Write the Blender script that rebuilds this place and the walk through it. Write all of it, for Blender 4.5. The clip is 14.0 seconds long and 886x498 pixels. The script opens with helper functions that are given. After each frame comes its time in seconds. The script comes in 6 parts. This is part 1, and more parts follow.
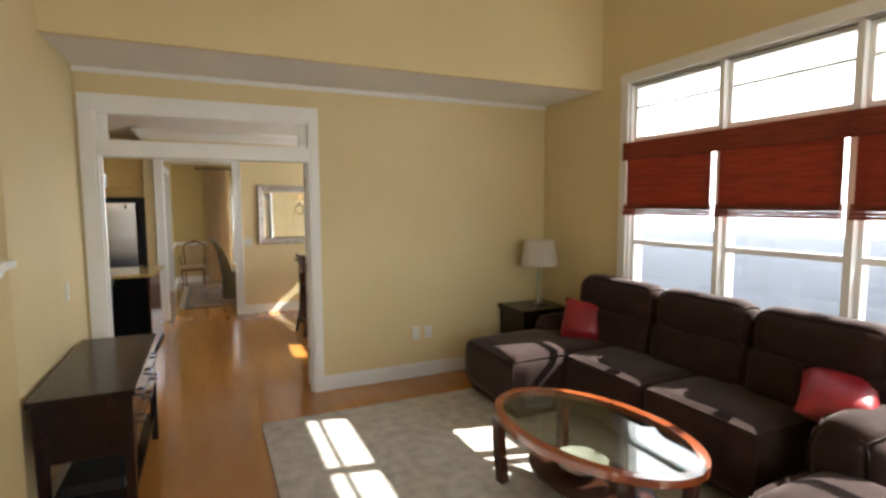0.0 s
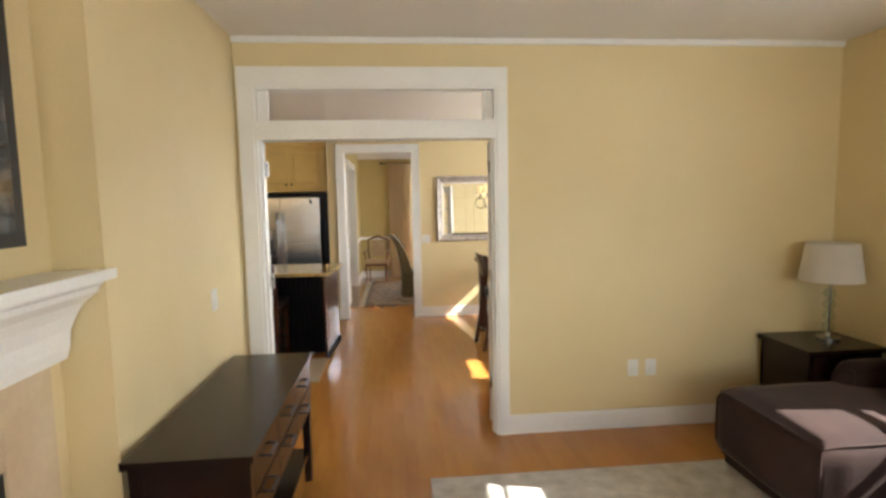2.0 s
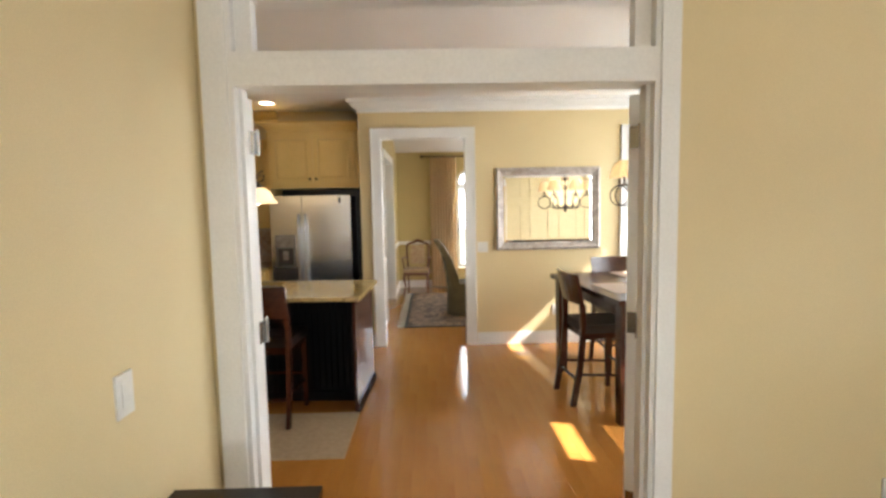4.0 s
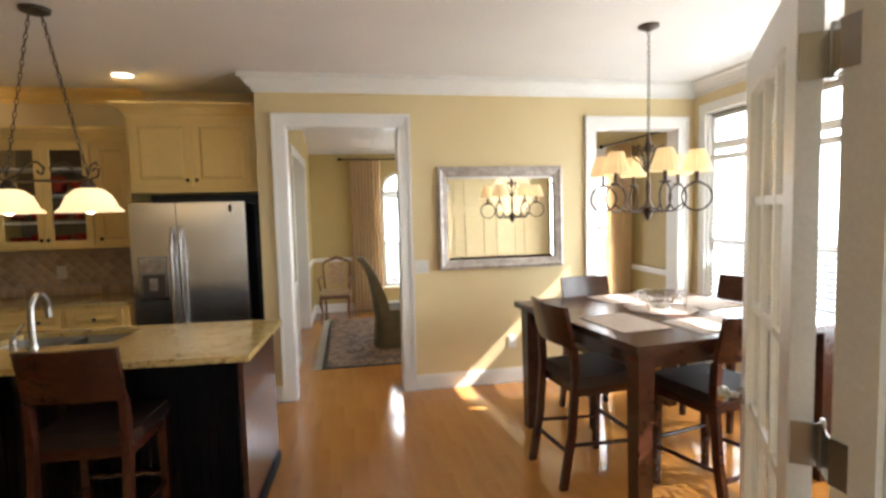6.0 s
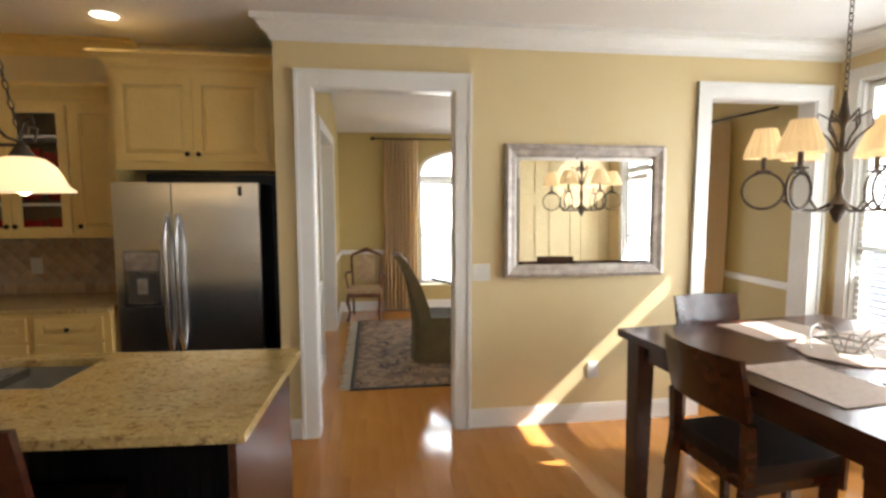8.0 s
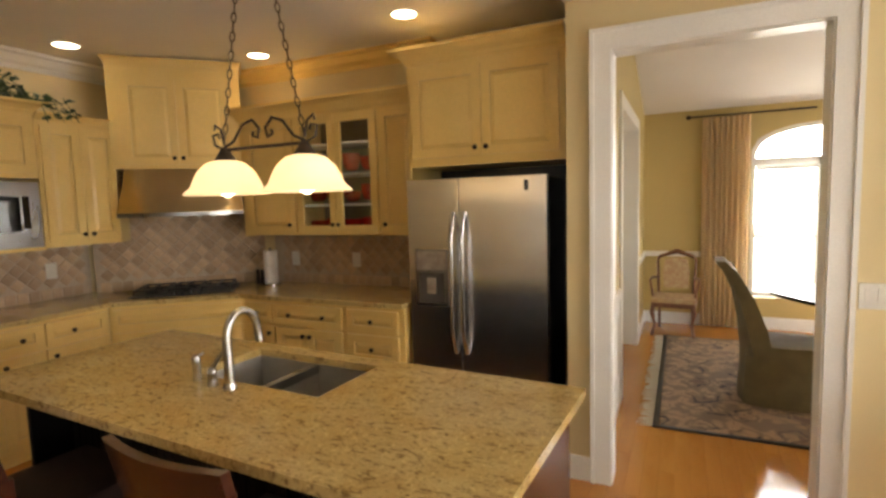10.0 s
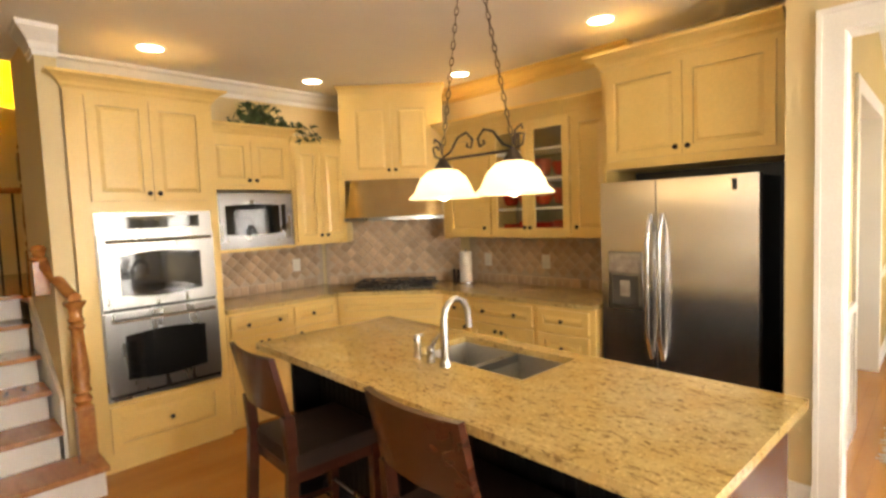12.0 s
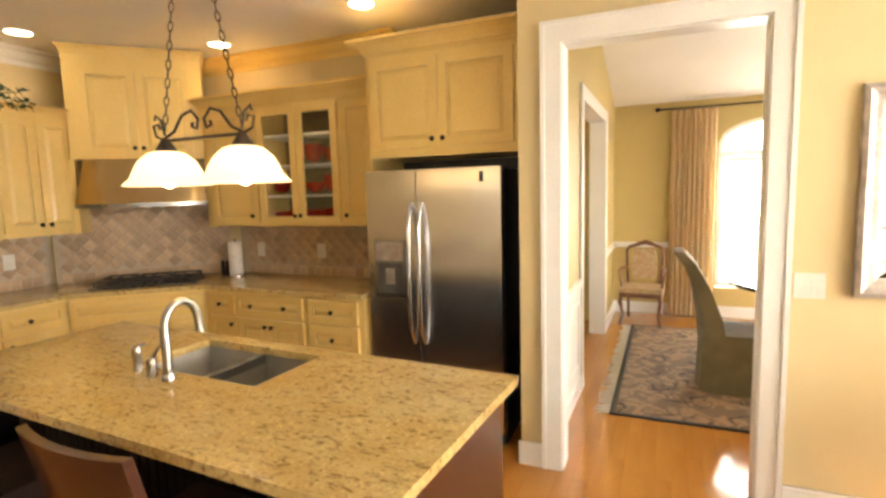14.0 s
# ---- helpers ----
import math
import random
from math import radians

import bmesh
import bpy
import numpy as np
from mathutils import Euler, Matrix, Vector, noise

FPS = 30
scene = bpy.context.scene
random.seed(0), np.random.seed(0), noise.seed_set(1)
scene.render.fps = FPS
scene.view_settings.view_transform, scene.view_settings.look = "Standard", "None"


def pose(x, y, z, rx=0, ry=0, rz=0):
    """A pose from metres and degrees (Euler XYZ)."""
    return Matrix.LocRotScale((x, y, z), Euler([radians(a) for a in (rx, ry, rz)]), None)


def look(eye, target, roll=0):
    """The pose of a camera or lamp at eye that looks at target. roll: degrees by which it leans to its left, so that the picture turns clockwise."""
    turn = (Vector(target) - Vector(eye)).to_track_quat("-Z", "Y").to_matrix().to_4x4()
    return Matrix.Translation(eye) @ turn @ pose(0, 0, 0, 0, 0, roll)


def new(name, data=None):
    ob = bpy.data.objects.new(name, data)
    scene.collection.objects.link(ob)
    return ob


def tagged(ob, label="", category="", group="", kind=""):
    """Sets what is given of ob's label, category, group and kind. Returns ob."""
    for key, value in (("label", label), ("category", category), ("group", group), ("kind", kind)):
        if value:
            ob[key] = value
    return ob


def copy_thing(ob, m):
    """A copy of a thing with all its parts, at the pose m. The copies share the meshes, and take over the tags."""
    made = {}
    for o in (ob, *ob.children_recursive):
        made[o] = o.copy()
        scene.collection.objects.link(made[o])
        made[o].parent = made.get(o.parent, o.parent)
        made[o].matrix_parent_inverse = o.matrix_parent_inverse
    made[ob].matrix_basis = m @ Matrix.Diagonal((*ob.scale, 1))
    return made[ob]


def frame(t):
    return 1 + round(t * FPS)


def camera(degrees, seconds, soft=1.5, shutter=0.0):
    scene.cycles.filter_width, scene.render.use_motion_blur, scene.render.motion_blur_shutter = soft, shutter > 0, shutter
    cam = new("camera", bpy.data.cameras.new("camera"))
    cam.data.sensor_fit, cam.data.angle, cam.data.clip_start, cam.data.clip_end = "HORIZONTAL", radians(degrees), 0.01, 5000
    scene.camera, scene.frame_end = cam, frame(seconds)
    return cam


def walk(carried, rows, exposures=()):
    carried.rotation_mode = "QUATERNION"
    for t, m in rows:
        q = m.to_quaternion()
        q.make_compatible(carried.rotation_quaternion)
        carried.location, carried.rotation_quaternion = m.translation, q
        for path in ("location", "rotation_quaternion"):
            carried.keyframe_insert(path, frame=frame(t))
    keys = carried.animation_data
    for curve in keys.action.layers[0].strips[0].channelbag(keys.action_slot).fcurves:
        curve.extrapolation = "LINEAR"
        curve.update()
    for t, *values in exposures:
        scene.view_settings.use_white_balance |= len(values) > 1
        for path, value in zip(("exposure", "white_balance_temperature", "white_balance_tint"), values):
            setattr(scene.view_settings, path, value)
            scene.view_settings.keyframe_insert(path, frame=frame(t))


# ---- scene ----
cam = camera(81.2, 14.0, soft=2.9)
PATH = [
    (0, (0.146, -1.379, 1.671), (0.972, 0.434, 1.496), -0.3),
    (0.5, (0.177, -1.196, 1.667), (0.79, 0.701, 1.507), -0.3),
    (1, (0.195, -0.893, 1.662), (0.661, 1.045, 1.497), -0.2),
    (1.5, (0.259, -0.574, 1.628), (0.572, 1.394, 1.452), -0.6),
    (2, (0.307, -0.24, 1.631), (0.479, 1.744, 1.444), -1.1),
    (2.5, (0.241, 0.134, 1.63), (0.355, 2.122, 1.442), -0.9),
    (3, (0.173, 0.514, 1.614), (0.235, 2.505, 1.43), -0.9),
    (3.2, (0.172, 0.677, 1.616), (0.199, 2.668, 1.432), -0.9),
    (5.3, (0.051, 2.129, 1.599), (0.239, 4.113, 1.433), -1.4),
    (5.5, (0.058, 2.259, 1.595), (0.287, 4.239, 1.436), -1.4),
    (6, (0.075, 2.518, 1.578), (0.433, 4.48, 1.434), -1.4),
    (6.5, (0.099, 2.748, 1.586), (0.546, 4.691, 1.433), -1.0),
    (7, (0.072, 3.008, 1.594), (0.533, 4.946, 1.416), 0.0),
    (7.2, (0.048, 3.114, 1.597), (0.496, 5.054, 1.406), 0.2),
    (9.3, (-0.089, 4.135, 1.593), (-0.485, 6.087, 1.412), -1.7),
    (9.5, (-0.08, 4.172, 1.599), (-0.607, 6.092, 1.412), -1.9),
    (10, (-0.075, 4.181, 1.574), (-0.913, 5.988, 1.387), -1.7),
    (10.5, (-0.06, 4.159, 1.547), (-1.13, 5.838, 1.357), -1.7),
    (11, (-0.055, 4.123, 1.533), (-1.287, 5.688, 1.356), -1.9),
    (11.5, (-0.061, 4.078, 1.535), (-1.408, 5.549, 1.384), -2.2),
    (12, (-0.059, 3.991, 1.554), (-1.457, 5.415, 1.417), -2.3),
    (12.5, (-0.044, 3.94, 1.553), (-1.377, 5.423, 1.401), -1.8),
    (13, (-0.022, 3.953, 1.549), (-1.223, 5.542, 1.371), -1.6),
    (13.5, (0.017, 4.068, 1.545), (-0.987, 5.787, 1.352), -1.6),
    (14, (0.102, 4.233, 1.571), (-0.69, 6.055, 1.348), -1.6),
]
walk(cam, [(t, look(eye, target, roll)) for t, eye, target, roll in PATH],
     exposures=[(0, 1.9, 6400, 8), (1.5, 2.3, 6400, 8), (3, 2.42, 6400, 8), (5.5, 2.35, 6250, 9), (7.2, 2.15, 6250, 9), (9.5, 2.2, 7000, 11), (10.5, 2.85, 7600, 12), (12, 3.38, 7850, 12), (14, 3.32, 7700, 11)])

# ---------------------------------------------------------------- world, sun, large lights
world = bpy.data.worlds.new("sky")
scene.world = world
world.use_nodes = True
SUN_DIR = Vector((-1.0, 0.22, -0.94)).normalized()
sky = world.node_tree.nodes.new("ShaderNodeTexSky")
sky.sky_type = "NISHITA"
sky.sun_disc = False
sky.sun_elevation = math.asin(-SUN_DIR.z)
sky.sun_rotation = math.atan2(-SUN_DIR.x, -SUN_DIR.y)
world.node_tree.links.new(sky.outputs[0], world.node_tree.nodes["Background"].inputs[0])
world.node_tree.nodes["Background"].inputs[1].default_value = 0.07


def lamp(name, kind, m, energy, color=(1, 1, 1), size=0.1, size_y=None, angle=None):
    data = bpy.data.lights.new(name, kind)
    data.energy, data.color = energy, color
    if kind == "AREA":
        data.size = size
        if size_y:
            data.shape, data.size_y = "RECTANGLE", size_y
    elif kind == "SUN":
        data.angle = angle
    else:
        data.shadow_soft_size = size
    ob = new(name, data)
    ob.matrix_world = m
    return ob


lamp("sun", "SUN", look((20, -5, 20), Vector((20, -5, 20)) + SUN_DIR), 5.0, (1.0, 0.96, 0.90), angle=radians(0.5))
WARM, DAY = (1.0, 0.72, 0.42), (0.93, 0.97, 1.0)
# skylight in the window openings: living room, breakfast nook, dining room
lamp("skylight_living", "AREA", look((3.60, 0.3, 1.75), (0, 0.3, 3.0)), 8.2, DAY, 3.2, 1.9)
lamp("skylight_breakfast", "AREA", look((3.55, 5.3, 1.5), (0, 5.3, 2.9)), 26.5, DAY, 3.0, 1.7)
lamp("skylight_dining", "AREA", look((1.35, 11.2, 1.4), (1.2, 7, 1.2)), 7, DAY, 1.2, 1.8)
lamp("skylight_dining_side", "AREA", look((3.7, 9.6, 1.4), (0, 9.6, 1.2)), 8, DAY, 1.2, 1.8)
# added fill lamp for the hall; no window is known there
lamp("fill_hall", "AREA", look((-2.45, 9.2, 1.5), (0, 9.2, 1.2)), 0.3, DAY, 1.1, 1.1)
# added fill lamp at the unseen end of the living room
lamp("fill_back", "AREA", look((1.4, -4.9, 1.9), (1.4, 0, 0.4)), 17, DAY, 2.6, 1.9)


# ---------------------------------------------------------------- materials
def mat(name, color, rough=0.5, metal=0.0, color2=None, scale=8.0, stretch=(1, 1, 1), bump=0.0, bump_scale=None,
        fine=60.0, jitter=0.0, spec=0.5, coat=0.0, detail=4.0, contrast=(0.35, 0.65), rough_var=0.0, weave=None):
    m = bpy.data.materials.new(name)
    m.use_nodes = True
    nt = m.node_tree
    L, N = nt.links.new, nt.nodes.new
    bs = nt.nodes["Principled BSDF"]
    bs.inputs["Roughness"].default_value = rough
    bs.inputs["Metallic"].default_value = metal
    bs.inputs["Specular IOR Level"].default_value = spec
    bs.inputs["Coat Weight"].default_value = coat
    bs.inputs["Coat Roughness"].default_value = 0.08
    tc, mp = N("ShaderNodeTexCoord"), N("ShaderNodeMapping")
    mp.inputs["Scale"].default_value = stretch
    L(tc.outputs["Object"], mp.inputs[0])
    color2 = color2 or tuple(c * 0.88 for c in color)
    big = N("ShaderNodeTexNoise")
    big.inputs["Scale"].default_value, big.inputs["Detail"].default_value = scale, detail
    L(mp.outputs[0], big.inputs["Vector"])
    ramp = N("ShaderNodeValToRGB")
    ramp.color_ramp.elements[0].position, ramp.color_ramp.elements[1].position = contrast
    ramp.color_ramp.elements[0].color, ramp.color_ramp.elements[1].color = (*color, 1), (*color2, 1)
    L(big.outputs[0], ramp.inputs[0])
    small = N("ShaderNodeTexNoise")
    small.inputs["Scale"].default_value = fine
    L(mp.outputs[0], small.inputs["Vector"])
    mix = N("ShaderNodeMix")
    mix.data_type, mix.blend_type = "RGBA", "MULTIPLY"
    mix.inputs[0].default_value = 1.0
    mr = N("ShaderNodeMapRange")
    mr.inputs[3].default_value, mr.inputs[4].default_value = 0.9, 1.08
    L(small.outputs[0], mr.inputs[0])
    L(ramp.outputs[0], mix.inputs[6])
    L(mr.outputs[0], mix.inputs[7])
    out = mix.outputs[2]
    if jitter:
        info, geo = N("ShaderNodeObjectInfo"), N("ShaderNodeNewGeometry")
        add, fr, mr2 = N("ShaderNodeMath"), N("ShaderNodeMath"), N("ShaderNodeMapRange")
        fr.operation = "FRACT"
        L(info.outputs["Random"], add.inputs[0])
        L(geo.outputs["Random Per Island"], add.inputs[1])
        L(add.outputs[0], fr.inputs[0])
        L(fr.outputs[0], mr2.inputs[0])
        mr2.inputs[3].default_value, mr2.inputs[4].default_value = 1 - jitter, 1 + jitter
        m2 = N("ShaderNodeMix")
        m2.data_type, m2.blend_type = "RGBA", "MULTIPLY"
        m2.inputs[0].default_value = 1.0
        L(out, m2.inputs[6])
        L(mr2.outputs[0], m2.inputs[7])
        out = m2.outputs[2]
    L(out, bs.inputs["Base Color"])
    if rough_var:
        mr3 = N("ShaderNodeMapRange")
        mr3.inputs[3].default_value, mr3.inputs[4].default_value = max(0.02, rough - rough_var), rough + rough_var
        L(big.outputs[0], mr3.inputs[0])
        L(mr3.outputs[0], bs.inputs["Roughness"])
    if bump:
        b = N("ShaderNodeBump")
        b.inputs["Strength"].default_value = bump
        b.inputs["Distance"].default_value = 0.004
        src = small
        if bump_scale:
            src = N("ShaderNodeTexNoise")
            src.inputs["Scale"].default_value = bump_scale
            L(mp.outputs[0], src.inputs["Vector"])
        L(src.outputs[0], b.inputs["Height"])
        L(b.outputs[0], bs.inputs["Normal"])
    return m


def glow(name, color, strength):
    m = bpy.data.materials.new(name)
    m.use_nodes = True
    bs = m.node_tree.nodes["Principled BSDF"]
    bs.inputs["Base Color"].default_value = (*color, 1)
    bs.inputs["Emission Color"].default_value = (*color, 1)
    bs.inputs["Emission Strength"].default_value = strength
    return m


def glass(name, tint=(1, 1, 1), rough=0.02):
    m = bpy.data.materials.new(name)
    m.use_nodes = True
    nt = m.node_tree
    nt.nodes.remove(nt.nodes["Principled BSDF"])
    tr, gl, mx, lw, pw, mr = (nt.nodes.new(k) for k in ("ShaderNodeBsdfTransparent", "ShaderNodeBsdfGlossy", "ShaderNodeMixShader", "ShaderNodeLayerWeight", "ShaderNodeMath", "ShaderNodeMapRange"))
    tr.inputs[0].default_value = (*tint, 1)
    gl.inputs["Roughness"].default_value = rough
    pw.operation = "POWER"
    pw.inputs[1].default_value = 4.0
    nt.links.new(lw.outputs["Facing"], pw.inputs[0])
    nt.links.new(pw.outputs[0], mr.inputs[0])
    mr.inputs[3].default_value, mr.inputs[4].default_value = 0.04, 0.7
    nt.links.new(mr.outputs[0], mx.inputs[0])
    nt.links.new(tr.outputs[0], mx.inputs[1])
    nt.links.new(gl.outputs[0], mx.inputs[2])
    nt.links.new(mx.outputs[0], nt.nodes["Material Output"].inputs[0])
    return m


def translucent(name, color, glow_strength=0.0, share=0.6):
    """Cloth or frosted glass that lets light through; glow for a shade with a lit bulb."""
    m = bpy.data.materials.new(name)
    m.use_nodes = True
    nt = m.node_tree
    bs = nt.nodes["Principled BSDF"]
    bs.inputs["Base Color"].default_value = (*color, 1)
    bs.inputs["Roughness"].default_value = 0.6
    if glow_strength:
        bs.inputs["Emission Color"].default_value = (*color, 1)
        bs.inputs["Emission Strength"].default_value = glow_strength
    tl, mx = nt.nodes.new("ShaderNodeBsdfTranslucent"), nt.nodes.new("ShaderNodeMixShader")
    tl.inputs[0].default_value = (*color, 1)
    mx.inputs[0].default_value = share
    nt.links.new(bs.outputs[0], mx.inputs[1])
    nt.links.new(tl.outputs[0], mx.inputs[2])
    nt.links.new(mx.outputs[0], nt.nodes["Material Output"].inputs[0])
    return m


WALL = mat("yellow_wall_paint", (0.70, 0.57, 0.32), 0.55, color2=(0.67, 0.54, 0.295), scale=1.5, bump=0.05, fine=220)
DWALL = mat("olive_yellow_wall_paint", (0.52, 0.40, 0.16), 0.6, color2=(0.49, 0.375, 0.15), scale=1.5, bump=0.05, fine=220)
TRIM = mat("white_trim_paint", (0.80, 0.79, 0.76), 0.3, color2=(0.77, 0.76, 0.72), scale=4, fine=90)
CEIL = mat("white_ceiling_paint", (0.80, 0.78, 0.75), 0.7, color2=(0.77, 0.75, 0.72), scale=2, bump=0.05, fine=200)
OAK = mat("honey_oak_floor", (0.47, 0.205, 0.046), 0.11, color2=(0.40, 0.165, 0.035), scale=1.5, stretch=(3, 0.8, 1), fine=30,
          jitter=0.02, rough_var=0.05, bump=0.0, coat=0.25)
OAKX = mat("stained_oak", (0.40, 0.17, 0.05), 0.25, color2=(0.29, 0.11, 0.03), scale=6, stretch=(1, 5, 5), fine=50, coat=0.3)
GROUT_DARK = mat("floor_joint", (0.40, 0.165, 0.04), 0.7)
CREAM = mat("cream_cabinet_paint", (0.79, 0.57, 0.215), 0.35, color2=(0.75, 0.525, 0.18), scale=3, fine=80, coat=0.1)
# brown paints in the shade of the unlit cabinet behind the glass doors
INTERIOR_SHADE = mat("cabinet_interior_shade", (0.20, 0.15, 0.10), 0.5, scale=5)
GLAZE = mat("brown_glaze_line", (0.50, 0.36, 0.15), 0.5, scale=6)
BRONZE = mat("dark_bronze", (0.035, 0.024, 0.018), 0.42, 0.7, scale=20)
IRON = mat("aged_iron", (0.06, 0.045, 0.035), 0.5, 0.6, color2=(0.11, 0.08, 0.055), scale=30)
STEEL = mat("brushed_stainless", (0.84, 0.84, 0.85), 0.24, 1.0, color2=(0.81, 0.81, 0.82), scale=3, stretch=(1, 1, 6), fine=60, rough_var=0.03)
STEELH = mat("brushed_stainless_across", (0.34, 0.335, 0.325), 0.28, 1.0, color2=(0.31, 0.305, 0.295), scale=3, stretch=(4, 4, 1), fine=60, rough_var=0.03)
# gold tint stands in for yellow light reflected in the stainless hood
HOOD = mat("brushed_steel_gold_reflection", (0.62, 0.50, 0.30), 0.24, 1.0, color2=(0.57, 0.45, 0.27), scale=3, stretch=(4, 4, 1), fine=60, rough_var=0.03)
SINK = mat("satin_sink_steel", (0.76, 0.74, 0.71), 0.38, 0.55, scale=6)
CHROME = mat("polished_nickel", (0.46, 0.45, 0.43), 0.25, 1.0, scale=10)
# dark grey for a flat plate: the shade of the dispenser recess is painted
RECESS_SHADE = mat("dispenser_recess_shade", (0.085, 0.08, 0.075), 0.35, scale=8)
BLACKGLASS = mat("black_glass", (0.012, 0.012, 0.013), 0.05, 0.0, scale=3, spec=0.6)
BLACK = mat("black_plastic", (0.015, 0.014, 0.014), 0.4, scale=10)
ESPRESSO = mat("espresso_wood", (0.013, 0.006, 0.0045), 0.22, color2=(0.017, 0.0075, 0.0055), scale=4, stretch=(8, 1, 1), fine=60, spec=0.35)
# cherry lightened to carry the orange reflections along the table rim
RIM = mat("cherry_rim_reflection", (0.30, 0.075, 0.022), 0.12, color2=(0.22, 0.05, 0.015), scale=5, coat=0.5)
WALNUT = mat("carved_walnut", (0.20, 0.085, 0.042), 0.3, color2=(0.13, 0.05, 0.025), scale=14, bump=0.3, fine=90)
CHERRY = mat("dark_cherry_wood", (0.062, 0.019, 0.010), 0.26, color2=(0.040, 0.012, 0.007), scale=4, stretch=(6, 1, 6), fine=60, coat=0.15)
NAVY = mat("dark_island_paint", (0.007, 0.006, 0.007), 0.55, scale=5, spec=0.1)
LEATHER = mat("dark_brown_leather", (0.020, 0.011, 0.009), 0.5, spec=0.22, color2=(0.03, 0.016, 0.012), scale=12, bump=0.25, fine=160)
SUEDE = mat("chocolate_microsuede", (0.038, 0.020, 0.017), 0.85, color2=(0.023, 0.0125, 0.011), scale=5, bump=0.25, fine=120, contrast=(0.3, 0.7), spec=0.15)
for key, value in (("Sheen Weight", 0.24), ("Sheen Roughness", 0.35), ("Sheen Tint", (1.0, 0.84, 0.76, 1.0))):
    SUEDE.node_tree.nodes["Principled BSDF"].inputs[key].default_value = value
RED = mat("crimson_satin", (0.36, 0.018, 0.025), 0.38, color2=(0.22, 0.01, 0.015), scale=9, bump=0.15, fine=80)
REDCER = mat("red_glazed_ceramic", (0.45, 0.025, 0.015), 0.2, scale=10)
SHADE_R = translucent("mahogany_woven_shade", (0.20, 0.036, 0.018), share=0.4)


def reed_grain(m, light, dark):
    """Fine reeds and knots along a woven wood shade."""
    nt = m.node_tree
    tc, mp, no, ra, oi, mx = (nt.nodes.new("ShaderNode" + k) for k in ("TexCoord", "Mapping", "TexNoise", "ValToRGB", "ObjectInfo", "Mix"))
    mp.inputs["Scale"].default_value = (5, 60, 160)
    nt.links.new(tc.outputs["Object"], mp.inputs[0])
    shift = nt.nodes.new("ShaderNodeCombineXYZ")
    for k in range(3):
        nt.links.new(oi.outputs["Random"], shift.inputs[k])
    add = nt.nodes.new("ShaderNodeVectorMath")
    add.operation = "MULTIPLY_ADD"
    add.inputs[1].default_value = (40, 40, 40)
    nt.links.new(shift.outputs[0], add.inputs[0])
    nt.links.new(mp.outputs[0], add.inputs[2])
    nt.links.new(add.outputs[0], no.inputs["Vector"])
    no.inputs["Scale"].default_value, no.inputs["Detail"].default_value = 1.0, 3
    e = ra.color_ramp.elements
    e[0].position, e[0].color, e[1].position, e[1].color = 0.32, (*dark, 1), 0.68, (*light, 1)
    nt.links.new(no.outputs[0], ra.inputs[0])
    for n in nt.nodes:
        if n.type == "BSDF_PRINCIPLED":
            nt.links.new(ra.outputs[0], n.inputs["Base Color"])
        elif n.type == "BSDF_TRANSLUCENT":
            nt.links.new(ra.outputs[0], n.inputs["Color"])
    nt.nodes.remove(mx)


reed_grain(SHADE_R, (0.34, 0.072, 0.036), (0.16, 0.03, 0.018))
BLINDW = translucent("white_blind", (0.82, 0.82, 0.80), share=0.35)
LINEN = translucent("ivory_lampshade", (0.92, 0.89, 0.84), share=0.5)
CURTAIN = translucent("gold_curtain", (0.90, 0.76, 0.53), share=0.4)
MIRROR = mat("mirror_glass", (0.92, 0.92, 0.90), 0.01, 1.0, color2=(0.91, 0.91, 0.89))
PEWTER = mat("silver_leaf_frame", (0.50, 0.45, 0.40), 0.42, 0.35, color2=(0.34, 0.29, 0.25), scale=18, bump=0.5, fine=90)
MARBLE = mat("beige_marble", (0.62, 0.49, 0.33), 0.3, color2=(0.52, 0.38, 0.23), scale=3.5, detail=8, fine=30)
PLATE = mat("white_switch_plastic", (0.78, 0.76, 0.70), 0.35, scale=10)
MAT_CREAM = mat("cream_placemat", (0.46, 0.37, 0.30), 0.7, color2=(0.40, 0.32, 0.25), scale=40, bump=0.3, fine=200)
LEAF = mat("dark_green_leaf", (0.020, 0.050, 0.018), 0.45, color2=(0.034, 0.075, 0.022), scale=10, jitter=0.3)
TAPESTRY = mat("beige_tapestry", (0.52, 0.41, 0.24), 0.8, color2=(0.42, 0.26, 0.15), scale=22, bump=0.2, fine=120)
OLIVE = mat("olive_slipcover", (0.135, 0.102, 0.046), 0.85, color2=(0.10, 0.076, 0.034), scale=8, bump=0.2, fine=120)
FRINGE = mat("rug_fringe", (0.62, 0.57, 0.48), 0.9, scale=30)
PAPER = mat("paper_towel", (0.80, 0.78, 0.74), 0.9, scale=20, bump=0.2)
STEEL.node_tree.nodes["Principled BSDF"].inputs["Anisotropic"].default_value = 0.6        # brushed sheen
GLASS = glass("window_glass")
TGLASS = glass("table_glass", (0.86, 0.92, 0.90))
BULB = glow("bulb_glow", (1.0, 0.83, 0.55), 2.2)
CANGLOW = glow("can_light_glow", (1.0, 0.86, 0.66), 2.4)
ALABASTER = translucent("lit_alabaster_glass", (1.0, 0.87, 0.64), 0.17, 0.55)
PLEAT = translucent("lit_pleated_silk", (0.95, 0.83, 0.60), 0.045, 0.45)
YELLOWSHADE = translucent("lit_yellow_cloth", (0.90, 0.66, 0.06), 0.10, 0.5)
TAN = mat("tan_mat", (0.42, 0.31, 0.19), 0.9, color2=(0.36, 0.26, 0.15), scale=30, bump=0.3)
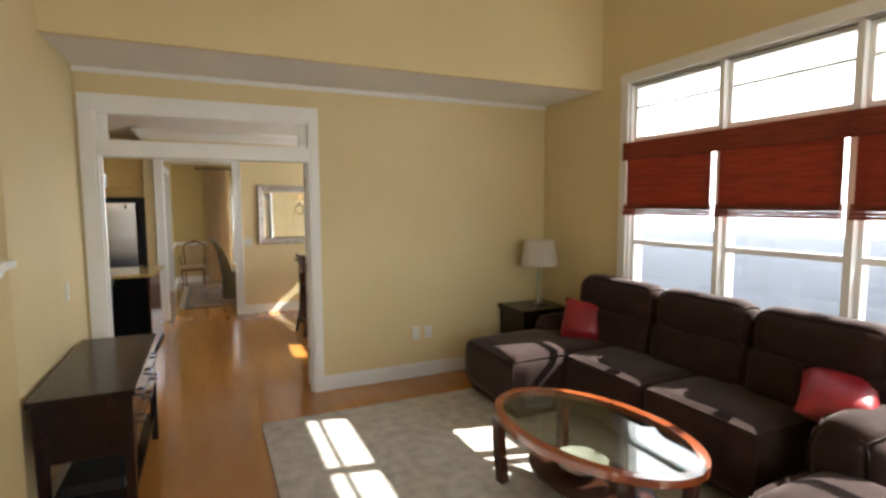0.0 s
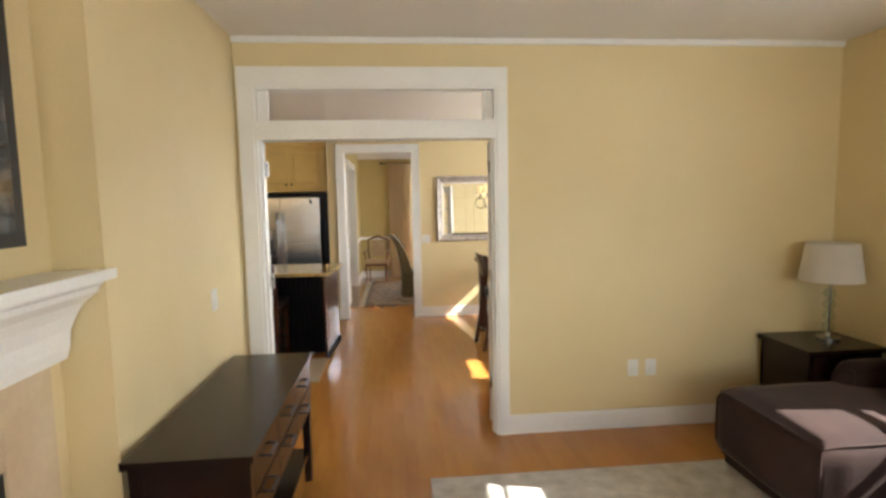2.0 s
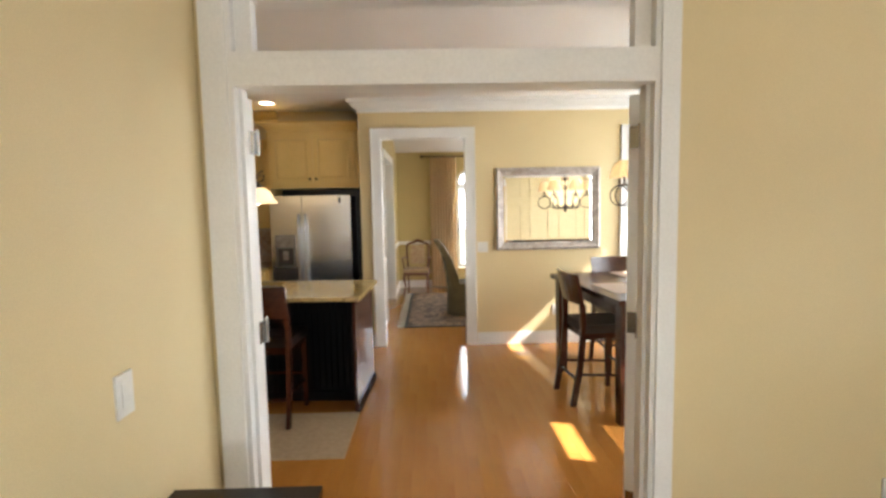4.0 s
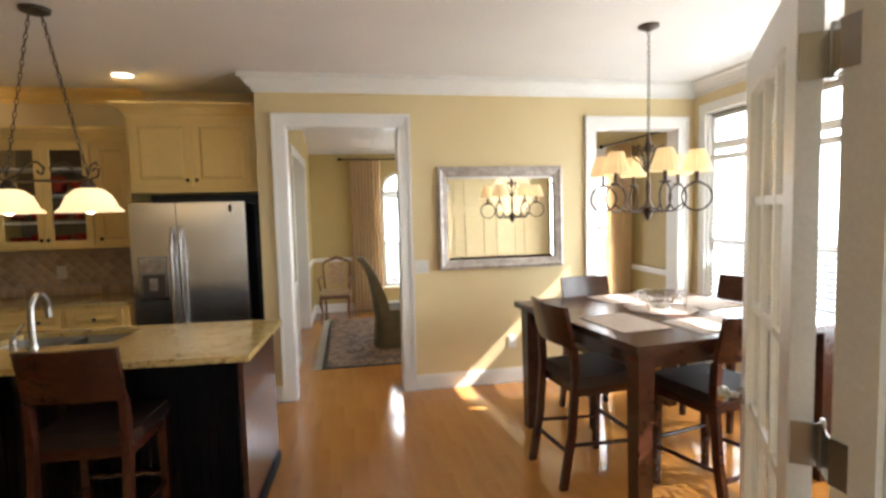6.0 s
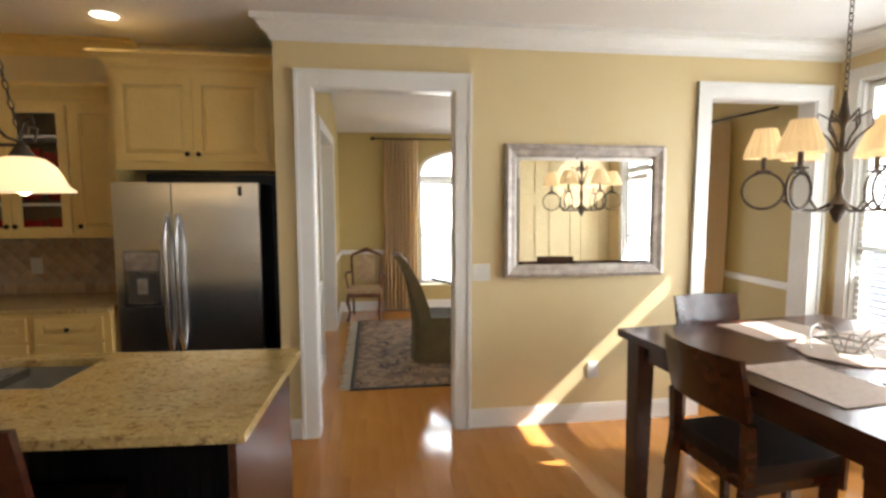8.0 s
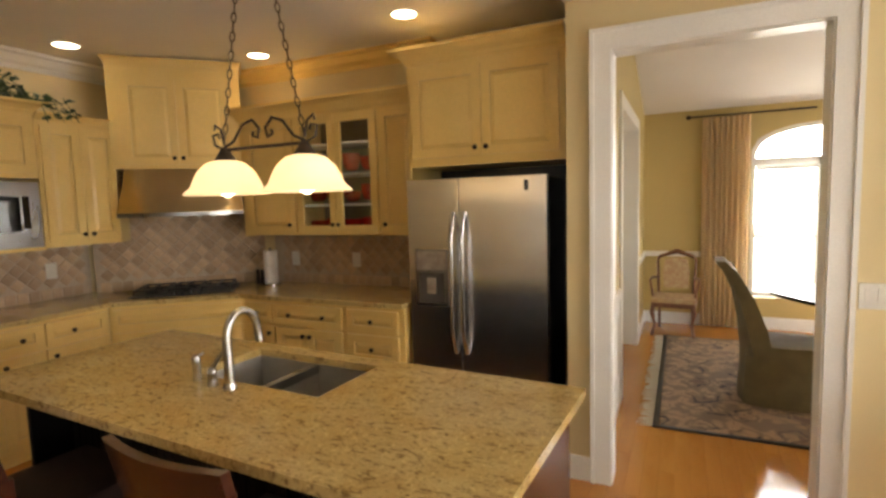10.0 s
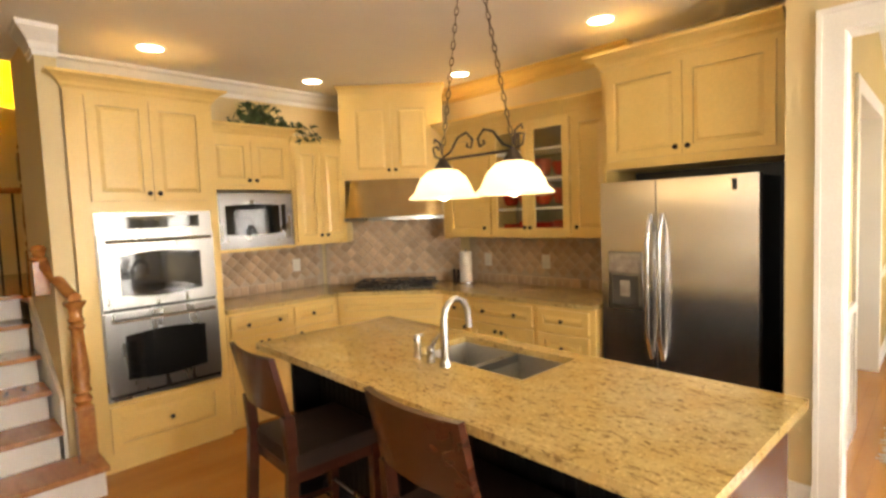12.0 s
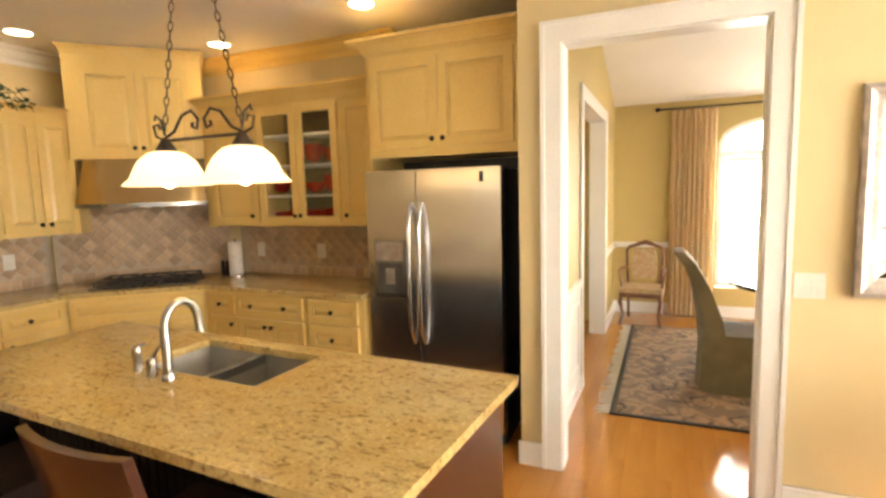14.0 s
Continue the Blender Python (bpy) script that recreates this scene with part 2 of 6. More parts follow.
GRASS = mat("dry_pale_lawn", (0.27, 0.27, 0.19), 0.9, color2=(0.34, 0.32, 0.25), scale=2)
PANE_GREY = mat("grey_pane_tone", (0.15, 0.16, 0.19), 0.8, color2=(0.11, 0.12, 0.145), scale=0.8, detail=6)


def granite(name, base, dark, light):
    """Gold granite: drifting cloudy bands, pale crystals and long dark flecks."""
    m = mat(name, base, 0.13, color2=light, scale=7, detail=9, stretch=(1.0, 1.7, 1), fine=150, coat=0.3, contrast=(0.38, 0.62))
    nt = m.node_tree
    bs = nt.nodes["Principled BSDF"]
    out = bs.inputs["Base Color"].links[0].from_socket
    tc = nt.nodes.new("ShaderNodeTexCoord")
    for scale, stretch, lo, hi, tint, most in ((30, (1.0, 2.3, 1), 0.54, 0.66, dark, 0.75), (48, (1.6, 1.0, 1), 0.57, 0.66, tuple(c * 1.35 for c in light), 0.6),
                                               (85, (1.0, 1.8, 1), 0.60, 0.68, tuple(c * 0.5 for c in dark), 0.8)):
        mp, no, mr, mx = (nt.nodes.new("ShaderNode" + k) for k in ("Mapping", "TexNoise", "MapRange", "Mix"))
        mp.inputs["Scale"].default_value = stretch
        mp.inputs["Rotation"].default_value = (0, 0, 0.5)
        nt.links.new(tc.outputs["Object"], mp.inputs[0])
        no.inputs["Scale"].default_value, no.inputs["Detail"].default_value, no.inputs["Distortion"].default_value = scale, 5, 0.6
        nt.links.new(mp.outputs[0], no.inputs["Vector"])
        mr.inputs[1].default_value, mr.inputs[2].default_value, mr.inputs[4].default_value = lo, hi, most
        nt.links.new(no.outputs[0], mr.inputs[0])
        mx.data_type = "RGBA"
        nt.links.new(mr.outputs[0], mx.inputs[0])
        nt.links.new(out, mx.inputs[6])
        mx.inputs[7].default_value = (*tint, 1)
        out = mx.outputs[2]
    nt.links.new(out, bs.inputs["Base Color"])
    return m


GRANITE = granite("gold_granite", (0.52, 0.365, 0.14), (0.19, 0.115, 0.042), (0.57, 0.43, 0.19))
TILE = mat("tumbled_travertine", (0.56, 0.405, 0.265), 0.5, color2=(0.42, 0.285, 0.175), scale=9, jitter=0.22, bump=0.3, fine=60)
TGROUT = mat("tile_grout", (0.52, 0.42, 0.31), 0.9, scale=20)


def patterned_rug(name, ground, dark, accent, scale):
    """Woven rug: outlined medallions in loose rows, and dark vines winding between them."""
    m = mat(name, ground, 0.95, color2=tuple(c * 0.75 for c in ground), scale=5, bump=0.5, fine=220)
    nt = m.node_tree
    L = nt.links.new
    bs = nt.nodes["Principled BSDF"]
    out = bs.inputs["Base Color"].links[0].from_socket
    tc, wob, sub, bend = (nt.nodes.new("ShaderNode" + k) for k in ("TexCoord", "TexNoise", "VectorMath", "VectorMath"))
    wob.inputs["Scale"].default_value, wob.inputs["Detail"].default_value = 7.0, 2.0
    L(tc.outputs["Object"], wob.inputs["Vector"])
    sub.operation, bend.operation = "SUBTRACT", "MULTIPLY_ADD"
    sub.inputs[1].default_value = (0.5, 0.5, 0.5)
    bend.inputs[1].default_value = (0.22, 0.22, 0.0)
    L(wob.outputs["Color"], sub.inputs[0])
    L(sub.outputs[0], bend.inputs[0])
    L(tc.outputs["Object"], bend.inputs[2])
    for size, rnd, bands, share in ((scale, 0.35, ((0.0, dark), (0.07, accent), (0.16, accent), (0.17, dark), (0.20, ground), (0.30, ground), (0.315, dark), (0.36, dark), (0.375, ground)), 0.9),
                                    (scale * 3.1, 0.9, ((0.0, dark), (0.13, dark), (0.17, ground), (0.30, ground), (0.34, accent), (0.42, ground), (0.6, dark)), 0.5)):
        vo, ra, mx = (nt.nodes.new("ShaderNode" + k) for k in ("TexVoronoi", "ValToRGB", "Mix"))
        vo.inputs["Scale"].default_value, vo.inputs["Randomness"].default_value = size, rnd
        L(bend.outputs[0], vo.inputs["Vector"])
        e = ra.color_ramp.elements
        e[0].position, e[0].color = bands[0][0], (*bands[0][1], 1)
        e[1].position, e[1].color = bands[-1][0], (*bands[-1][1], 1)
        for p, c in bands[1:-1]:
            e.new(p).color = (*c, 1)
        L(vo.outputs["Distance"], ra.inputs[0])
        mx.data_type = "RGBA"
        mx.inputs[0].default_value = share
        L(out, mx.inputs[6])
        L(ra.outputs[0], mx.inputs[7])
        out = mx.outputs[2]
    L(out, bs.inputs["Base Color"])
    return m


RUG_D = patterned_rug("dining_rug_weave", (0.31, 0.205, 0.12), (0.030, 0.021, 0.018), (0.24, 0.13, 0.08), 3.3)
RUG_L = mat("grey_floral_rug", (0.66, 0.62, 0.56), 0.95, color2=(0.44, 0.41, 0.365), scale=11, detail=12, bump=1.0, fine=70, contrast=(0.30, 0.70))

# ---------------------------------------------------------------- mesh helpers


def bm_box(bm, x0, x1, y0, y1, z0, z1, m=None):
    vs = [bm.verts.new((x, y, z)) for x in (x0, x1) for y in (y0, y1) for z in (z0, z1)]
    for f in ((0, 1, 3, 2), (4, 6, 7, 5), (0, 4, 5, 1), (2, 3, 7, 6), (0, 2, 6, 4), (1, 5, 7, 3)):
        bm.faces.new([vs[i] for i in f])
    if m is not None:
        bmesh.ops.transform(bm, matrix=m, verts=vs)
    return vs


def bm_frustum(bm, bottom, top, m=None):
    """bottom, top: (x0, x1, y0, y1, z)."""
    vs = []
    for x0, x1, y0, y1, z in (bottom, top):
        vs += [bm.verts.new(p) for p in ((x0, y0, z), (x1, y0, z), (x1, y1, z), (x0, y1, z))]
    for f in ((3, 2, 1, 0), (4, 5, 6, 7), (0, 1, 5, 4), (1, 2, 6, 5), (2, 3, 7, 6), (3, 0, 4, 7)):
        bm.faces.new([vs[i] for i in f])
    if m is not None:
        bmesh.ops.transform(bm, matrix=m, verts=vs)
    return vs


def bm_lathe(bm, profile, n=20, m=None, cap=True, flute=0.0):
    """Profile of (radius, z), turned about z."""
    rings, vs = [], []
    for r, z in profile:
        ring = []
        for i in range(n):
            a = 2 * math.pi * i / n
            rr = r * (1 + (flute if i % 2 else -flute))
            ring.append(bm.verts.new((rr * math.cos(a), rr * math.sin(a), z)))
        rings.append(ring)
        vs += ring
    for a, b in zip(rings, rings[1:]):
        for i in range(n):
            bm.faces.new((a[i], a[(i + 1) % n], b[(i + 1) % n], b[i]))
    if cap:
        bm.faces.new(list(reversed(rings[0])))
        bm.faces.new(rings[-1])
    if m is not None:
        bmesh.ops.transform(bm, matrix=m, verts=vs)
    return vs


def bm_tube(bm, points, r, n=8, closed=False):
    """A round bar along the points."""
    pts = [Vector(p) for p in points]
    rings = []
    for i, p in enumerate(pts):
        a = pts[i - 1] if (i or closed) else p
        b = pts[(i + 1) % len(pts)] if (i < len(pts) - 1 or closed) else p
        d = (b - a).normalized()
        u = d.orthogonal().normalized() if i == 0 else (rings[-1][1] - d * rings[-1][1].dot(d)).normalized()
        w = d.cross(u)
        rr = r[i] if isinstance(r, (list, tuple)) else r
        rings.append(([bm.verts.new(p + (u * math.cos(2 * math.pi * k / n) + w * math.sin(2 * math.pi * k / n)) * rr) for k in range(n)], u))
    pairs = list(zip(rings, rings[1:])) + ([(rings[-1], rings[0])] if closed else [])
    for (a, _), (b, _) in pairs:
        for k in range(n):
            bm.faces.new((a[k], a[(k + 1) % n], b[(k + 1) % n], b[k]))
    if not closed:
        bm.faces.new(list(reversed(rings[0][0])))
        bm.faces.new(rings[-1][0])


def bm_prism(bm, outline, z0, z1, m=None):
    lo = [bm.verts.new((x, y, z0)) for x, y in outline]
    hi = [bm.verts.new((x, y, z1)) for x, y in outline]
    n = len(outline)
    bm.faces.new(list(reversed(lo)))
    bm.faces.new(hi)
    for i in range(n):
        bm.faces.new((lo[i], lo[(i + 1) % n], hi[(i + 1) % n], hi[i]))
    if m is not None:
        bmesh.ops.transform(bm, matrix=m, verts=lo + hi)
    return lo + hi


def bm_ring(bm, x0, x1, z0, z1, r, y0, y1):
    """Closed rectangular frame in the x-z plane, r wide."""
    o = ((x0, z0), (x1, z0), (x1, z1), (x0, z1))
    n = ((x0 + r, z0 + r), (x1 - r, z0 + r), (x1 - r, z1 - r), (x0 + r, z1 - r))
    v = [[bm.verts.new((x, y, z)) for x, z in ring] for ring in (o, n) for y in (y0, y1)]
    for k in range(4):
        j = (k + 1) % 4
        for p, q in ((0, 2), (3, 1), (1, 0), (2, 3)):
            bm.faces.new((v[p][k], v[p][j], v[q][j], v[q][k]))


def rounded(bm, width, segments=2, angle=30):
    edges = [e for e in bm.edges if len(e.link_faces) == 2 and e.calc_face_angle(0) > radians(angle)]
    bmesh.ops.bevel(bm, geom=edges, offset=width, segments=segments, affect="EDGES", profile=0.5)


def mesh(name, bm, material, smooth=False):
    bmesh.ops.recalc_face_normals(bm, faces=bm.faces)
    me = bpy.data.meshes.new(name)
    if smooth:
        for f in bm.faces:
            f.smooth = True
        for e in bm.edges:
            if len(e.link_faces) == 2 and e.calc_face_angle(0) > radians(40):
                e.smooth = False
    bm.to_mesh(me)
    bm.free()
    me.materials.append(material)
    return me


def part(name, bm, material, parent, label="", smooth=False, m=None):
    ob = new(name, mesh(name, bm, material, smooth))
    ob.parent = parent
    if m is not None:
        ob.matrix_local = m
    if label:
        tagged(ob, label)
    return ob


def solo(name, bm, material, label, category, m=None, smooth=False, group="", kind=""):
    """A thing of one mesh."""
    ob = new(name, mesh(name, bm, material, smooth))
    if m is not None:
        ob.matrix_world = m
    return tagged(ob, label, category, group, kind)


def thing(name, label, category, m, group="", kind=""):
    ob = new(name)
    ob.empty_display_size = 0.1
    ob.matrix_world = m
    return tagged(ob, label, category, group, kind)


def box(*a, bevel=0.0, seg=2, m=None):
    bm = bmesh.new()
    bm_box(bm, *a, m=m)
    if bevel:
        rounded(bm, bevel, seg)
    return bm


def boxes(rows, bevel=0.0):
    bm = bmesh.new()
    for r in rows:
        bm_box(bm, *r)
    if bevel:
        rounded(bm, bevel, 1)
    return bm


def structure(name, bm, material, label, smooth=False):
    return solo(name, bm, material, label, name.split("_")[0], kind="structure", smooth=smooth)


# ---------------------------------------------------------------- structure
LX, RX, BX = -0.695, 3.41, 3.36          # living room left and right walls, breakfast window wall
WY0, WY1 = 3.19, 3.305                   # wall with the french doors
MY0, MY1 = 7.0, 7.14                    # mirror wall
KY, KX = 7.66, -4.42                    # kitchen back and left walls
CZ, LZ, SOF = 2.72, 4.3, 2.665           # kitchen ceiling, living ceiling, soffit
DY, DLX, DRX, DCZ = 11.0, -0.5, 3.5, 2.53

structure("floor", box(-8.2, 4.0, -5.2, 11.3, -0.15, -0.012), GROUT_DARK, "honey oak strip floor in long boards")
structure("ground", box(-90, 90, -90, 90, -0.6, -0.42), GRASS, "lawn around the house")

# living room
DW0, DW1 = -0.565, 0.955
structure("wall_living_north", boxes([(LX - 0.6, DW0 - 0.02, WY0, WY1, 0, LZ), (DW1 + 0.02, RX, WY0, WY1, 0, LZ), (DW0 - 0.02, DW1 + 0.02, WY0, WY1, 2.42, LZ)]),
          WALL, "yellow painted wall with a wide cased doorway")
structure("wall_living_west", boxes([(LX - 0.2, LX, 1.61, WY0, 0, LZ), (LX - 0.37, LX - 0.17, -1.2, 1.86, 0, LZ), (LX - 0.2, LX, -5.0, -1.0, 0, LZ)]),
          WALL, "yellow painted wall with a shallow fireplace recess")
# unseen wall; its opening is added to let the fill lamp in
structure("wall_living_south", boxes([(LX - 0.2, 0.0, -5.1, -4.95, 0, LZ), (2.8, RX, -5.1, -4.95, 0, LZ), (0.0, 2.8, -5.1, -4.95, 0, 0.9), (0.0, 2.8, -5.1, -4.95, 2.9, LZ)]), WALL, "yellow painted wall")
WIN_T, WIN_B = 2.64, 0.84
structure("wall_living_east", boxes([(RX, RX + 0.16, 1.99, WY1, 0, LZ), (RX, RX + 0.16, -5.1, -1.39, 0, LZ), (RX, RX + 0.16, -1.39, 1.99, 0, WIN_B), (RX, RX + 0.16, -1.39, 1.99, WIN_T, LZ)]),
          WALL, "yellow painted wall with a broad window")
structure("ceiling_living", box(LX - 0.5, RX + 0.2, -5.1, WY1, LZ, LZ + 0.1), CEIL, "white painted ceiling")
structure("soffit", boxes([(LX, RX, 2.38, WY0, SOF + 0.006, SOF + 0.05)]), CEIL, "white soffit above the doorway wall")
structure("wall_beam", boxes([(LX, RX, 2.34, 2.38, SOF, LZ)]), WALL, "yellow painted drop wall above the soffit")
structure("trim_soffit", boxes([(LX, RX, WY0 - 0.02, WY0, SOF - 0.03, SOF + 0.006)], 0.006), TRIM, "white crown strip under the soffit")

# french door casing, transom
structure("trim_doorway", boxes([
    (DW0 - 0.11, DW0 - 0.02, WY0 - 0.022, WY0, 0, 2.375), (DW1 + 0.02, DW1 + 0.09, WY0 - 0.022, WY0, 0, 2.375),
    (DW0 - 0.11, DW1 + 0.09, WY0 - 0.026, WY0, 2.375, 2.487),
    (DW0 - 0.02, DW0, WY0 - 0.012, WY1 + 0.012, 0, 2.375), (DW1, DW1 + 0.02, WY0 - 0.012, WY1 + 0.012, 0, 2.375),
    (DW0, DW1, WY0 - 0.012, WY1 + 0.012, 2.35, 2.42), (DW0, DW1, WY0 - 0.018, WY1 + 0.012, 2.035, 2.155),
    (DW0, DW0 + 0.06, WY0 + 0.03, WY1 - 0.03, 2.155, 2.35), (DW1 - 0.06, DW1, WY0 + 0.03, WY1 - 0.03, 2.155, 2.35),
    (DW0, DW0 + 0.015, WY0 + 0.03, WY0 + 0.08, 0, 2.035), (DW1 - 0.015, DW1, WY0 + 0.03, WY0 + 0.08, 0, 2.035),
    (DW0 - 0.11, DW0 - 0.02, WY1, WY1 + 0.022, 0, 2.375), (DW1 + 0.02, DW1 + 0.11, WY1, WY1 + 0.022, 0, 2.375),
    (DW0 - 0.11, DW1 + 0.11, WY1, WY1 + 0.026, 2.375, 2.487)], 0.004), TRIM, "white door casing with a glazed transom bar")
ob = structure("window_transom", box(DW0 + 0.06, DW1 - 0.06, 3.258, 3.263, 2.155, 2.35), GLASS, "clear glass transom pane above the doors")
ob.visible_shadow = False

# kitchen and breakfast shell
structure("wall_mirror", boxes([(-0.64, -0.42, MY0, MY1, 0, CZ), (0.53, 2.33, MY0, MY1, 0, CZ), (3.19, BX + 0.3, MY0, MY1, 0, CZ),
                                (-0.42, 0.53, MY0, MY1, 2.32, CZ), (2.33, 3.19, MY0, MY1, 2.32, CZ), (-0.64, DLX - 0.06, MY1, KY + 0.1, 0, CZ)]),
          WALL, "yellow painted wall with two cased openings")
structure("wall_kitchen_north", box(KX - 0.15, -0.64, KY, KY + 0.14, 0, CZ), WALL, "yellow painted kitchen wall")
structure("wall_kitchen_west", box(KX - 0.15, KX, 4.65, KY, 0, CZ), WALL, "yellow painted kitchen wall")
structure("wall_stub", box(-4.72, -3.82, 4.545, 4.65, 0, 5.0), WALL, "yellow painted wall end beside the stairs")
structure("wall_stair_west", box(-7.65, -7.5, WY0, 5.7, 0, 5.0), WALL, "yellow painted wall at the head of the stairs")
structure("wall_landing_north", box(-7.5, -4.575, 5.6, 5.7, 0, 5.0), WALL, "yellow painted wall beside the landing")
structure("floor_landing", box(-7.4, -4.725, 4.525, 5.6, 1.02, 1.078), OAKX, "honey oak landing floor")
structure("wall_kitchen_south", boxes([(-7.5, LX - 0.6, WY0, WY1, 0, 5.0)]), WALL, "yellow painted wall")
BU = [(6.10, 6.80), (5.32, 6.02), (4.54, 5.24), (3.76, 4.46)]
structure("wall_breakfast_east", boxes([(BX, BX + 0.16, 6.82, MY1, 0, CZ), (BX, BX + 0.16, WY1, 3.74, 0, CZ), (BX, BX + 0.16, 3.74, 6.82, 0, 0.50), (BX, BX + 0.16, 3.74, 6.82, 2.40, CZ)]),
          WALL, "yellow painted wall with tall windows")
structure("ceiling_kitchen", boxes([(-4.6, BX + 0.2, WY1, MY1 - 0.07, CZ, CZ + 0.1), (-4.6, -0.64, MY1 - 0.07, KY + 0.1, CZ, CZ + 0.1)]), CEIL, "white painted kitchen ceiling")
structure("ceiling_stair", boxes([(-7.6, -4.6, WY0, 5.7, 5.0, 5.1), (-4.7, -4.6, WY0, 4.54, CZ, 5.0), (-4.7, -4.6, 4.655, 5.6, CZ, 5.0)]), CEIL, "white ceiling over the stairs")


def crown(name, x0, y0, x1, y1, z, side, h=0.12, d=0.11, label="white crown moulding", material=None, mitre=(0, 0)):
    """Stepped crown along a wall line; side: unit vector into the room."""
    bm = bmesh.new()
    prof = [(0, 0), (0.012, 0), (0.02, 0.03), (0.05, 0.05), (0.08, 0.09), (d, 0.1), (d, h), (0, h)]
    ring = []
    run = Vector((x1 - x0, y1 - y0)).normalized()
    for px, py, k in ((x0, y0, -mitre[0]), (x1, y1, mitre[1])):
        ring.append([bm.verts.new((px + (side[0] + run.x * k) * a, py + (side[1] + run.y * k) * a, z - h + b)) for a, b in prof])
    n = len(prof)
    for i in range(n):
        bm.faces.new((ring[0][i], ring[0][(i + 1) % n], ring[1][(i + 1) % n], ring[1][i]))
    bm.faces.new(ring[0])
    bm.faces.new(list(reversed(ring[1])))
    return structure(name, bm, material or TRIM, label)


crown("trim_crown_mirror", -0.64, MY0, BX, MY0, CZ, (0, -1), h=0.135, mitre=(1, 0))
crown("trim_crown_return", -0.64, MY0, -0.64, KY - 0.13, CZ, (-1, 0), h=0.135, mitre=(1, 0))
crown("trim_crown_east", BX, MY0, BX, WY1, CZ, (-1, 0))
crown("trim_crown_south", -3.9, WY1, BX, WY1, CZ, (0, 1))
# cream here paints the warm shade on this run of crown
crown("trim_crown_kitchen_north", KX, KY, -1.69, KY, CZ, (0, -1), material=CREAM, label="crown moulding with its warm shade painted cream")
crown("trim_crown_kitchen_west", KX, 4.66, KX, KY, CZ, (1, 0))
bm = bmesh.new()
for k, (o0, o1, z0, z1) in enumerate(((0.008, 0.012, 2.555, 2.585), (0.018, 0.030, 2.585, 2.625), (0.030, 0.075, 2.625, 2.69), (0.080, 0.085, 2.69, CZ))):
    bm_frustum(bm, (-4.0, -3.82 + o0, 4.545 - o0, 4.65 + min(o0, 0.008), z0), (-4.0, -3.82 + o1, 4.545 - o1, 4.65 + min(o1, 0.008), z1))
structure("trim_crown_stub", bm, TRIM, "white crown cap on the wall end")


def base(name, rows):
    """Baseboards with a small cap: rows of x0, x1, y0, y1 footprints."""
    bm = bmesh.new()
    for x0, x1, y0, y1 in rows:
        bm_box(bm, x0, x1, y0, y1, 0, 0.115)
        inset = 0.004
        if x1 - x0 > y1 - y0:
            bm_box(bm, x0, x1, y0 + inset, y1 - inset, 0.115, 0.135)
        else:
            bm_box(bm, x0 + inset, x1 - inset, y0, y1, 0.115, 0.135)
    return structure(name, bm, TRIM, "white painted baseboard")


base("baseboard_living", [(DW1 + 0.092, RX, WY0 - 0.018, WY0 - 0.001), (RX - 0.018, RX - 0.001, -4.9, WY0 - 0.02), (LX + 0.001, LX + 0.018, 1.62, WY0 - 0.002)])
base("baseboard_breakfast", [(0.63, 2.23, MY0 - 0.018, MY0 - 0.001), (BX - 0.018, BX - 0.001, WY1, MY0 - 0.05), (-0.655, -0.52, MY0 - 0.018, MY0 - 0.001), (1.17, BX - 0.02, WY1 + 0.001, WY1 + 0.018)])
base("baseboard_dining", [(DLX, DRX, DY - 0.018, DY - 0.001), (DRX - 0.018, DRX - 0.001, MY1, DY - 0.02), (DLX + 0.001, DLX + 0.018, MY1 + 0.03, 8.2), (DLX + 0.001, DLX + 0.018, 9.98, DY - 0.02)])


def cased(name, x0, x1, top, y0, y1, label):
    """Casing on both faces and jambs of an opening in a wall along x."""
    w, rows = 0.095, []
    for ya, yb in ((y0 - 0.022, y0), (y1, y1 + 0.022)):
        rows += [(x0 - w, x0 + 0.012, ya, yb, 0, top - 0.012), (x1 - 0.012, x1 + w, ya, yb, 0, top - 0.012), (x0 - w, x1 + w, ya, yb, top - 0.012, top + w)]
        o = -0.010 if ya < y0 else 0.010
        rows += [(x0 - w, x0 - w + 0.022, ya + o, yb + o, 0, top + w), (x1 + w - 0.022, x1 + w, ya + o, yb + o, 0, top + w), (x0 - w + 0.022, x1 + w - 0.022, ya + o, yb + o, top + w - 0.022, top + w)]
    rows += [(x0 - 0.001, x0 + 0.018, y0, y1, 0, top), (x1 - 0.018, x1 + 0.001, y0, y1, 0, top), (x0 + 0.018, x1 - 0.018, y0, y1, top - 0.018, top + 0.001)]
    return structure(name, boxes(rows, 0.003), TRIM, label)


cased("trim_opening_dining", -0.42, 0.53, 2.32, MY0, MY1, "white casing of the opening to the dining room")
cased("trim_opening_side", 2.33, 3.19, 2.32, MY0, MY1, "white casing of the second dining opening")

root = thing("wall_panelling", "yellow painted wall panelling with raised frames", "panelling", pose(0, WY1, 0), kind="structure")
for x0, x1 in ((1.45, 1.78), (1.93, 2.28), (2.46, 2.80), (2.93, 3.24)):
    for z0, z1 in ((0.22, 1.68), (1.82, 2.44)):
        bm = bmesh.new()
        bm_ring(bm, x0, x1, z0, z1, 0.028, 0.0, 0.014)
        rounded(bm, 0.005, 1)
        part("panel_frame", bm, WALL, root)

# dining room shell
RISE = 0.27                               # the dining ceiling climbs from the window wall


def vault_z(y):
    return DCZ + RISE * (DY - y)


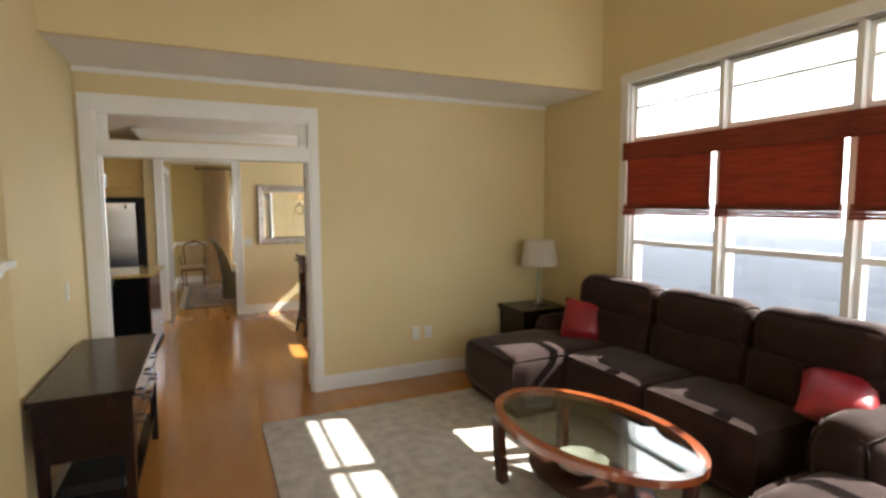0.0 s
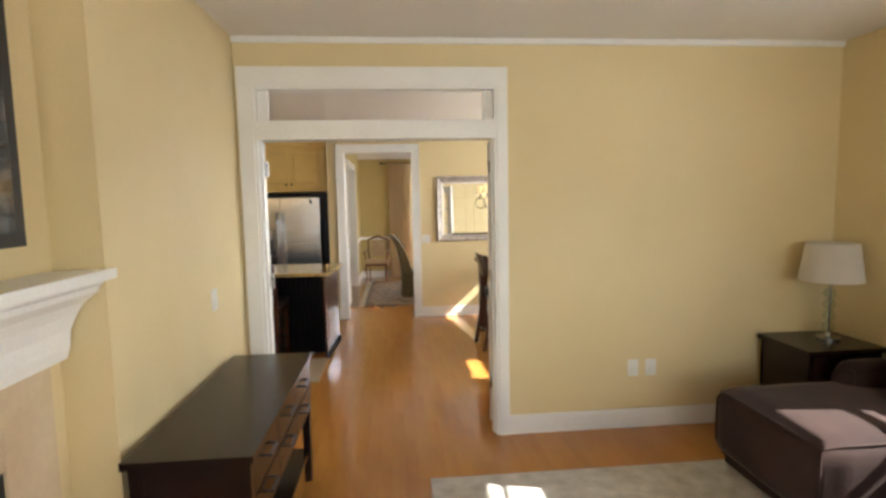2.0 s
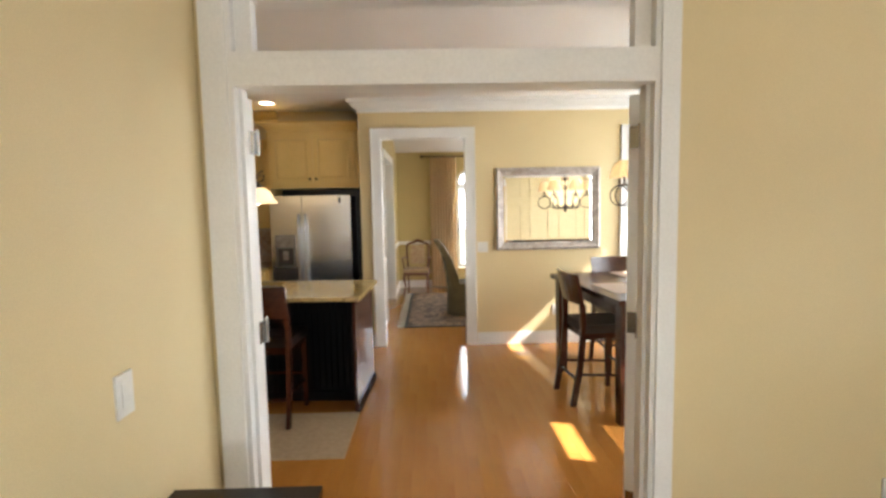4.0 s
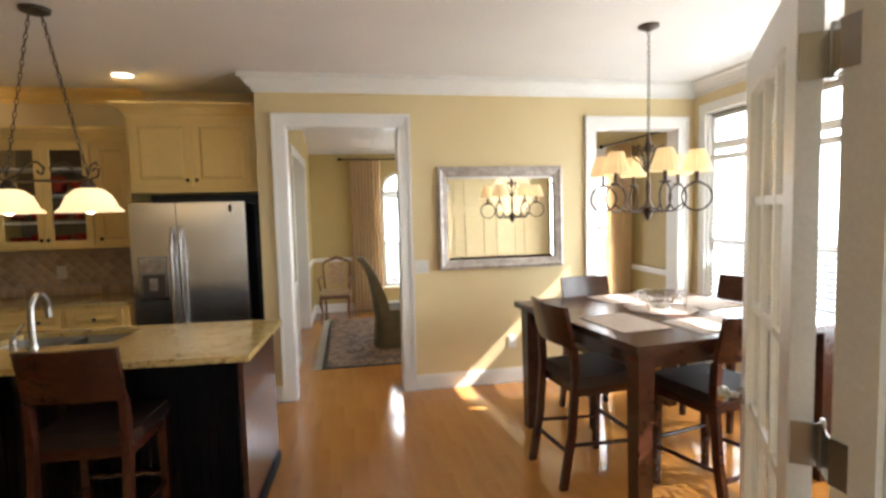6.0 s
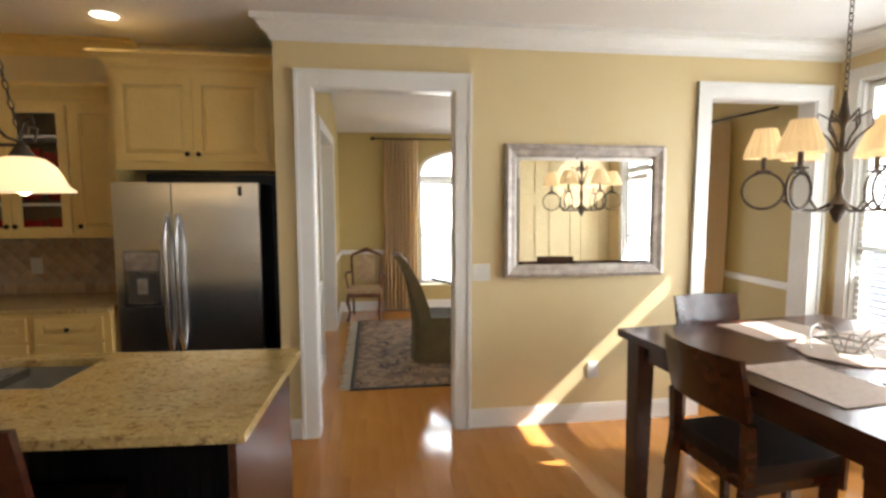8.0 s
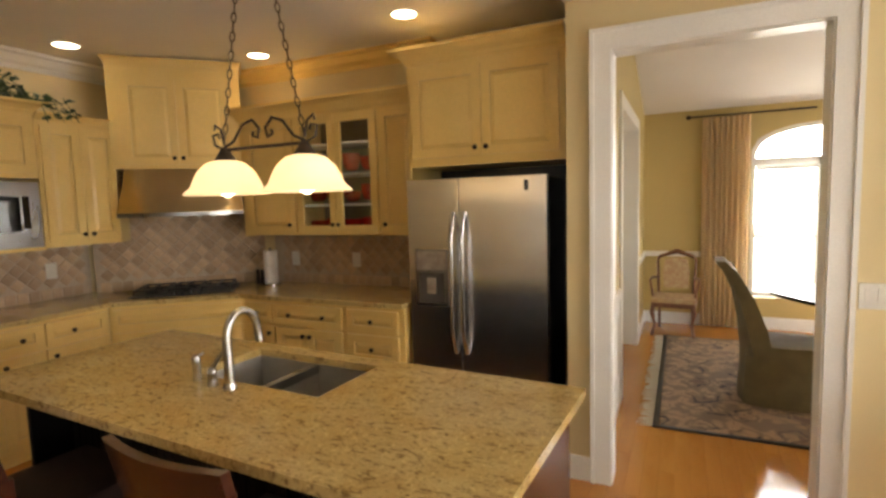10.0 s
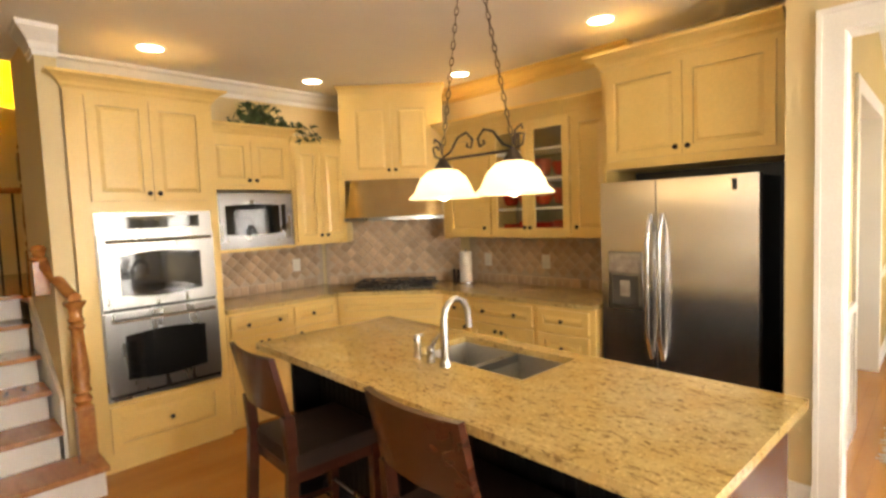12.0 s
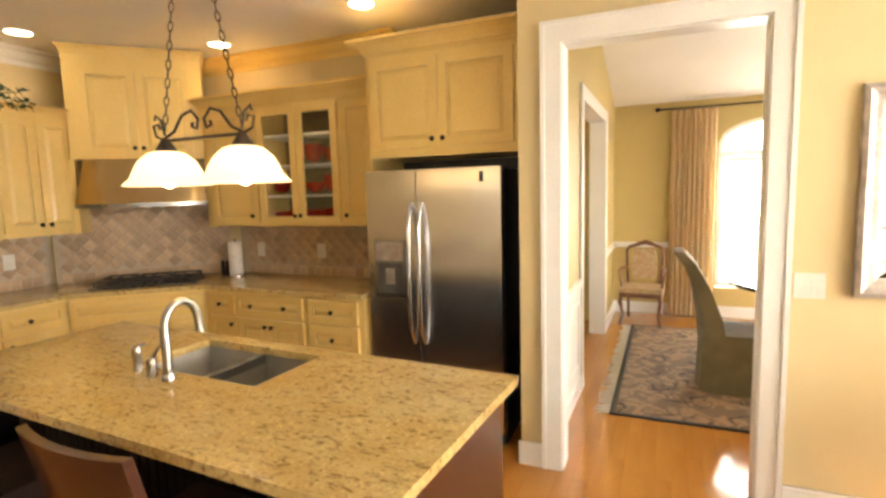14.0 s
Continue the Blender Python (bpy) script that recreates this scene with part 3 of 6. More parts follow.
def gable(bm, x0, x1):
    """Wedge of wall between the level wall head and the sloping ceiling."""
    vs = [bm.verts.new((x, y, z)) for x in (x0, x1) for y, z in ((MY1, DCZ), (DY, DCZ), (MY1, vault_z(MY1)))]
    for f in ((0, 1, 2), (5, 4, 3), (0, 3, 4, 1), (1, 4, 5, 2), (2, 5, 3, 0)):
        bm.faces.new([vs[i] for i in f])
    return bm


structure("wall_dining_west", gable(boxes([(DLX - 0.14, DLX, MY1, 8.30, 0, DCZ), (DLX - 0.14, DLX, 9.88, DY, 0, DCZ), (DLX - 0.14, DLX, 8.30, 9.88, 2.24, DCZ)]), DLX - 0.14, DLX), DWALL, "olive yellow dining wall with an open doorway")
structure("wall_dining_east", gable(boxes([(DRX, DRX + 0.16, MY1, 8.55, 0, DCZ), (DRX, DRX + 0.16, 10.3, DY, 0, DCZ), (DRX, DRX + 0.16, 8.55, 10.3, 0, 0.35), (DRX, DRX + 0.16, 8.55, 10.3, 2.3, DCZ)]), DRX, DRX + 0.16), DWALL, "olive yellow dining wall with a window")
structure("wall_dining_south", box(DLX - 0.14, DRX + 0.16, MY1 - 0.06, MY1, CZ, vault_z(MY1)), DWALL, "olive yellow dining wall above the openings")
# unseen opening in the far hall wall, added for the fill lamp
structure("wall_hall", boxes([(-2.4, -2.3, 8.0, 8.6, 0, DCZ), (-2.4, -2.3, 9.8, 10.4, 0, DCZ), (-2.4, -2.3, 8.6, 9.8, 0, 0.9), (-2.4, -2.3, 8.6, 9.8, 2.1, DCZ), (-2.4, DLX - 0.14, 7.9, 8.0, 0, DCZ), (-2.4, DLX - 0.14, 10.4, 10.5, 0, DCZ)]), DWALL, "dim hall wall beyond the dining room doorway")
bm = box(-2.4, DLX - 0.14, 7.9, 10.5, DCZ, DCZ + 0.1)
vs = [bm.verts.new((x, y, vault_z(y) + dz)) for x in (DLX - 0.14, DRX + 0.2) for y in (MY1 - 0.06, DY + 0.2) for dz in (0.0, 0.1)]
for f in ((0, 1, 3, 2), (4, 6, 7, 5), (0, 4, 5, 1), (2, 3, 7, 6), (0, 2, 6, 4), (1, 5, 7, 3)):
    bm.faces.new([vs[i] for i in f])
structure("ceiling_dining", bm, CEIL, "white sloping dining room ceiling")
structure("trim_dining_doorway", boxes([(DLX - 0.15, DLX + 0.02, 8.21, 8.315, 0, 2.33), (DLX - 0.15, DLX + 0.02, 9.865, 9.97, 0, 2.33), (DLX - 0.148, DLX + 0.018, 8.315, 9.865, 2.225, 2.33)], 0.004), TRIM, "white doorway casing")
structure("trim_chair_rail", boxes([(DLX, 0.61, DY - 0.025, DY, 0.82, 0.88), (2.2, DRX, DY - 0.025, DY, 0.82, 0.88), (DRX - 0.025, DRX, MY1, 8.44, 0.82, 0.88), (DLX, DLX + 0.025, MY1 + 0.03, 8.2, 0.82, 0.88), (DLX, DLX + 0.025, 9.98, DY - 0.03, 0.82, 0.88)], 0.006), TRIM, "white chair rail")
structure("wainscot", boxes([(DLX + 0.001, DLX + 0.012, MY1 + 0.03, 8.2, 0.135, 0.82), (DLX + 0.012, DLX + 0.018, MY1 + 0.13, 8.1, 0.22, 0.25), (DLX + 0.012, DLX + 0.018, MY1 + 0.13, 8.1, 0.70, 0.73), (DLX + 0.012, DLX + 0.018, MY1 + 0.13, MY1 + 0.16, 0.25, 0.70), (DLX + 0.012, DLX + 0.018, 8.07, 8.1, 0.25, 0.70)]), TRIM, "white panelled wainscot below the chair rail")
AX0, AX1, AS, AT = 0.63, 1.97, 2.03, 2.31     # arched dining window: sides, spring, top


def arch_z(x):
    u = (x - (AX0 + AX1) / 2) / ((AX1 - AX0) / 2)
    return AS + (AT - AS) * math.sqrt(max(0.0, 1 - u * u))


bm = boxes([(DLX - 0.1, AX0, DY, DY + 0.16, 0, DCZ), (AX1, DRX + 0.1, DY, DY + 0.16, 0, DCZ), (AX0, AX1, DY, DY + 0.16, 0, 0.35)])
NA = 24
xs = [AX0 + (AX1 - AX0) * i / NA for i in range(NA + 1)]
for a, b in zip(xs, xs[1:]):
    za, zb = arch_z(a), arch_z(b)
    vs = [bm.verts.new(p) for p in ((a, DY, za), (b, DY, zb), (b, DY, DCZ), (a, DY, DCZ), (a, DY + 0.16, za), (b, DY + 0.16, zb), (b, DY + 0.16, DCZ), (a, DY + 0.16, DCZ))]
    for f in ((0, 1, 2, 3), (7, 6, 5, 4), (0, 4, 5, 1)):
        bm.faces.new([vs[i] for i in f])
bmesh.ops.remove_doubles(bm, verts=bm.verts[:], dist=0.0005)
structure("wall_dining_north", bm, DWALL, "olive yellow dining wall with an arched window")

# ---------------------------------------------------------------- windows


def window(name, label, m, units, z0, z1, rails, depth=0.16, casing=0.085, stile=0.04):
    """A bank of windows. Local x runs along the wall, y into the room is negative, the glass lies at y = depth / 2."""
    root = thing(name, label, "window", m, kind="structure")
    x0, x1 = units[0][0], units[-1][1]
    c = casing
    rows = [(x0 - 0.02 - c, x0 - 0.02, -0.022, 0, z0 - 0.02, z1 + 0.02), (x1 + 0.02, x1 + 0.02 + c, -0.022, 0, z0 - 0.02, z1 + 0.02),
            (x0 - 0.02 - c, x1 + 0.02 + c, -0.026, 0, z1 + 0.02, z1 + 0.02 + c)]
    part("casing", boxes(rows, 0.004), TRIM, root)
    part("sill", boxes([(x0 - 0.13, x1 + 0.13, -0.06, depth * 0.5, z0 - 0.045, z0), (x0 - 0.11, x1 + 0.11, -0.02, 0, z0 - 0.12, z0 - 0.045)], 0.006), TRIM, root)
    jamb = [(x0 - 0.02, x0, 0, depth, z0, z1), (x1, x1 + 0.02, 0, depth, z0, z1), (x0 - 0.02, x1 + 0.02, 0, depth, z1, z1 + 0.02)]
    for (_, a), (b, _) in zip(units, units[1:]):
        jamb.append((a, b, -0.012, depth, z0, z1))
    part("window_frame", boxes(jamb, 0.003), TRIM, root)
    for a, b in units:
        f, yy = stile, depth * 0.35
        sash = [(a, a + f, yy - 0.02, yy + 0.02, z0, z1), (b - f, b, yy - 0.02, yy + 0.02, z0, z1), (a + f, b - f, yy - 0.02, yy + 0.02, z1 - f, z1), (a + f, b - f, yy - 0.02, yy + 0.02, z0, z0 + 0.06)]
        for r, h in rails:
            sash.append((a + f, b - f, yy - min(0.02, h / 2), yy + min(0.02, h / 2), r - h / 2, r + h / 2))
        part("sash", boxes(sash, 0.003), TRIM, root)
        p = part("pane", box(a + f - 0.005, b - f + 0.005, yy - 0.003, yy + 0.003, z0 + 0.05, z1 - f + 0.005), GLASS, root)
        p.visible_shadow = False
    return root


LU = [(-1.97, -1.15), (-1.11, -0.32), (-0.28, 0.51), (0.55, 1.33)]   # living units, along -y from the corner
window("window_1", "white framed window bank with glazed upper lights", pose(RX, 0, 0, 0, 0, -90), LU, WIN_B, WIN_T, [(2.46, 0.02), (2.19, 0.05), (1.34, 0.04)], stile=0.028)
window("window_2", "tall white framed breakfast windows with upper lights", pose(BX, 0, 0, 0, 0, -90), [(-b, -a) for a, b in BU], 0.50, 2.40, [(2.115, 0.07), (1.25, 0.04)])
window("window_3", "white framed dining side window", pose(DRX, 0, 0, 0, 0, -90), [(-10.28, -9.45), (-9.39, -8.57)], 0.37, 2.28, [(1.3, 0.05)])

root = thing("window_4", "arched white dining window with muntins", "window", pose(0, DY, 0), kind="structure")
bm = bmesh.new()
ring_o, ring_i = [], []
outline = [(AX0, 0.37)] + [(x, arch_z(x)) for x in xs] + [(AX1, 0.37)]
cx0, cz0 = (AX0 + AX1) / 2, 1.4
for x, z in outline:
    ix, iz = cx0 + (x - cx0) * 0.93, cz0 + (z - cz0) * 0.95
    ring_o.append([bm.verts.new((x, y, z)) for y in (0.04, 0.10)])
    ring_i.append([bm.verts.new((ix, y, iz)) for y in (0.04, 0.10)])
for i in range(len(outline) - 1):
    o0, o1, i0, i1 = ring_o[i], ring_o[i + 1], ring_i[i], ring_i[i + 1]
    for f in ((o0[0], o1[0], i1[0], i0[0]), (i0[1], i1[1], o1[1], o0[1]), (i0[0], i1[0], i1[1], i0[1])):
        bm.faces.new(f)
part("window_frame", bm, TRIM, root)
part("muntin", boxes([(AX0, AX1, 0.045, 0.095, 1.86, 1.94), (1.26, 1.34, 0.045, 0.095, 0.37, 1.94), (AX0, AX1, 0.05, 0.09, 1.05, 1.09), (AX0, AX1, 0.05, 0.09, 0.37, 0.43), (AX0 + 0.28, AX0 + 0.30, 0.06, 0.08, 1.94, 2.24), (AX1 - 0.30, AX1 - 0.28, 0.06, 0.08, 1.94, 2.24)], 0.003), TRIM, root)
bm = bmesh.new()
vs = [bm.verts.new((x, 0.07, z)) for x, z in outline]
bm.faces.new(vs)
p = part("pane", bm, GLASS, root)
p.visible_shadow = False

# roman shades on the living windows
for a, b in LU:
    root = thing("roman_shade", "mahogany woven wood roman shade, half lowered", "window shade", pose(RX - 0.004, 0, 0, 0, 0, -90), "roman shades")
    a2, b2 = a - 0.015, b + 0.015
    part("valance", boxes([(a2 - 0.01, b2 + 0.01, -0.058, -0.046, 2.02, 2.165), (a2 - 0.01, b2 + 0.01, -0.046, -0.025, 2.145, 2.165)], 0.004), SHADE_R, root)
    n, me = 24, None
    for i in range(n):
        if me is None:
            ob = part("slat", box(a + 0.012, b - 0.012, -0.043, -0.038, 0, 0.0192, bevel=0.0015, seg=1), SHADE_R, root)
            me = ob.data
        else:
            ob = new("slat", me)
            ob.parent = root
        ob.matrix_local = pose(0, 0.0025 * (i % 2), 2.05 - 0.018 * (i + 1))
    bm = bmesh.new()
    for k in range(4):
        bm_box(bm, a + 0.006, b - 0.006, -0.075 + 0.004 * k, -0.03, 1.57 + 0.022 * k, 1.59 + 0.022 * k)
    rounded(bm, 0.006, 1)
    part("fold", bm, SHADE_R, root)

# white slatted blinds


def slat_blind(m, x0, x1, top, bottom, label, tilt=12):
    root = thing("window_blind", label, "window blind", m, "window blinds")
    part("headrail", box(x0, x1, 0.01, 0.055, top - 0.05, top, bevel=0.004), TRIM, root)
    me = None
    for i in range(int((top - 0.075 - bottom) / 0.047)):
        z = top - 0.075 - i * 0.047
        if me is None:
            ob = part("slat", box(x0, x1, -0.025, 0.025, -0.0015, 0.0015), BLINDW, root)
            me = ob.data
        else:
            ob = new("slat", me)
            ob.parent = root
        ob.matrix_local = pose(0, 0.035, z, tilt, 0, 0)
    part("bottom_rail", box(x0, x1, 0.01, 0.055, bottom, bottom + 0.025, bevel=0.004), TRIM, root)
    for x in (x0 + 0.10, x1 - 0.103):
        part("lift_cord", box(x, x + 0.003, 0.033, 0.036, bottom + 0.02, top - 0.05), TRIM, root)
    return root


for a, b in BU:
    slat_blind(pose(BX, 0, 0, 0, 0, -90), -b + 0.01, -a - 0.01, 2.03, 0.525, "white horizontal slat blind, lowered and tilted open")
for a, b in ((AX0 + 0.05, 1.255), (1.345, AX1 - 0.05)):
    slat_blind(pose(0, DY - 0.03, 0), a, b, 1.855, 0.40, "white slat blind lowered in the arched window", 8)

# ---------------------------------------------------------------- french doors


def french_door(m, label, on_jamb):
    root = thing("french_door", label, "door", m, kind="")
    w, h, t = 0.745, 2.03, 0.044
    s, top, bot = 0.105, 0.115, 0.28
    part("door_frame", boxes([(0, s, 0, t, 0.01, h), (w - s, w, 0, t, 0.01, h), (s, w - s, 0, t, h - top, h), (s, w - s, 0, t, 0.01, bot)], 0.004), TRIM, root)
    rows = []
    for i in range(1, 3):
        x = s + (w - 2 * s) * i / 3
        rows.append((x - 0.012, x + 0.012, 0.011, t - 0.011, bot, h - top))
    for j in range(1, 5):
        z = bot + (h - top - bot) * j / 5
        rows.append((s, w - s, 0.013, t - 0.013, z - 0.012, z + 0.012))
    part("muntin", boxes(rows), TRIM, root)
    p = part("pane", box(s, w - s, t / 2 - 0.002, t / 2 + 0.002, bot, h - top), GLASS, root)
    p.visible_shadow = False
    for z in (0.30, 1.09, 1.86):
        bm = bmesh.new()
        bm_box(bm, -0.0035, -0.0005, -0.012, t - 0.004, z - 0.045, z + 0.045)
        bm_lathe(bm, [(0.007, z - 0.048), (0.007, z + 0.048), (0.004, z + 0.058)], 10, pose(-0.008, -0.014, 0))
        if on_jamb:
            bm_box(bm, 0.9515, 0.9545, 3.262, 3.318, z - 0.045, z + 0.045, m.inverted())
            bm_box(bm, 0, 0.058, -0.0015, 0.0015, z - 0.045, z + 0.045, m.inverted() @ pose(0.953, 3.318, 0, 0, 0, 54.6))
        part("hinge", bm, CHROME, root, "brushed nickel hinge")
    for y, d in ((0, -1), (t, 1)):
        bm = bmesh.new()
        bm_lathe(bm, [(0.028, 0), (0.028, 0.006), (0.010, 0.012), (0.010, 0.04), (0.022, 0.045), (0.027, 0.06), (0.02, 0.075), (0.004, 0.078)], 14, pose(w - 0.06, y, 0.95, -90 * d, 0, 0))
        part("door_knob", bm, CHROME, root, "brushed nickel door knob", smooth=True)
    return root


french_door(pose(0.985, 3.384, 0, 0, 0, 55.8), "white glazed french door leaf standing open", True)
french_door(pose(-0.575, 3.40, 0, 0, 0, 170), "white glazed french door leaf folded back open", False)

# ---------------------------------------------------------------- kitchen cabinets
KNOB = None


def knob(x, z, parent, y=-0.02):
    global KNOB
    if KNOB is None:
        bm = bmesh.new()
        bm_lathe(bm, [(0.007, 0), (0.006, 0.012), (0.015, 0.017), (0.016, 0.024), (0.009, 0.03)], 10, pose(0, 0, 0, 90, 0, 0))
        ob = part("knob", bm, BRONZE, parent, "dark bronze knob", smooth=True)
        KNOB = ob.data
    else:
        ob = new("knob", KNOB)
        ob.parent = parent
        tagged(ob, "dark bronze knob")
    ob.matrix_local = pose(x, y, z)
    return ob


def panel_door(name, x0, x1, z0, z1, parent, knob_at=None, rail=0.055):
    """Raised panel door or drawer front, standing 2 cm proud of the box front at y = 0."""
    bm = bmesh.new()
    g = 0.002
    x0, x1, z0, z1 = x0 + g, x1 - g, z0 + g, z1 - g
    r = min(rail, (z1 - z0) * 0.28)
    bm_ring(bm, x0, x1, z0, z1, r, -0.02, 0.0)
    rounded(bm, 0.003, 1)
    d = part(name, bm, CREAM, parent)
    turn = pose(0, 0, 0, 90, 0, 0)
    bm = bmesh.new()
    bm_frustum(bm, (x0 + r + 0.003, x1 - r - 0.003, z0 + r + 0.003, z1 - r - 0.003, 0.007), (x0 + r + 0.026, x1 - r - 0.026, z0 + r + 0.026, z1 - r - 0.026, 0.017), turn)
    part("panel", bm, CREAM, d)
    part("groove", boxes([(x0 + r - 0.001, x1 - r + 0.001, -0.007, -0.001, z0 + r - 0.001, z1 - r + 0.001)]), GLAZE, d, "brown glazed groove")
    for k in (knob_at or []):
        knob(k[0], k[1], d)
    return d


def glass_door(x0, x1, z0, z1, parent, knob_at):
    r = 0.055
    bm = bmesh.new()
    bm_ring(bm, x0 + 0.002, x1 - 0.002, z0, z1, r, -0.02, 0.0)
    rounded(bm, 0.003, 1)
    d = part("glass_door", bm, CREAM, parent)
    p = part("pane", box(x0 + r, x1 - r, -0.012, -0.009, z0 + r, z1 - r), GLASS, d)
    p.visible_shadow = False
    knob(*knob_at, d)
    return d


def crown_top(w, d, z, parent, left=True, right=True, h=0.07, out=0.05):
    bm = bmesh.new()
    rings = []
    for dz, o in ((0.0, 0.06), (0.12, 0.12), (0.16, 0.20), (0.38, 0.30), (0.62, 0.55), (0.78, 0.86), (0.82, 1.0), (1.0, 1.0)):
        o *= out
        rings.append([bm.verts.new(p) for p in ((-o * left, -o, z + h * dz), (w + o * right, -o, z + h * dz), (w + o * right, d, z + h * dz), (-o * left, d, z + h * dz))])
    for lo, hi in zip(rings, rings[1:]):
        for k in range(4):
            bm.faces.new((lo[k], lo[(k + 1) % 4], hi[(k + 1) % 4], hi[k]))
    bm.faces.new(list(reversed(rings[0])))
    bm.faces.new(rings[-1])
    return part("cornice", bm, CREAM, parent)


def cabinet(label, m, w, d, z0, z1, fronts, name="wall_cabinet", cornice=0.0, reach=0.05, ends=(True, True), group="kitchen cabinets", toe=False, hollow=None, category="cabinet"):
    root = thing(name, label, category, m, group)
    t = 0.02
    if hollow:
        a, b = hollow
        for name_, piece in (("end_unit", (0, a, 0, d, z0, z1)), ("end_unit", (b, w, 0, d, z0, z1)), ("bottom_panel", (a, b, 0, d, z0, z0 + t)), ("top_panel", (a, b, 0, d, z1 - t, z1))):
            part(name_, box(*piece), CREAM, root)
        part("back_panel", box(a, b, d - t, d, z0 + t, z1 - t), INTERIOR_SHADE, root, "cabinet back panel, its interior shade painted brown")
        for k in (1, 2, 3):
            z = z0 + (z1 - z0) * k / 4
            part("shelf", box(a, b, 0.02, d - t, z - 0.009, z + 0.009), TRIM, root)
    elif toe:
        part("body", box(0, w, 0, d, z0 + 0.09, z1), CREAM, root)
        part("plinth", box(0, w, 0.05, d, z0, z0 + 0.09), CREAM, root)
    else:
        part("body", box(0, w, 0, d, z0, z1, bevel=0.002, seg=1), CREAM, root)
    for kind, x0, x1, a, b, ks in fronts:
        if kind == "glass":
            glass_door(x0, x1, a, b, root, ks[0])
        else:
            panel_door(kind, x0, x1, a, b, root, ks)
    if cornice:
        crown_top(w, d, z1, root, *ends, h=cornice, out=reach)
    return root


# over the fridge, and its side panels
FY = 7.16
w = 0.98
cabinet("cream raised panel cabinet over the refrigerator", pose(-1.67, FY + 0.02, 0), w + 0.02, KY - FY - 0.025, 1.79, 2.42,
        [("door", 0.02, w / 2, 1.84, 2.385, [(w / 2 - 0.035, 1.89)]), ("door", w / 2, w - 0.02, 1.84, 2.385, [(w / 2 + 0.035, 1.89)])], cornice=0.10, reach=0.10, ends=(True, False))
solo("fridge_side_panel", box(-1.695, -1.675, FY + 0.03, KY - 0.003, 0, 2.42, bevel=0.002), CREAM, "cream panel beside the refrigerator", "panel")
# black panels paint the shade in the gap; the alcove itself is cream-brown
root = thing("refrigerator_alcove", "alcove around the refrigerator, its shade painted as black panels", "alcove", pose(0, 0, 0))
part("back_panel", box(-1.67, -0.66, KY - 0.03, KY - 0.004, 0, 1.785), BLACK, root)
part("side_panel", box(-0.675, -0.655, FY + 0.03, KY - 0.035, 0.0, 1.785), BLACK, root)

# right run of wall cabinets: plain, glass pair, plain
UY = 7.33
W0, W1 = -3.30, -1.70
w = W1 - W0
cabinet("cream wall cabinet with glass doors and red dishes", pose(W0, UY, 0), w, KY - UY - 0.003, 1.34, 2.235,
        [("door", 0.07, 0.54, 1.36, 2.215, [(0.49, 1.42)]), ("glass", 0.56, 0.92, 1.36, 2.215, [(0.895, 1.42)]), ("glass", 0.92, 1.28, 1.36, 2.215, [(0.945, 1.42)]), ("door", 1.30, 1.59, 1.36, 2.215, [(1.345, 1.42)])],
        cornice=0.11, reach=0.075, ends=(True, False), hollow=(0.56, 1.28))
rng = random.Random(3)
for k in range(3):
    z = 1.361 + k * 0.2235
    for j in range(4):
        x = W0 + 0.64 + j * 0.16
        bm = bmesh.new()
        hgt = 0.07 + 0.06 * rng.random()
        if k == 2 and j < 2:
            continue
        bm_lathe(bm, [(0.03, 0), (0.05, 0.01), (0.066, hgt * 0.6), (0.07, hgt), (0.064, hgt), (0.045, 0.02)], 14)
        solo("dish", bm, REDCER, "red glazed ceramic bowl inside the glass cabinet", "dish", pose(x, UY + 0.14, z + (0.008 if k else 0)), True, "red dishes")

# diagonal hood corner
DIAG = pose(-3.95, 6.70, 0, 0, 0, 45)
dw = 0.92
cabinet("cream corner cabinet above the range hood", DIAG, dw, 0.30, 1.88, 2.64,
        [("door", 0.09, dw / 2, 1.91, 2.55, [(dw / 2 - 0.03, 1.96)]), ("door", dw / 2, dw - 0.09, 1.91, 2.55, [(dw / 2 + 0.03, 1.96)])], cornice=0.07, reach=0.025)
solo("hood_side_panel", box(dw - 0.02, dw + 0.05, 0.0, 0.33, 1.33, 1.875, m=DIAG), CREAM, "cream filler panel beside the range hood", "panel", group="hood panels")
solo("hood_side_panel", box(-0.05, 0.02, 0.0, 0.33, 1.33, 1.875, m=DIAG), CREAM, "cream filler panel beside the range hood", "panel", group="hood panels")
root = thing("range_hood", "brushed stainless steel range hood with a sloped canopy", "range hood", DIAG)
bm = bmesh.new()
NB, rows = 18, []
for z, side, front, bow in ((1.876, 0.075, 0.0, 0.06), (1.75, 0.06, -0.035, 0.075), (1.62, 0.035, -0.07, 0.09), (1.545, 0.022, -0.09, 0.10)):
    row = [(side, 0.30)]
    for i in range(NB + 1):
        u = i / NB
        row.append((side + (dw - 2 * side) * u, front - bow * (1 - abs(2 * u - 1) ** 2.6)))
    row.append((dw - side, 0.30))
    rows.append([bm.verts.new((x, y, z)) for x, y in row])
for a, b in zip(rows, rows[1:]):
    for i in range(len(a) - 1):
        bm.faces.new((a[i], a[i + 1], b[i + 1], b[i]))
bm.faces.new(rows[0])
part("canopy", bm, HOOD, root, smooth=True)
bm = bmesh.new()
bm_prism(bm, [(0.02, 0.30)] + [(0.02 + (dw - 0.04) * i / NB, -0.093 - 0.10 * (1 - abs(2 * i / NB - 1) ** 2.6)) for i in range(NB + 1)] + [(dw - 0.02, 0.30)], 1.515, 1.545)
part("lip", bm, STEELH, root)

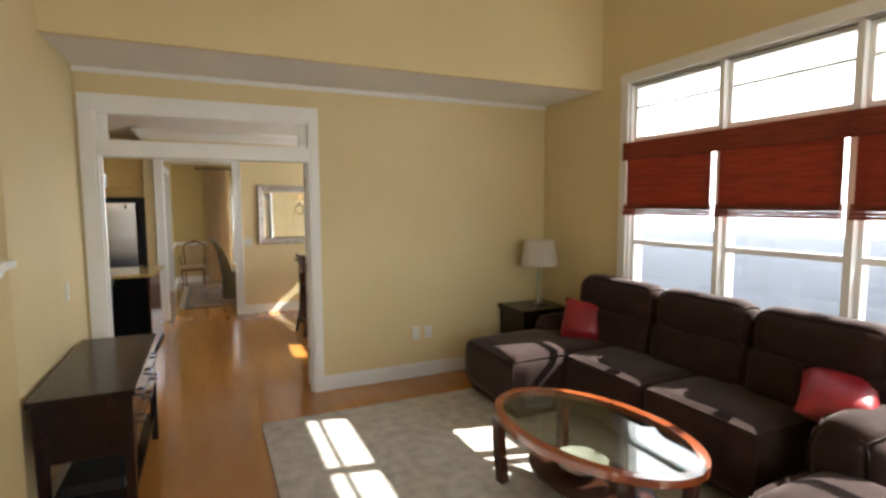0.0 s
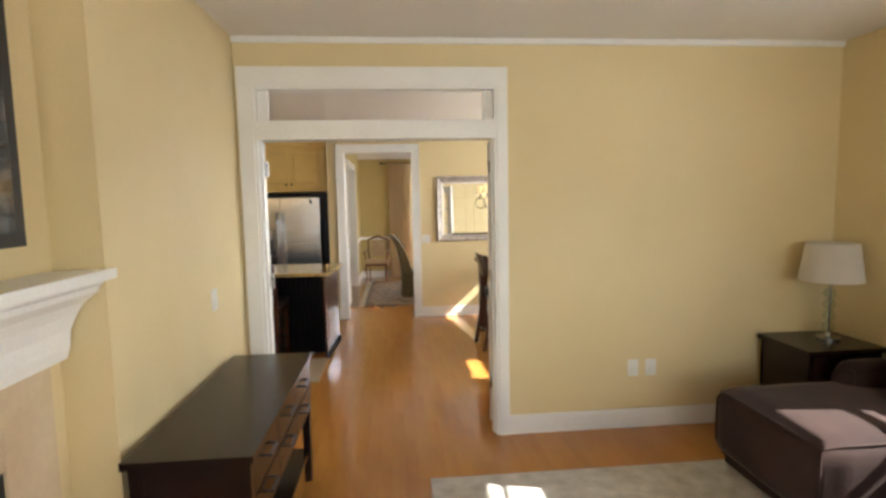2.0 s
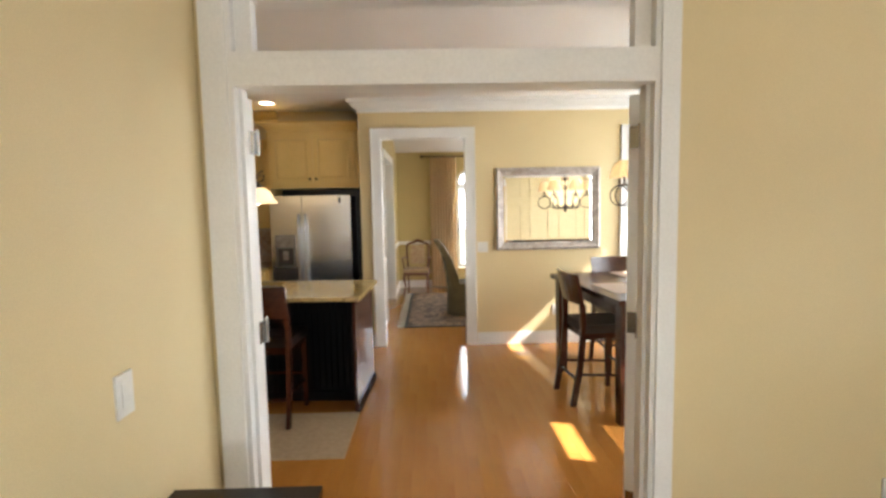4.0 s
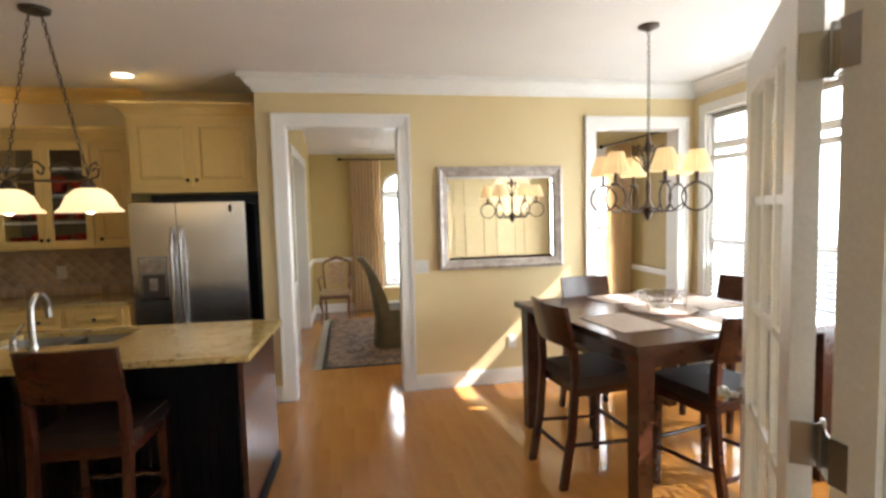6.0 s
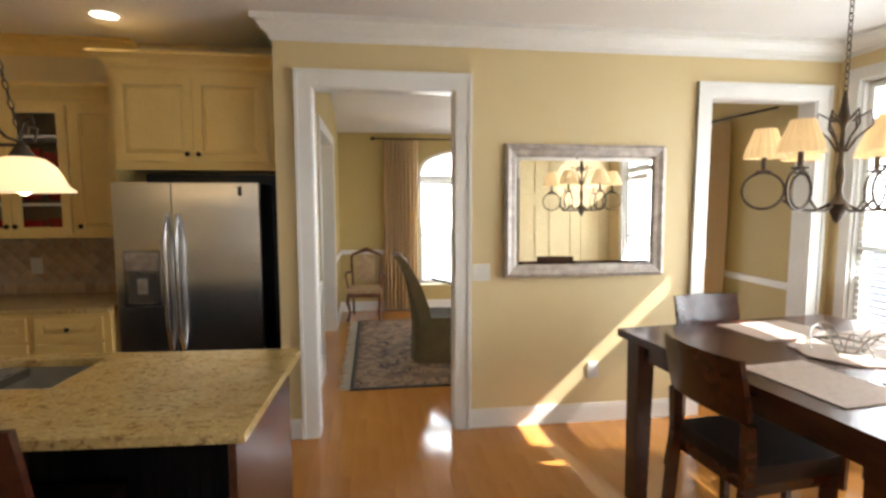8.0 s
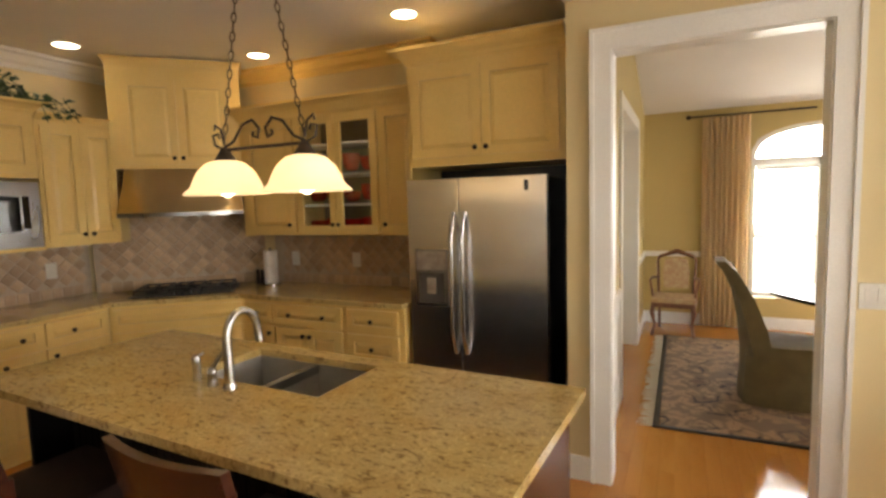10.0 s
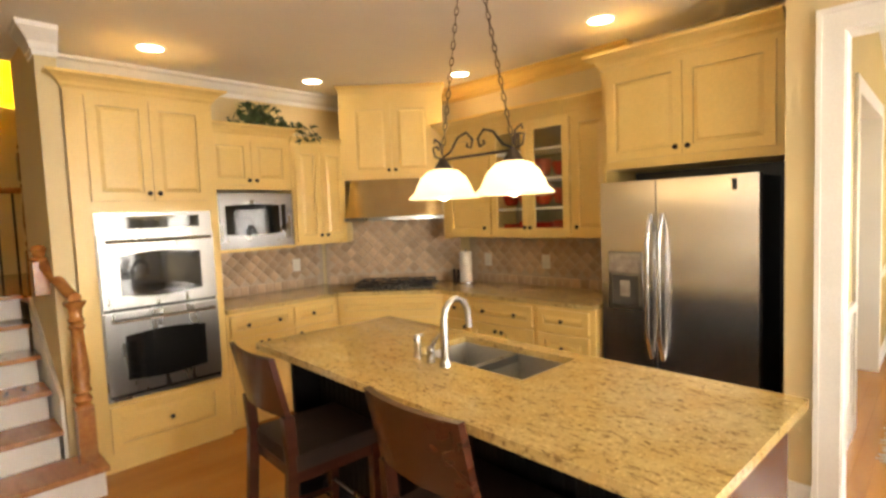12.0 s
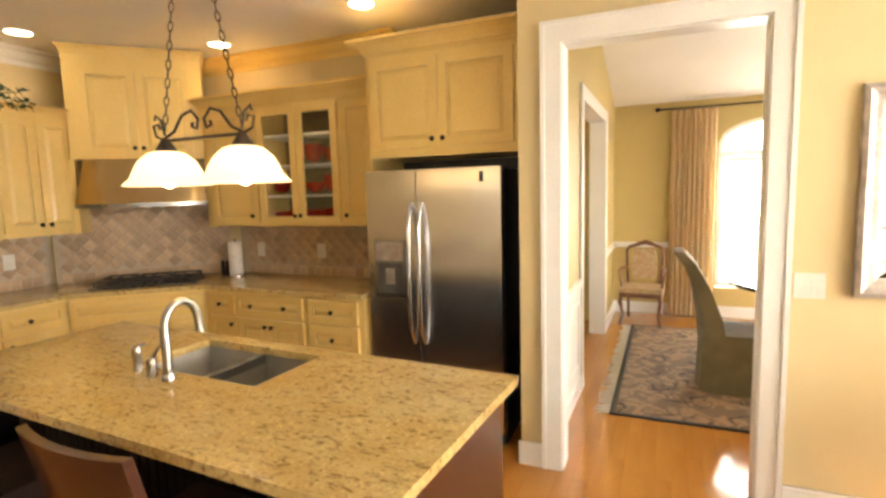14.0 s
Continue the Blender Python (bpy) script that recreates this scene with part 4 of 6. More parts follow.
# left run: ovens, microwave, tall cabinet
OX = -3.80
oy0, oy1 = 4.66, 5.52
ow = oy1 - oy0
om = (0.10 + ow - 0.06) / 2
cabinet("cream tall oven cabinet with doors above and a drawer below", pose(OX, oy0, 0, 0, 0, 90), ow, 0.61, 0.0, 2.385,
        [("door", 0.10, om, 1.71, 2.355, [(om - 0.03, 1.76)]), ("door", om, ow - 0.06, 1.71, 2.355, [(om + 0.03, 1.76)]), ("drawer", 0.10, ow - 0.06, 0.12, 0.42, [(om, 0.27)])],
        name="oven_cabinet", cornice=0.09, reach=0.085, ends=(True, True))
root = thing("double_oven", "stainless steel double wall oven with dark windows", "oven", pose(OX, oy0, 0, 0, 0, 90))
ox0, ox1 = 0.10, ow - 0.06
part("trim_frame", box(ox0, ox1, -0.018, 0.0, 0.45, 1.64, bevel=0.003), STEELH, root)
part("control_panel", box(ox0 + 0.01, ox1 - 0.01, -0.032, -0.018, 1.52, 1.63, bevel=0.004), STEELH, root)
part("display", box(ox0 + 0.09, ox1 - 0.09, -0.035, -0.032, 1.535, 1.615), BLACKGLASS, root, "black glass control display")


def oven_front(z0, z1):
    d = part("oven_door", box(ox0 + 0.005, ox1 - 0.005, -0.045, -0.018, z0, z1, bevel=0.005), STEELH, root)
    bm = bmesh.new()
    zc, hh, x0, x1 = (z0 + z1) / 2 - 0.03, (z1 - z0) * 0.27, ox0 + 0.11, ox1 - 0.10
    pts = []
    for i in range(13):
        u = i / 12
        pts.append((x0 + (x1 - x0) * u, zc + hh + 0.02 * math.sin(math.pi * u)))
    for i in range(13):
        u = 1 - i / 12
        pts.append((x0 + (x1 - x0) * u, zc - hh - 0.02 * math.sin(math.pi * u)))
    bm_prism(bm, pts, 0.046, 0.048, pose(0, 0, 0, 90, 0, 0))
    part("oven_window", bm, BLACKGLASS, d, "dark glass oven window")
    bm = bmesh.new()
    n = 14
    bm_tube(bm, [(ox0 + 0.04 + (ox1 - ox0 - 0.08) * i / n, -0.085 - 0.012 * math.sin(math.pi * i / n), z1 - 0.045) for i in range(n + 1)], 0.011)
    for x in (ox0 + 0.05, ox1 - 0.05):
        bm_box(bm, x - 0.012, x + 0.012, -0.085, -0.043, z1 - 0.055, z1 - 0.035)
    part("handle", bm, CHROME, d, smooth=True)
    part("vent_strip", box(ox0 + 0.01, ox1 - 0.01, -0.030, -0.018, z0 - 0.022, z0 - 0.004), BLACK, d)


oven_front(1.04, 1.505)
oven_front(0.495, 1.01)

MX = -3.98
m0, m1 = 5.525, 6.215
mw = m1 - m0
cabinet("cream wall cabinet above the microwave", pose(MX, m0, 0, 0, 0, 90), mw, MX - KX - 0.003, 1.80, 2.22,
        [("door", 0.02, mw / 2, 1.83, 2.19, [(mw / 2 - 0.03, 1.87)]), ("door", mw / 2, mw - 0.02, 1.83, 2.19, [(mw / 2 + 0.03, 1.87)])], cornice=0.08, reach=0.07, ends=(False, True))
root = thing("microwave", "stainless steel built-in microwave with a dark window", "microwave", pose(MX, m0, 0, 0, 0, 90))
part("trim_frame", boxes([(0.01, mw - 0.01, -0.012, 0.40, 1.345, 1.775)], 0.003), STEELH, root)
part("microwave_door", box(0.07, mw - 0.06, -0.03, -0.012, 1.40, 1.715, bevel=0.006), STEELH, root)
bm = bmesh.new()
pts = [(0.11 + (mw - 0.25) * u / 10, 1.675 + 0.012 * math.sin(math.pi * u / 10)) for u in range(11)] + [(mw - 0.14 - (mw - 0.25) * u / 10, 1.455 - 0.012 * math.sin(math.pi * u / 10)) for u in range(11)]
bm_prism(bm, pts, 0.030, 0.034, pose(0, 0, 0, 90, 0, 0))
part("door_window", bm, BLACKGLASS, root, "dark glass microwave window")
part("button_panel", box(mw - 0.125, mw - 0.085, -0.033, -0.030, 1.47, 1.68), BLACKGLASS, root)
solo("microwave_shelf", box(KX + 0.003, MX + 0.012, m0, m1, 1.32, 1.343, bevel=0.003), CREAM, "cream shelf under the microwave", "shelf")
t0, t1 = 6.22, 6.76
tw = t1 - t0
cabinet("cream wall cabinet beside the hood corner", pose(MX, t0, 0, 0, 0, 90), tw, MX - KX - 0.003, 1.33, 2.19,
        [("door", 0.02, tw / 2, 1.36, 2.16, [(tw / 2 - 0.03, 1.41)]), ("door", tw / 2, tw - 0.02, 1.36, 2.16, [(tw / 2 + 0.03, 1.41)])], cornice=0.05, ends=(False, False))

# base cabinets and counters
CT = 0.915
CFX, CFY = -3.77, 7.03                     # counter fronts
b0, b1 = 5.525, 6.48
bw = b1 - b0
cabinet("cream base cabinet with drawers over doors", pose(CFX - 0.03, b0, 0, 0, 0, 90), bw, CFX - 0.03 - KX - 0.003, 0, CT - 0.032,
        [("drawer", 0.02, 0.52, 0.71, 0.86, [(0.15, 0.785), (0.40, 0.785)]), ("drawer", 0.54, bw - 0.02, 0.71, 0.86, [(0.70, 0.785)]), ("door", 0.02, 0.27, 0.12, 0.69, [(0.24, 0.64)]), ("door", 0.27, 0.52, 0.12, 0.69, [(0.30, 0.64)]), ("door", 0.54, bw - 0.02, 0.12, 0.69, [(0.58, 0.64)])],
        name="base_cabinet", toe=True)
DB = pose(-3.798, 6.484, 0, 0, 0, 39.2)
dbw = 0.915
cabinet("cream diagonal base cabinet under the cooktop", DB, dbw, 0.42, 0, CT - 0.032,
        [("drawer", 0.02, dbw - 0.02, 0.71, 0.86, []), ("door", 0.02, dbw / 2, 0.12, 0.69, [(dbw / 2 - 0.03, 0.64)]), ("door", dbw / 2, dbw - 0.02, 0.12, 0.69, [(dbw / 2 + 0.03, 0.64)])], name="base_cabinet", toe=True)
r0, r1 = -3.085, -1.70
cabinet("cream base cabinet with drawers over doors", pose(r0, CFY + 0.03, 0), 0.92, KY - CFY - 0.033, 0, CT - 0.032,
        [("drawer", 0.02, 0.28, 0.71, 0.86, [(0.15, 0.785)]), ("drawer", 0.29, 0.90, 0.71, 0.86, [(0.45, 0.785), (0.75, 0.785)]), ("door", 0.02, 0.30, 0.12, 0.69, [(0.26, 0.64)]), ("door", 0.31, 0.60, 0.12, 0.69, [(0.57, 0.64)]), ("door", 0.60, 0.90, 0.12, 0.69, [(0.63, 0.64)])],
        name="base_cabinet", toe=True)
cabinet("cream base cabinet with a stack of drawers", pose(r0 + 0.925, CFY + 0.03, 0), r1 - r0 - 0.925, KY - CFY - 0.033, 0, CT - 0.032,
        [("drawer", 0.02, 0.42, a, b, [(0.22, (a + b) / 2)]) for a, b in ((0.71, 0.86), (0.50, 0.69), (0.31, 0.48), (0.12, 0.29))], name="base_cabinet", toe=True)
bm = bmesh.new()
bm_prism(bm, [(KX + 0.003, b0 + 0.003), (CFX, b0 + 0.003), (CFX, 6.48), (-3.10, CFY), (r1, CFY), (r1, KY - 0.003), (KX + 0.003, KY - 0.003)], CT - 0.03, CT)
rounded(bm, 0.008, 2, 40)
solo("countertop", bm, GRANITE, "gold speckled granite counter along the kitchen walls", "countertop")

# cooktop
root = thing("cooktop", "black gas cooktop with iron grates on the counter", "cooktop", pose(-3.798, 6.484, CT, 0, 0, 39.2) @ pose(0.10, 0.10, 0))
part("pan", box(0, 0.72, 0, 0.45, 0, 0.012, bevel=0.004), BLACK, root)
for gx in (0.02, 0.26, 0.49):
    rows = [(gx, gx + 0.21, y, y + 0.012, 0.04, 0.052) for y in (0.04, 0.21, 0.40)] + [(x, x + 0.012, 0.04, 0.41, 0.04, 0.052) for x in (gx, gx + 0.1, gx + 0.2)]
    rows += [(x, x + 0.012, y, y + 0.012, 0.012, 0.04) for x in (gx, gx + 0.2) for y in (0.04, 0.40)]
    part("grate", boxes(rows), BLACK, root, "black iron grate")
    for y in (0.13, 0.31):
        bm = bmesh.new()
        bm_lathe(bm, [(0.045, 0.012), (0.045, 0.025), (0.03, 0.034)], 14, pose(gx + 0.105, y, 0))
        part("burner", bm, BLACK, root, smooth=True)
for k in range(5):
    bm = bmesh.new()
    bm_lathe(bm, [(0.018, 0.012), (0.016, 0.035)], 10, pose(0.24 + 0.06 * k, 0.018, 0))
    part("control_knob", bm, BLACK, root, smooth=True)

# paper towel and shakers
root = thing("paper_towel_holder", "white paper towel roll standing on the counter", "paper towel", pose(-3.19, 7.47, CT))
bm = bmesh.new()
bm_lathe(bm, [(0.075, 0), (0.075, 0.012), (0.008, 0.016), (0.008, 0.30), (0.012, 0.31)], 16)
part("stand", bm, CHROME, root, smooth=True)
bm = bmesh.new()
bm_lathe(bm, [(0.02, 0.018), (0.056, 0.018), (0.056, 0.285), (0.02, 0.285)], 20, cap=False)
part("roll", bm, PAPER, root, smooth=True)
for k, x in enumerate((-3.33, -3.28)):
    bm = bmesh.new()
    bm_lathe(bm, [(0.02, 0), (0.018, 0.05), (0.014, 0.09), (0.017, 0.1), (0.008, 0.125)], 12)
    solo("shaker", bm, BRONZE, "small dark pepper mill on the counter", "shaker", pose(x, 7.46, CT), True, "shakers")


def plate(name, m, w, h, label, kind, toggles=1):
    """Switch or socket plate: front faces local -y."""
    root = thing(name, label, kind, m, "wall plates")
    part("cover", box(-w / 2, w / 2, -0.007, 0, -h / 2, h / 2, bevel=0.003), PLATE, root)
    for k in range(toggles):
        x = (k - (toggles - 1) / 2) * 0.046
        if "outlet" in name:
            part("socket", boxes([(x - 0.014, x + 0.014, -0.009, -0.006, 0.008, 0.034), (x - 0.014, x + 0.014, -0.009, -0.006, -0.034, -0.008)], 0.002), PLATE, root)
        else:
            part("toggle", boxes([(x - 0.016, x + 0.016, -0.010, -0.006, -0.032, 0.032)], 0.002), PLATE, root)
    return root


plate("wall_outlet", pose(1.935, WY0, 0.43), 0.075, 0.115, "white outlet plate low on the yellow wall", "outlet")
plate("wall_outlet", pose(2.065, WY0, 0.43), 0.075, 0.115, "white cable plate low on the yellow wall", "outlet")
plate("light_switch", pose(LX, 2.62, 1.12, 0, 0, 90), 0.075, 0.115, "white light switch on the yellow wall", "switch")
plate("light_switch", pose(0.70, MY0, 1.10), 0.12, 0.115, "white double light switch beside the opening", "switch", 2)
plate("wall_outlet", pose(1.52, MY0, 0.38), 0.075, 0.115, "white outlet plate on the yellow wall", "outlet")
plate("wall_outlet", pose(-3.07, KY - 0.012, 1.12), 0.075, 0.115, "white outlet plate on the tile", "outlet")
plate("wall_outlet", pose(-2.45, KY - 0.012, 1.12), 0.075, 0.115, "white outlet plate on the tile", "outlet")
plate("wall_outlet", pose(KX + 0.012, 5.73, 1.13, 0, 0, 90), 0.075, 0.115, "white outlet plate on the tile", "outlet")
plate("wall_outlet", pose(KX + 0.012, 6.46, 1.13, 0, 0, 90), 0.075, 0.115, "white outlet plate on the tile", "outlet")
plate("wall_outlet", pose(KX + 0.012, 6.82, 1.12, 0, 0, 90), 0.075, 0.115, "white outlet plate on the tile", "outlet")

# ---------------------------------------------------------------- refrigerator
root = thing("refrigerator", "stainless steel side by side refrigerator with a dispenser", "refrigerator", pose(-1.665, FY - 0.03, 0))
fw, fh, split = 0.895, 1.705, 0.355
part("body", box(0.005, fw - 0.005, 0.035, 0.46, 0.01, fh - 0.01, bevel=0.005), BLACK, root, "black cabinet sides")
part("grille", box(0.01, fw - 0.01, 0.01, 0.035, 0.015, 0.09), BLACK, root)
for a, b in ((0.0, split - 0.003), (split + 0.003, fw)):
    d = part("fridge_door", box(a, b, -0.04, 0.032, 0.10, fh, bevel=0.012, seg=3), STEEL, root)
    hx = split - 0.035 if a == 0 else split + 0.035
    bm = bmesh.new()
    n = 16
    pts = [(hx, -0.045 - 0.055 * min(1, math.sin(math.pi * i / n) * 2.2), 0.62 + (1.50 - 0.62) * i / n) for i in range(n + 1)]
    bm_tube(bm, pts, 0.013)
    part("handle", bm, CHROME, d, smooth=True)
    if a == 0:
        part("dispenser", boxes([(0.05, 0.27, -0.046, -0.038, 0.91, 1.27), ], 0.004), STEELH, d)
        part("dispenser_panel", box(0.06, 0.26, -0.050, -0.045, 1.14, 1.26, bevel=0.003), PEWTER, d)
        part("dispenser_recess", box(0.075, 0.245, -0.0475, -0.045, 0.93, 1.12), RECESS_SHADE, d, "flat dark plate painting the shade in the dispenser recess")
        part("dispenser_lever", box(0.13, 0.19, -0.056, -0.047, 0.99, 1.09, bevel=0.004), PEWTER, d)
    else:
        part("badge", box(b - 0.13, b - 0.105, -0.0425, -0.04, 1.62, 1.68), BLACK, d, "small dark badge")

# ---------------------------------------------------------------- island
ISL = pose(-1.5, 5.59, 0, 0, 0, -3) @ pose(1.5, -5.59, 0)        # the island stands slightly askew
root = thing("kitchen_island", "black painted kitchen island with panelled sides", "kitchen island", ISL)
IX0, IX1, IY0, IY1 = -2.63, -0.39, 5.14, 6.01
for name_, piece in (("front_panel", (5.46, 5.48, 0.0, CT - 0.032)), ("back_panel", (IY1 - 0.07, IY1 - 0.05, 0.0, CT - 0.032)), ("floor_panel", (5.48, IY1 - 0.07, 0.05, 0.07))):
    part(name_, box(IX0 + 0.08, IX1 - 0.07, *piece), NAVY, root)
part("end_panel", box(IX1 - 0.07, IX1 - 0.045, 5.20, IY1 - 0.045, 0.0, CT - 0.032, bevel=0.003), CHERRY, root)
part("end_panel", box(IX0 + 0.055, IX0 + 0.08, 5.30, IY1 - 0.045, 0.0, CT - 0.032, bevel=0.003), NAVY, root)
x = IX0 + 0.09
board = None
while x < IX1 - 0.12:
    if board is None:
        board = part("bead_board", box(0, 0.043, 5.452, 5.46, 0.08, CT - 0.05), NAVY, root)
        board.matrix_local = pose(x, 0, 0)
    else:
        ob = new("bead_board", board.data)
        ob.parent = root
        ob.matrix_local = pose(x, 0, 0)
    x += 0.05
part("kick_board", boxes([(IX0 + 0.08, IX1 - 0.07, 5.445, 5.46, 0.0, 0.08), (IX1 - 0.045, IX1 - 0.033, 5.2, IY1 - 0.05, 0, 0.07)]), NAVY, root)
SX0, SX1, SY0, SY1 = -1.86, -1.20, 5.57, 5.93
bm = bmesh.new()
zb, zt = CT - 0.032, CT
outer = [(IX0, IY0), (IX1, IY0), (IX1, IY1), (IX0, IY1)]
inner = [(SX0, SY0), (SX1, SY0), (SX1, SY1), (SX0, SY1)]
vo = [[bm.verts.new((x, y, z)) for x, y in outer] for z in (zb, zt)]
vi = [[bm.verts.new((x, y, z)) for x, y in inner] for z in (zb, zt)]
for i in range(4):
    j = (i + 1) % 4
    bm.faces.new((vo[1][i], vo[1][j], vi[1][j], vi[1][i]))
    bm.faces.new((vo[0][j], vo[0][i], vi[0][i], vi[0][j]))
    bm.faces.new((vo[0][i], vo[0][j], vo[1][j], vo[1][i]))
    bm.faces.new((vi[0][j], vi[0][i], vi[1][i], vi[1][j]))
rounded(bm, 0.007, 2, 60)
solo("island_countertop", bm, GRANITE, "gold speckled granite island top with a sink cutout", "countertop", ISL)
root = thing("sink", "stainless steel double bowl sink set in the island", "sink", ISL)
for a, b in ((SX0, -1.545), (-1.515, SX1)):
    bm = bmesh.new()
    g = 0.004
    top = (a - g, b + g, SY0 - g, SY1 + g, CT - 0.033)
    vs = bm_frustum(bm, (a + 0.02, b - 0.02, SY0 + 0.02, SY1 - 0.02, CT - 0.21), top)
    bm.faces.remove([f for f in bm.faces if all(abs(v.co.z - top[4]) < 1e-5 for v in f.verts)][0])
    bmesh.ops.solidify(bm, geom=bm.faces[:], thickness=0.004)
    part("bowl", bm, SINK, root)
    bm = bmesh.new()
    bm_lathe(bm, [(0.04, 0.0), (0.04, 0.004), (0.025, 0.003)], 14, pose((a + b) / 2, (SY0 + SY1) / 2, CT - 0.207))
    part("drain", bm, CHROME, root, smooth=True)
part("divider", box(-1.546, -1.514, SY0 - 0.003, SY1 + 0.003, CT - 0.20, CT - 0.034, bevel=0.004), STEELH, root)
root = thing("faucet", "brushed nickel gooseneck faucet on the island", "faucet", ISL @ pose(-1.55, 5.50, CT) @ Matrix.Scale(0.84, 4))
bm = bmesh.new()
pts = [(0, 0, 0.0), (0, 0, 0.22)] + [(0, 0.085 - 0.085 * math.cos(math.pi * i / 10), 0.22 + 0.11 * math.sin(math.pi * i / 10)) for i in range(1, 10)] + [(0, 0.17, 0.21), (0, 0.175, 0.17)]
bm_tube(bm, pts, [0.022, 0.02] + [0.0175] * 9 + [0.018, 0.02], 12)
part("spout", bm, CHROME, root, smooth=True)
bm = bmesh.new()
bm_lathe(bm, [(0.03, 0), (0.03, 0.012), (0.021, 0.03), (0.02, 0.06)], 16)
part("collar", bm, CHROME, root, smooth=True)
bm = bmesh.new()
bm_lathe(bm, [(0.024, 0), (0.02, 0.05), (0.022, 0.07), (0.012, 0.085)], 14, pose(-0.11, 0, 0))
bm_tube(bm, [(-0.11, 0, 0.07), (-0.10, 0.02, 0.11), (-0.07, 0.05, 0.16)], [0.012, 0.01, 0.008])
part("lever", bm, CHROME, root, smooth=True)
bm = bmesh.new()
bm_lathe(bm, [(0.02, 0), (0.018, 0.07), (0.022, 0.10), (0.014, 0.12)], 12, pose(-0.24, 0.02, 0))
bm_tube(bm, [(-0.24, 0.02, 0.11), (-0.24, 0.06, 0.115)], 0.008)
part("soap_dispenser", bm, CHROME, root, smooth=True)

# ---------------------------------------------------------------- seats and tables


def counter_chair(m, label, group, name="counter_chair"):
    """Counter height chair; the sitter faces local +y."""
    root = thing(name, label, "chair", m, group)
    w, d, sh, top = 0.42, 0.42, 0.62, 1.03
    bm = bmesh.new()
    bm_box(bm, -w / 2, w / 2, -d / 2 + 0.02, d / 2, sh - 0.045, sh + 0.02)
    rounded(bm, 0.022, 3)
    part("seat", bm, LEATHER, root, "dark brown leather seat", smooth=True)
    part("seat_rail", boxes([(-w / 2 + 0.01, w / 2 - 0.01, -d / 2 + 0.02, d / 2 - 0.02, sh - 0.095, sh - 0.045)], 0.004), CHERRY, root)
    for s in (-1, 1):
        bm = bmesh.new()
        bm_frustum(bm, (s * 0.19 - 0.016, s * 0.19 + 0.016, 0.16, 0.192, 0), (s * 0.19 - 0.022, s * 0.19 + 0.022, 0.155, 0.199, sh - 0.045))
        part("front_leg", bm, CHERRY, root)
        bm = bmesh.new()
        prof = [(-0.28, 0.0), (-0.225, 0.30), (-0.20, sh), (-0.210, 0.80)]
        for (ya, za), (yb, zb) in zip(prof, prof[1:]):
            bm_frustum(bm, (s * 0.192 - 0.016, s * 0.192 + 0.016, ya - 0.022, ya + 0.022, za), (s * 0.192 - 0.016, s * 0.192 + 0.016, yb - 0.022, yb + 0.022, zb))
        bmesh.ops.remove_doubles(bm, verts=bm.verts, dist=0.0005)
        part("back_leg", bm, CHERRY, root)
        bm = bmesh.new()
        bm_tube(bm, [(s * 0.19, 0.175, 0.22), (s * 0.195, -0.235, 0.25)], 0.012)
        part("stretcher", bm, CHERRY, root)
    bm = bmesh.new()
    n, rows = 10, []
    for i in range(n + 1):
        u = i / n
        x = -w / 2 + 0.005 + (w - 0.01) * u
        bow = 0.03 * (1 - (2 * u - 1) ** 2)
        rows.append([bm.verts.new((x, y - bow, z)) for y, z in ((-0.222, 0.80), (-0.275, top + 0.008), (-0.251, top + 0.008), (-0.198, 0.80))])
    for a, b in zip(rows, rows[1:]):
        for i in range(4):
            bm.faces.new((a[i], a[(i + 1) % 4], b[(i + 1) % 4], b[i]))
    bm.faces.new(rows[0])
    bm.faces.new(list(reversed(rows[-1])))
    part("backrest", bm, CHERRY, root, "curved wooden back panel", smooth=True)
    for y, z in ((0.176, 0.27), (-0.24, 0.20)):
        bm = bmesh.new()
        bm_tube(bm, [(-0.19, y, z), (0.19, y, z)], 0.013)
        part("stretcher", bm, CHERRY, root)
    return root


first = counter_chair(pose(-2.04, 5.16, 0, 0, 0, -4), "dark cherry counter stool with a leather seat at the island", "island stools", "counter_stool")
copy_thing(first, pose(-1.10, 5.17, 0, 0, 0, -3))
TM = pose(2.01, 5.49, 0, 0, 0, 6.5)
TL = "dark cherry counter height chair with a black leather seat"
chair_a = counter_chair(pose(1.47, 5.38, 0, 0, 0, -84), TL, "breakfast chairs")
for m in (pose(1.98, 4.98, 0, 0, 0, 12), pose(1.92, 6.06, 0, 0, 0, 184), pose(2.74, 5.82, 0, 0, 0, 106)):
    copy_thing(chair_a, m)
root = thing("breakfast_table", "square dark cherry counter height table", "table", TM)
part("tabletop", box(-0.69, 0.69, -0.69, 0.69, 0.875, 0.915, bevel=0.006), CHERRY, root)
part("apron", boxes([(-0.60, 0.60, -0.62, -0.59, 0.775, 0.875), (-0.60, 0.60, 0.59, 0.62, 0.775, 0.875), (-0.62, -0.59, -0.6, 0.6, 0.775, 0.875), (0.59, 0.62, -0.6, 0.6, 0.775, 0.875)], 0.003), CHERRY, root)
for sx in (-1, 1):
    for sy in (-1, 1):
        bm = bmesh.new()
        bm_frustum(bm, (sx * 0.605 - 0.04, sx * 0.605 + 0.04, sy * 0.605 - 0.04, sy * 0.605 + 0.04, 0), (sx * 0.605 - 0.048, sx * 0.605 + 0.048, sy * 0.605 - 0.048, sy * 0.605 + 0.048, 0.875))
        rounded(bm, 0.005, 1)
        part("leg", bm, CHERRY, root)
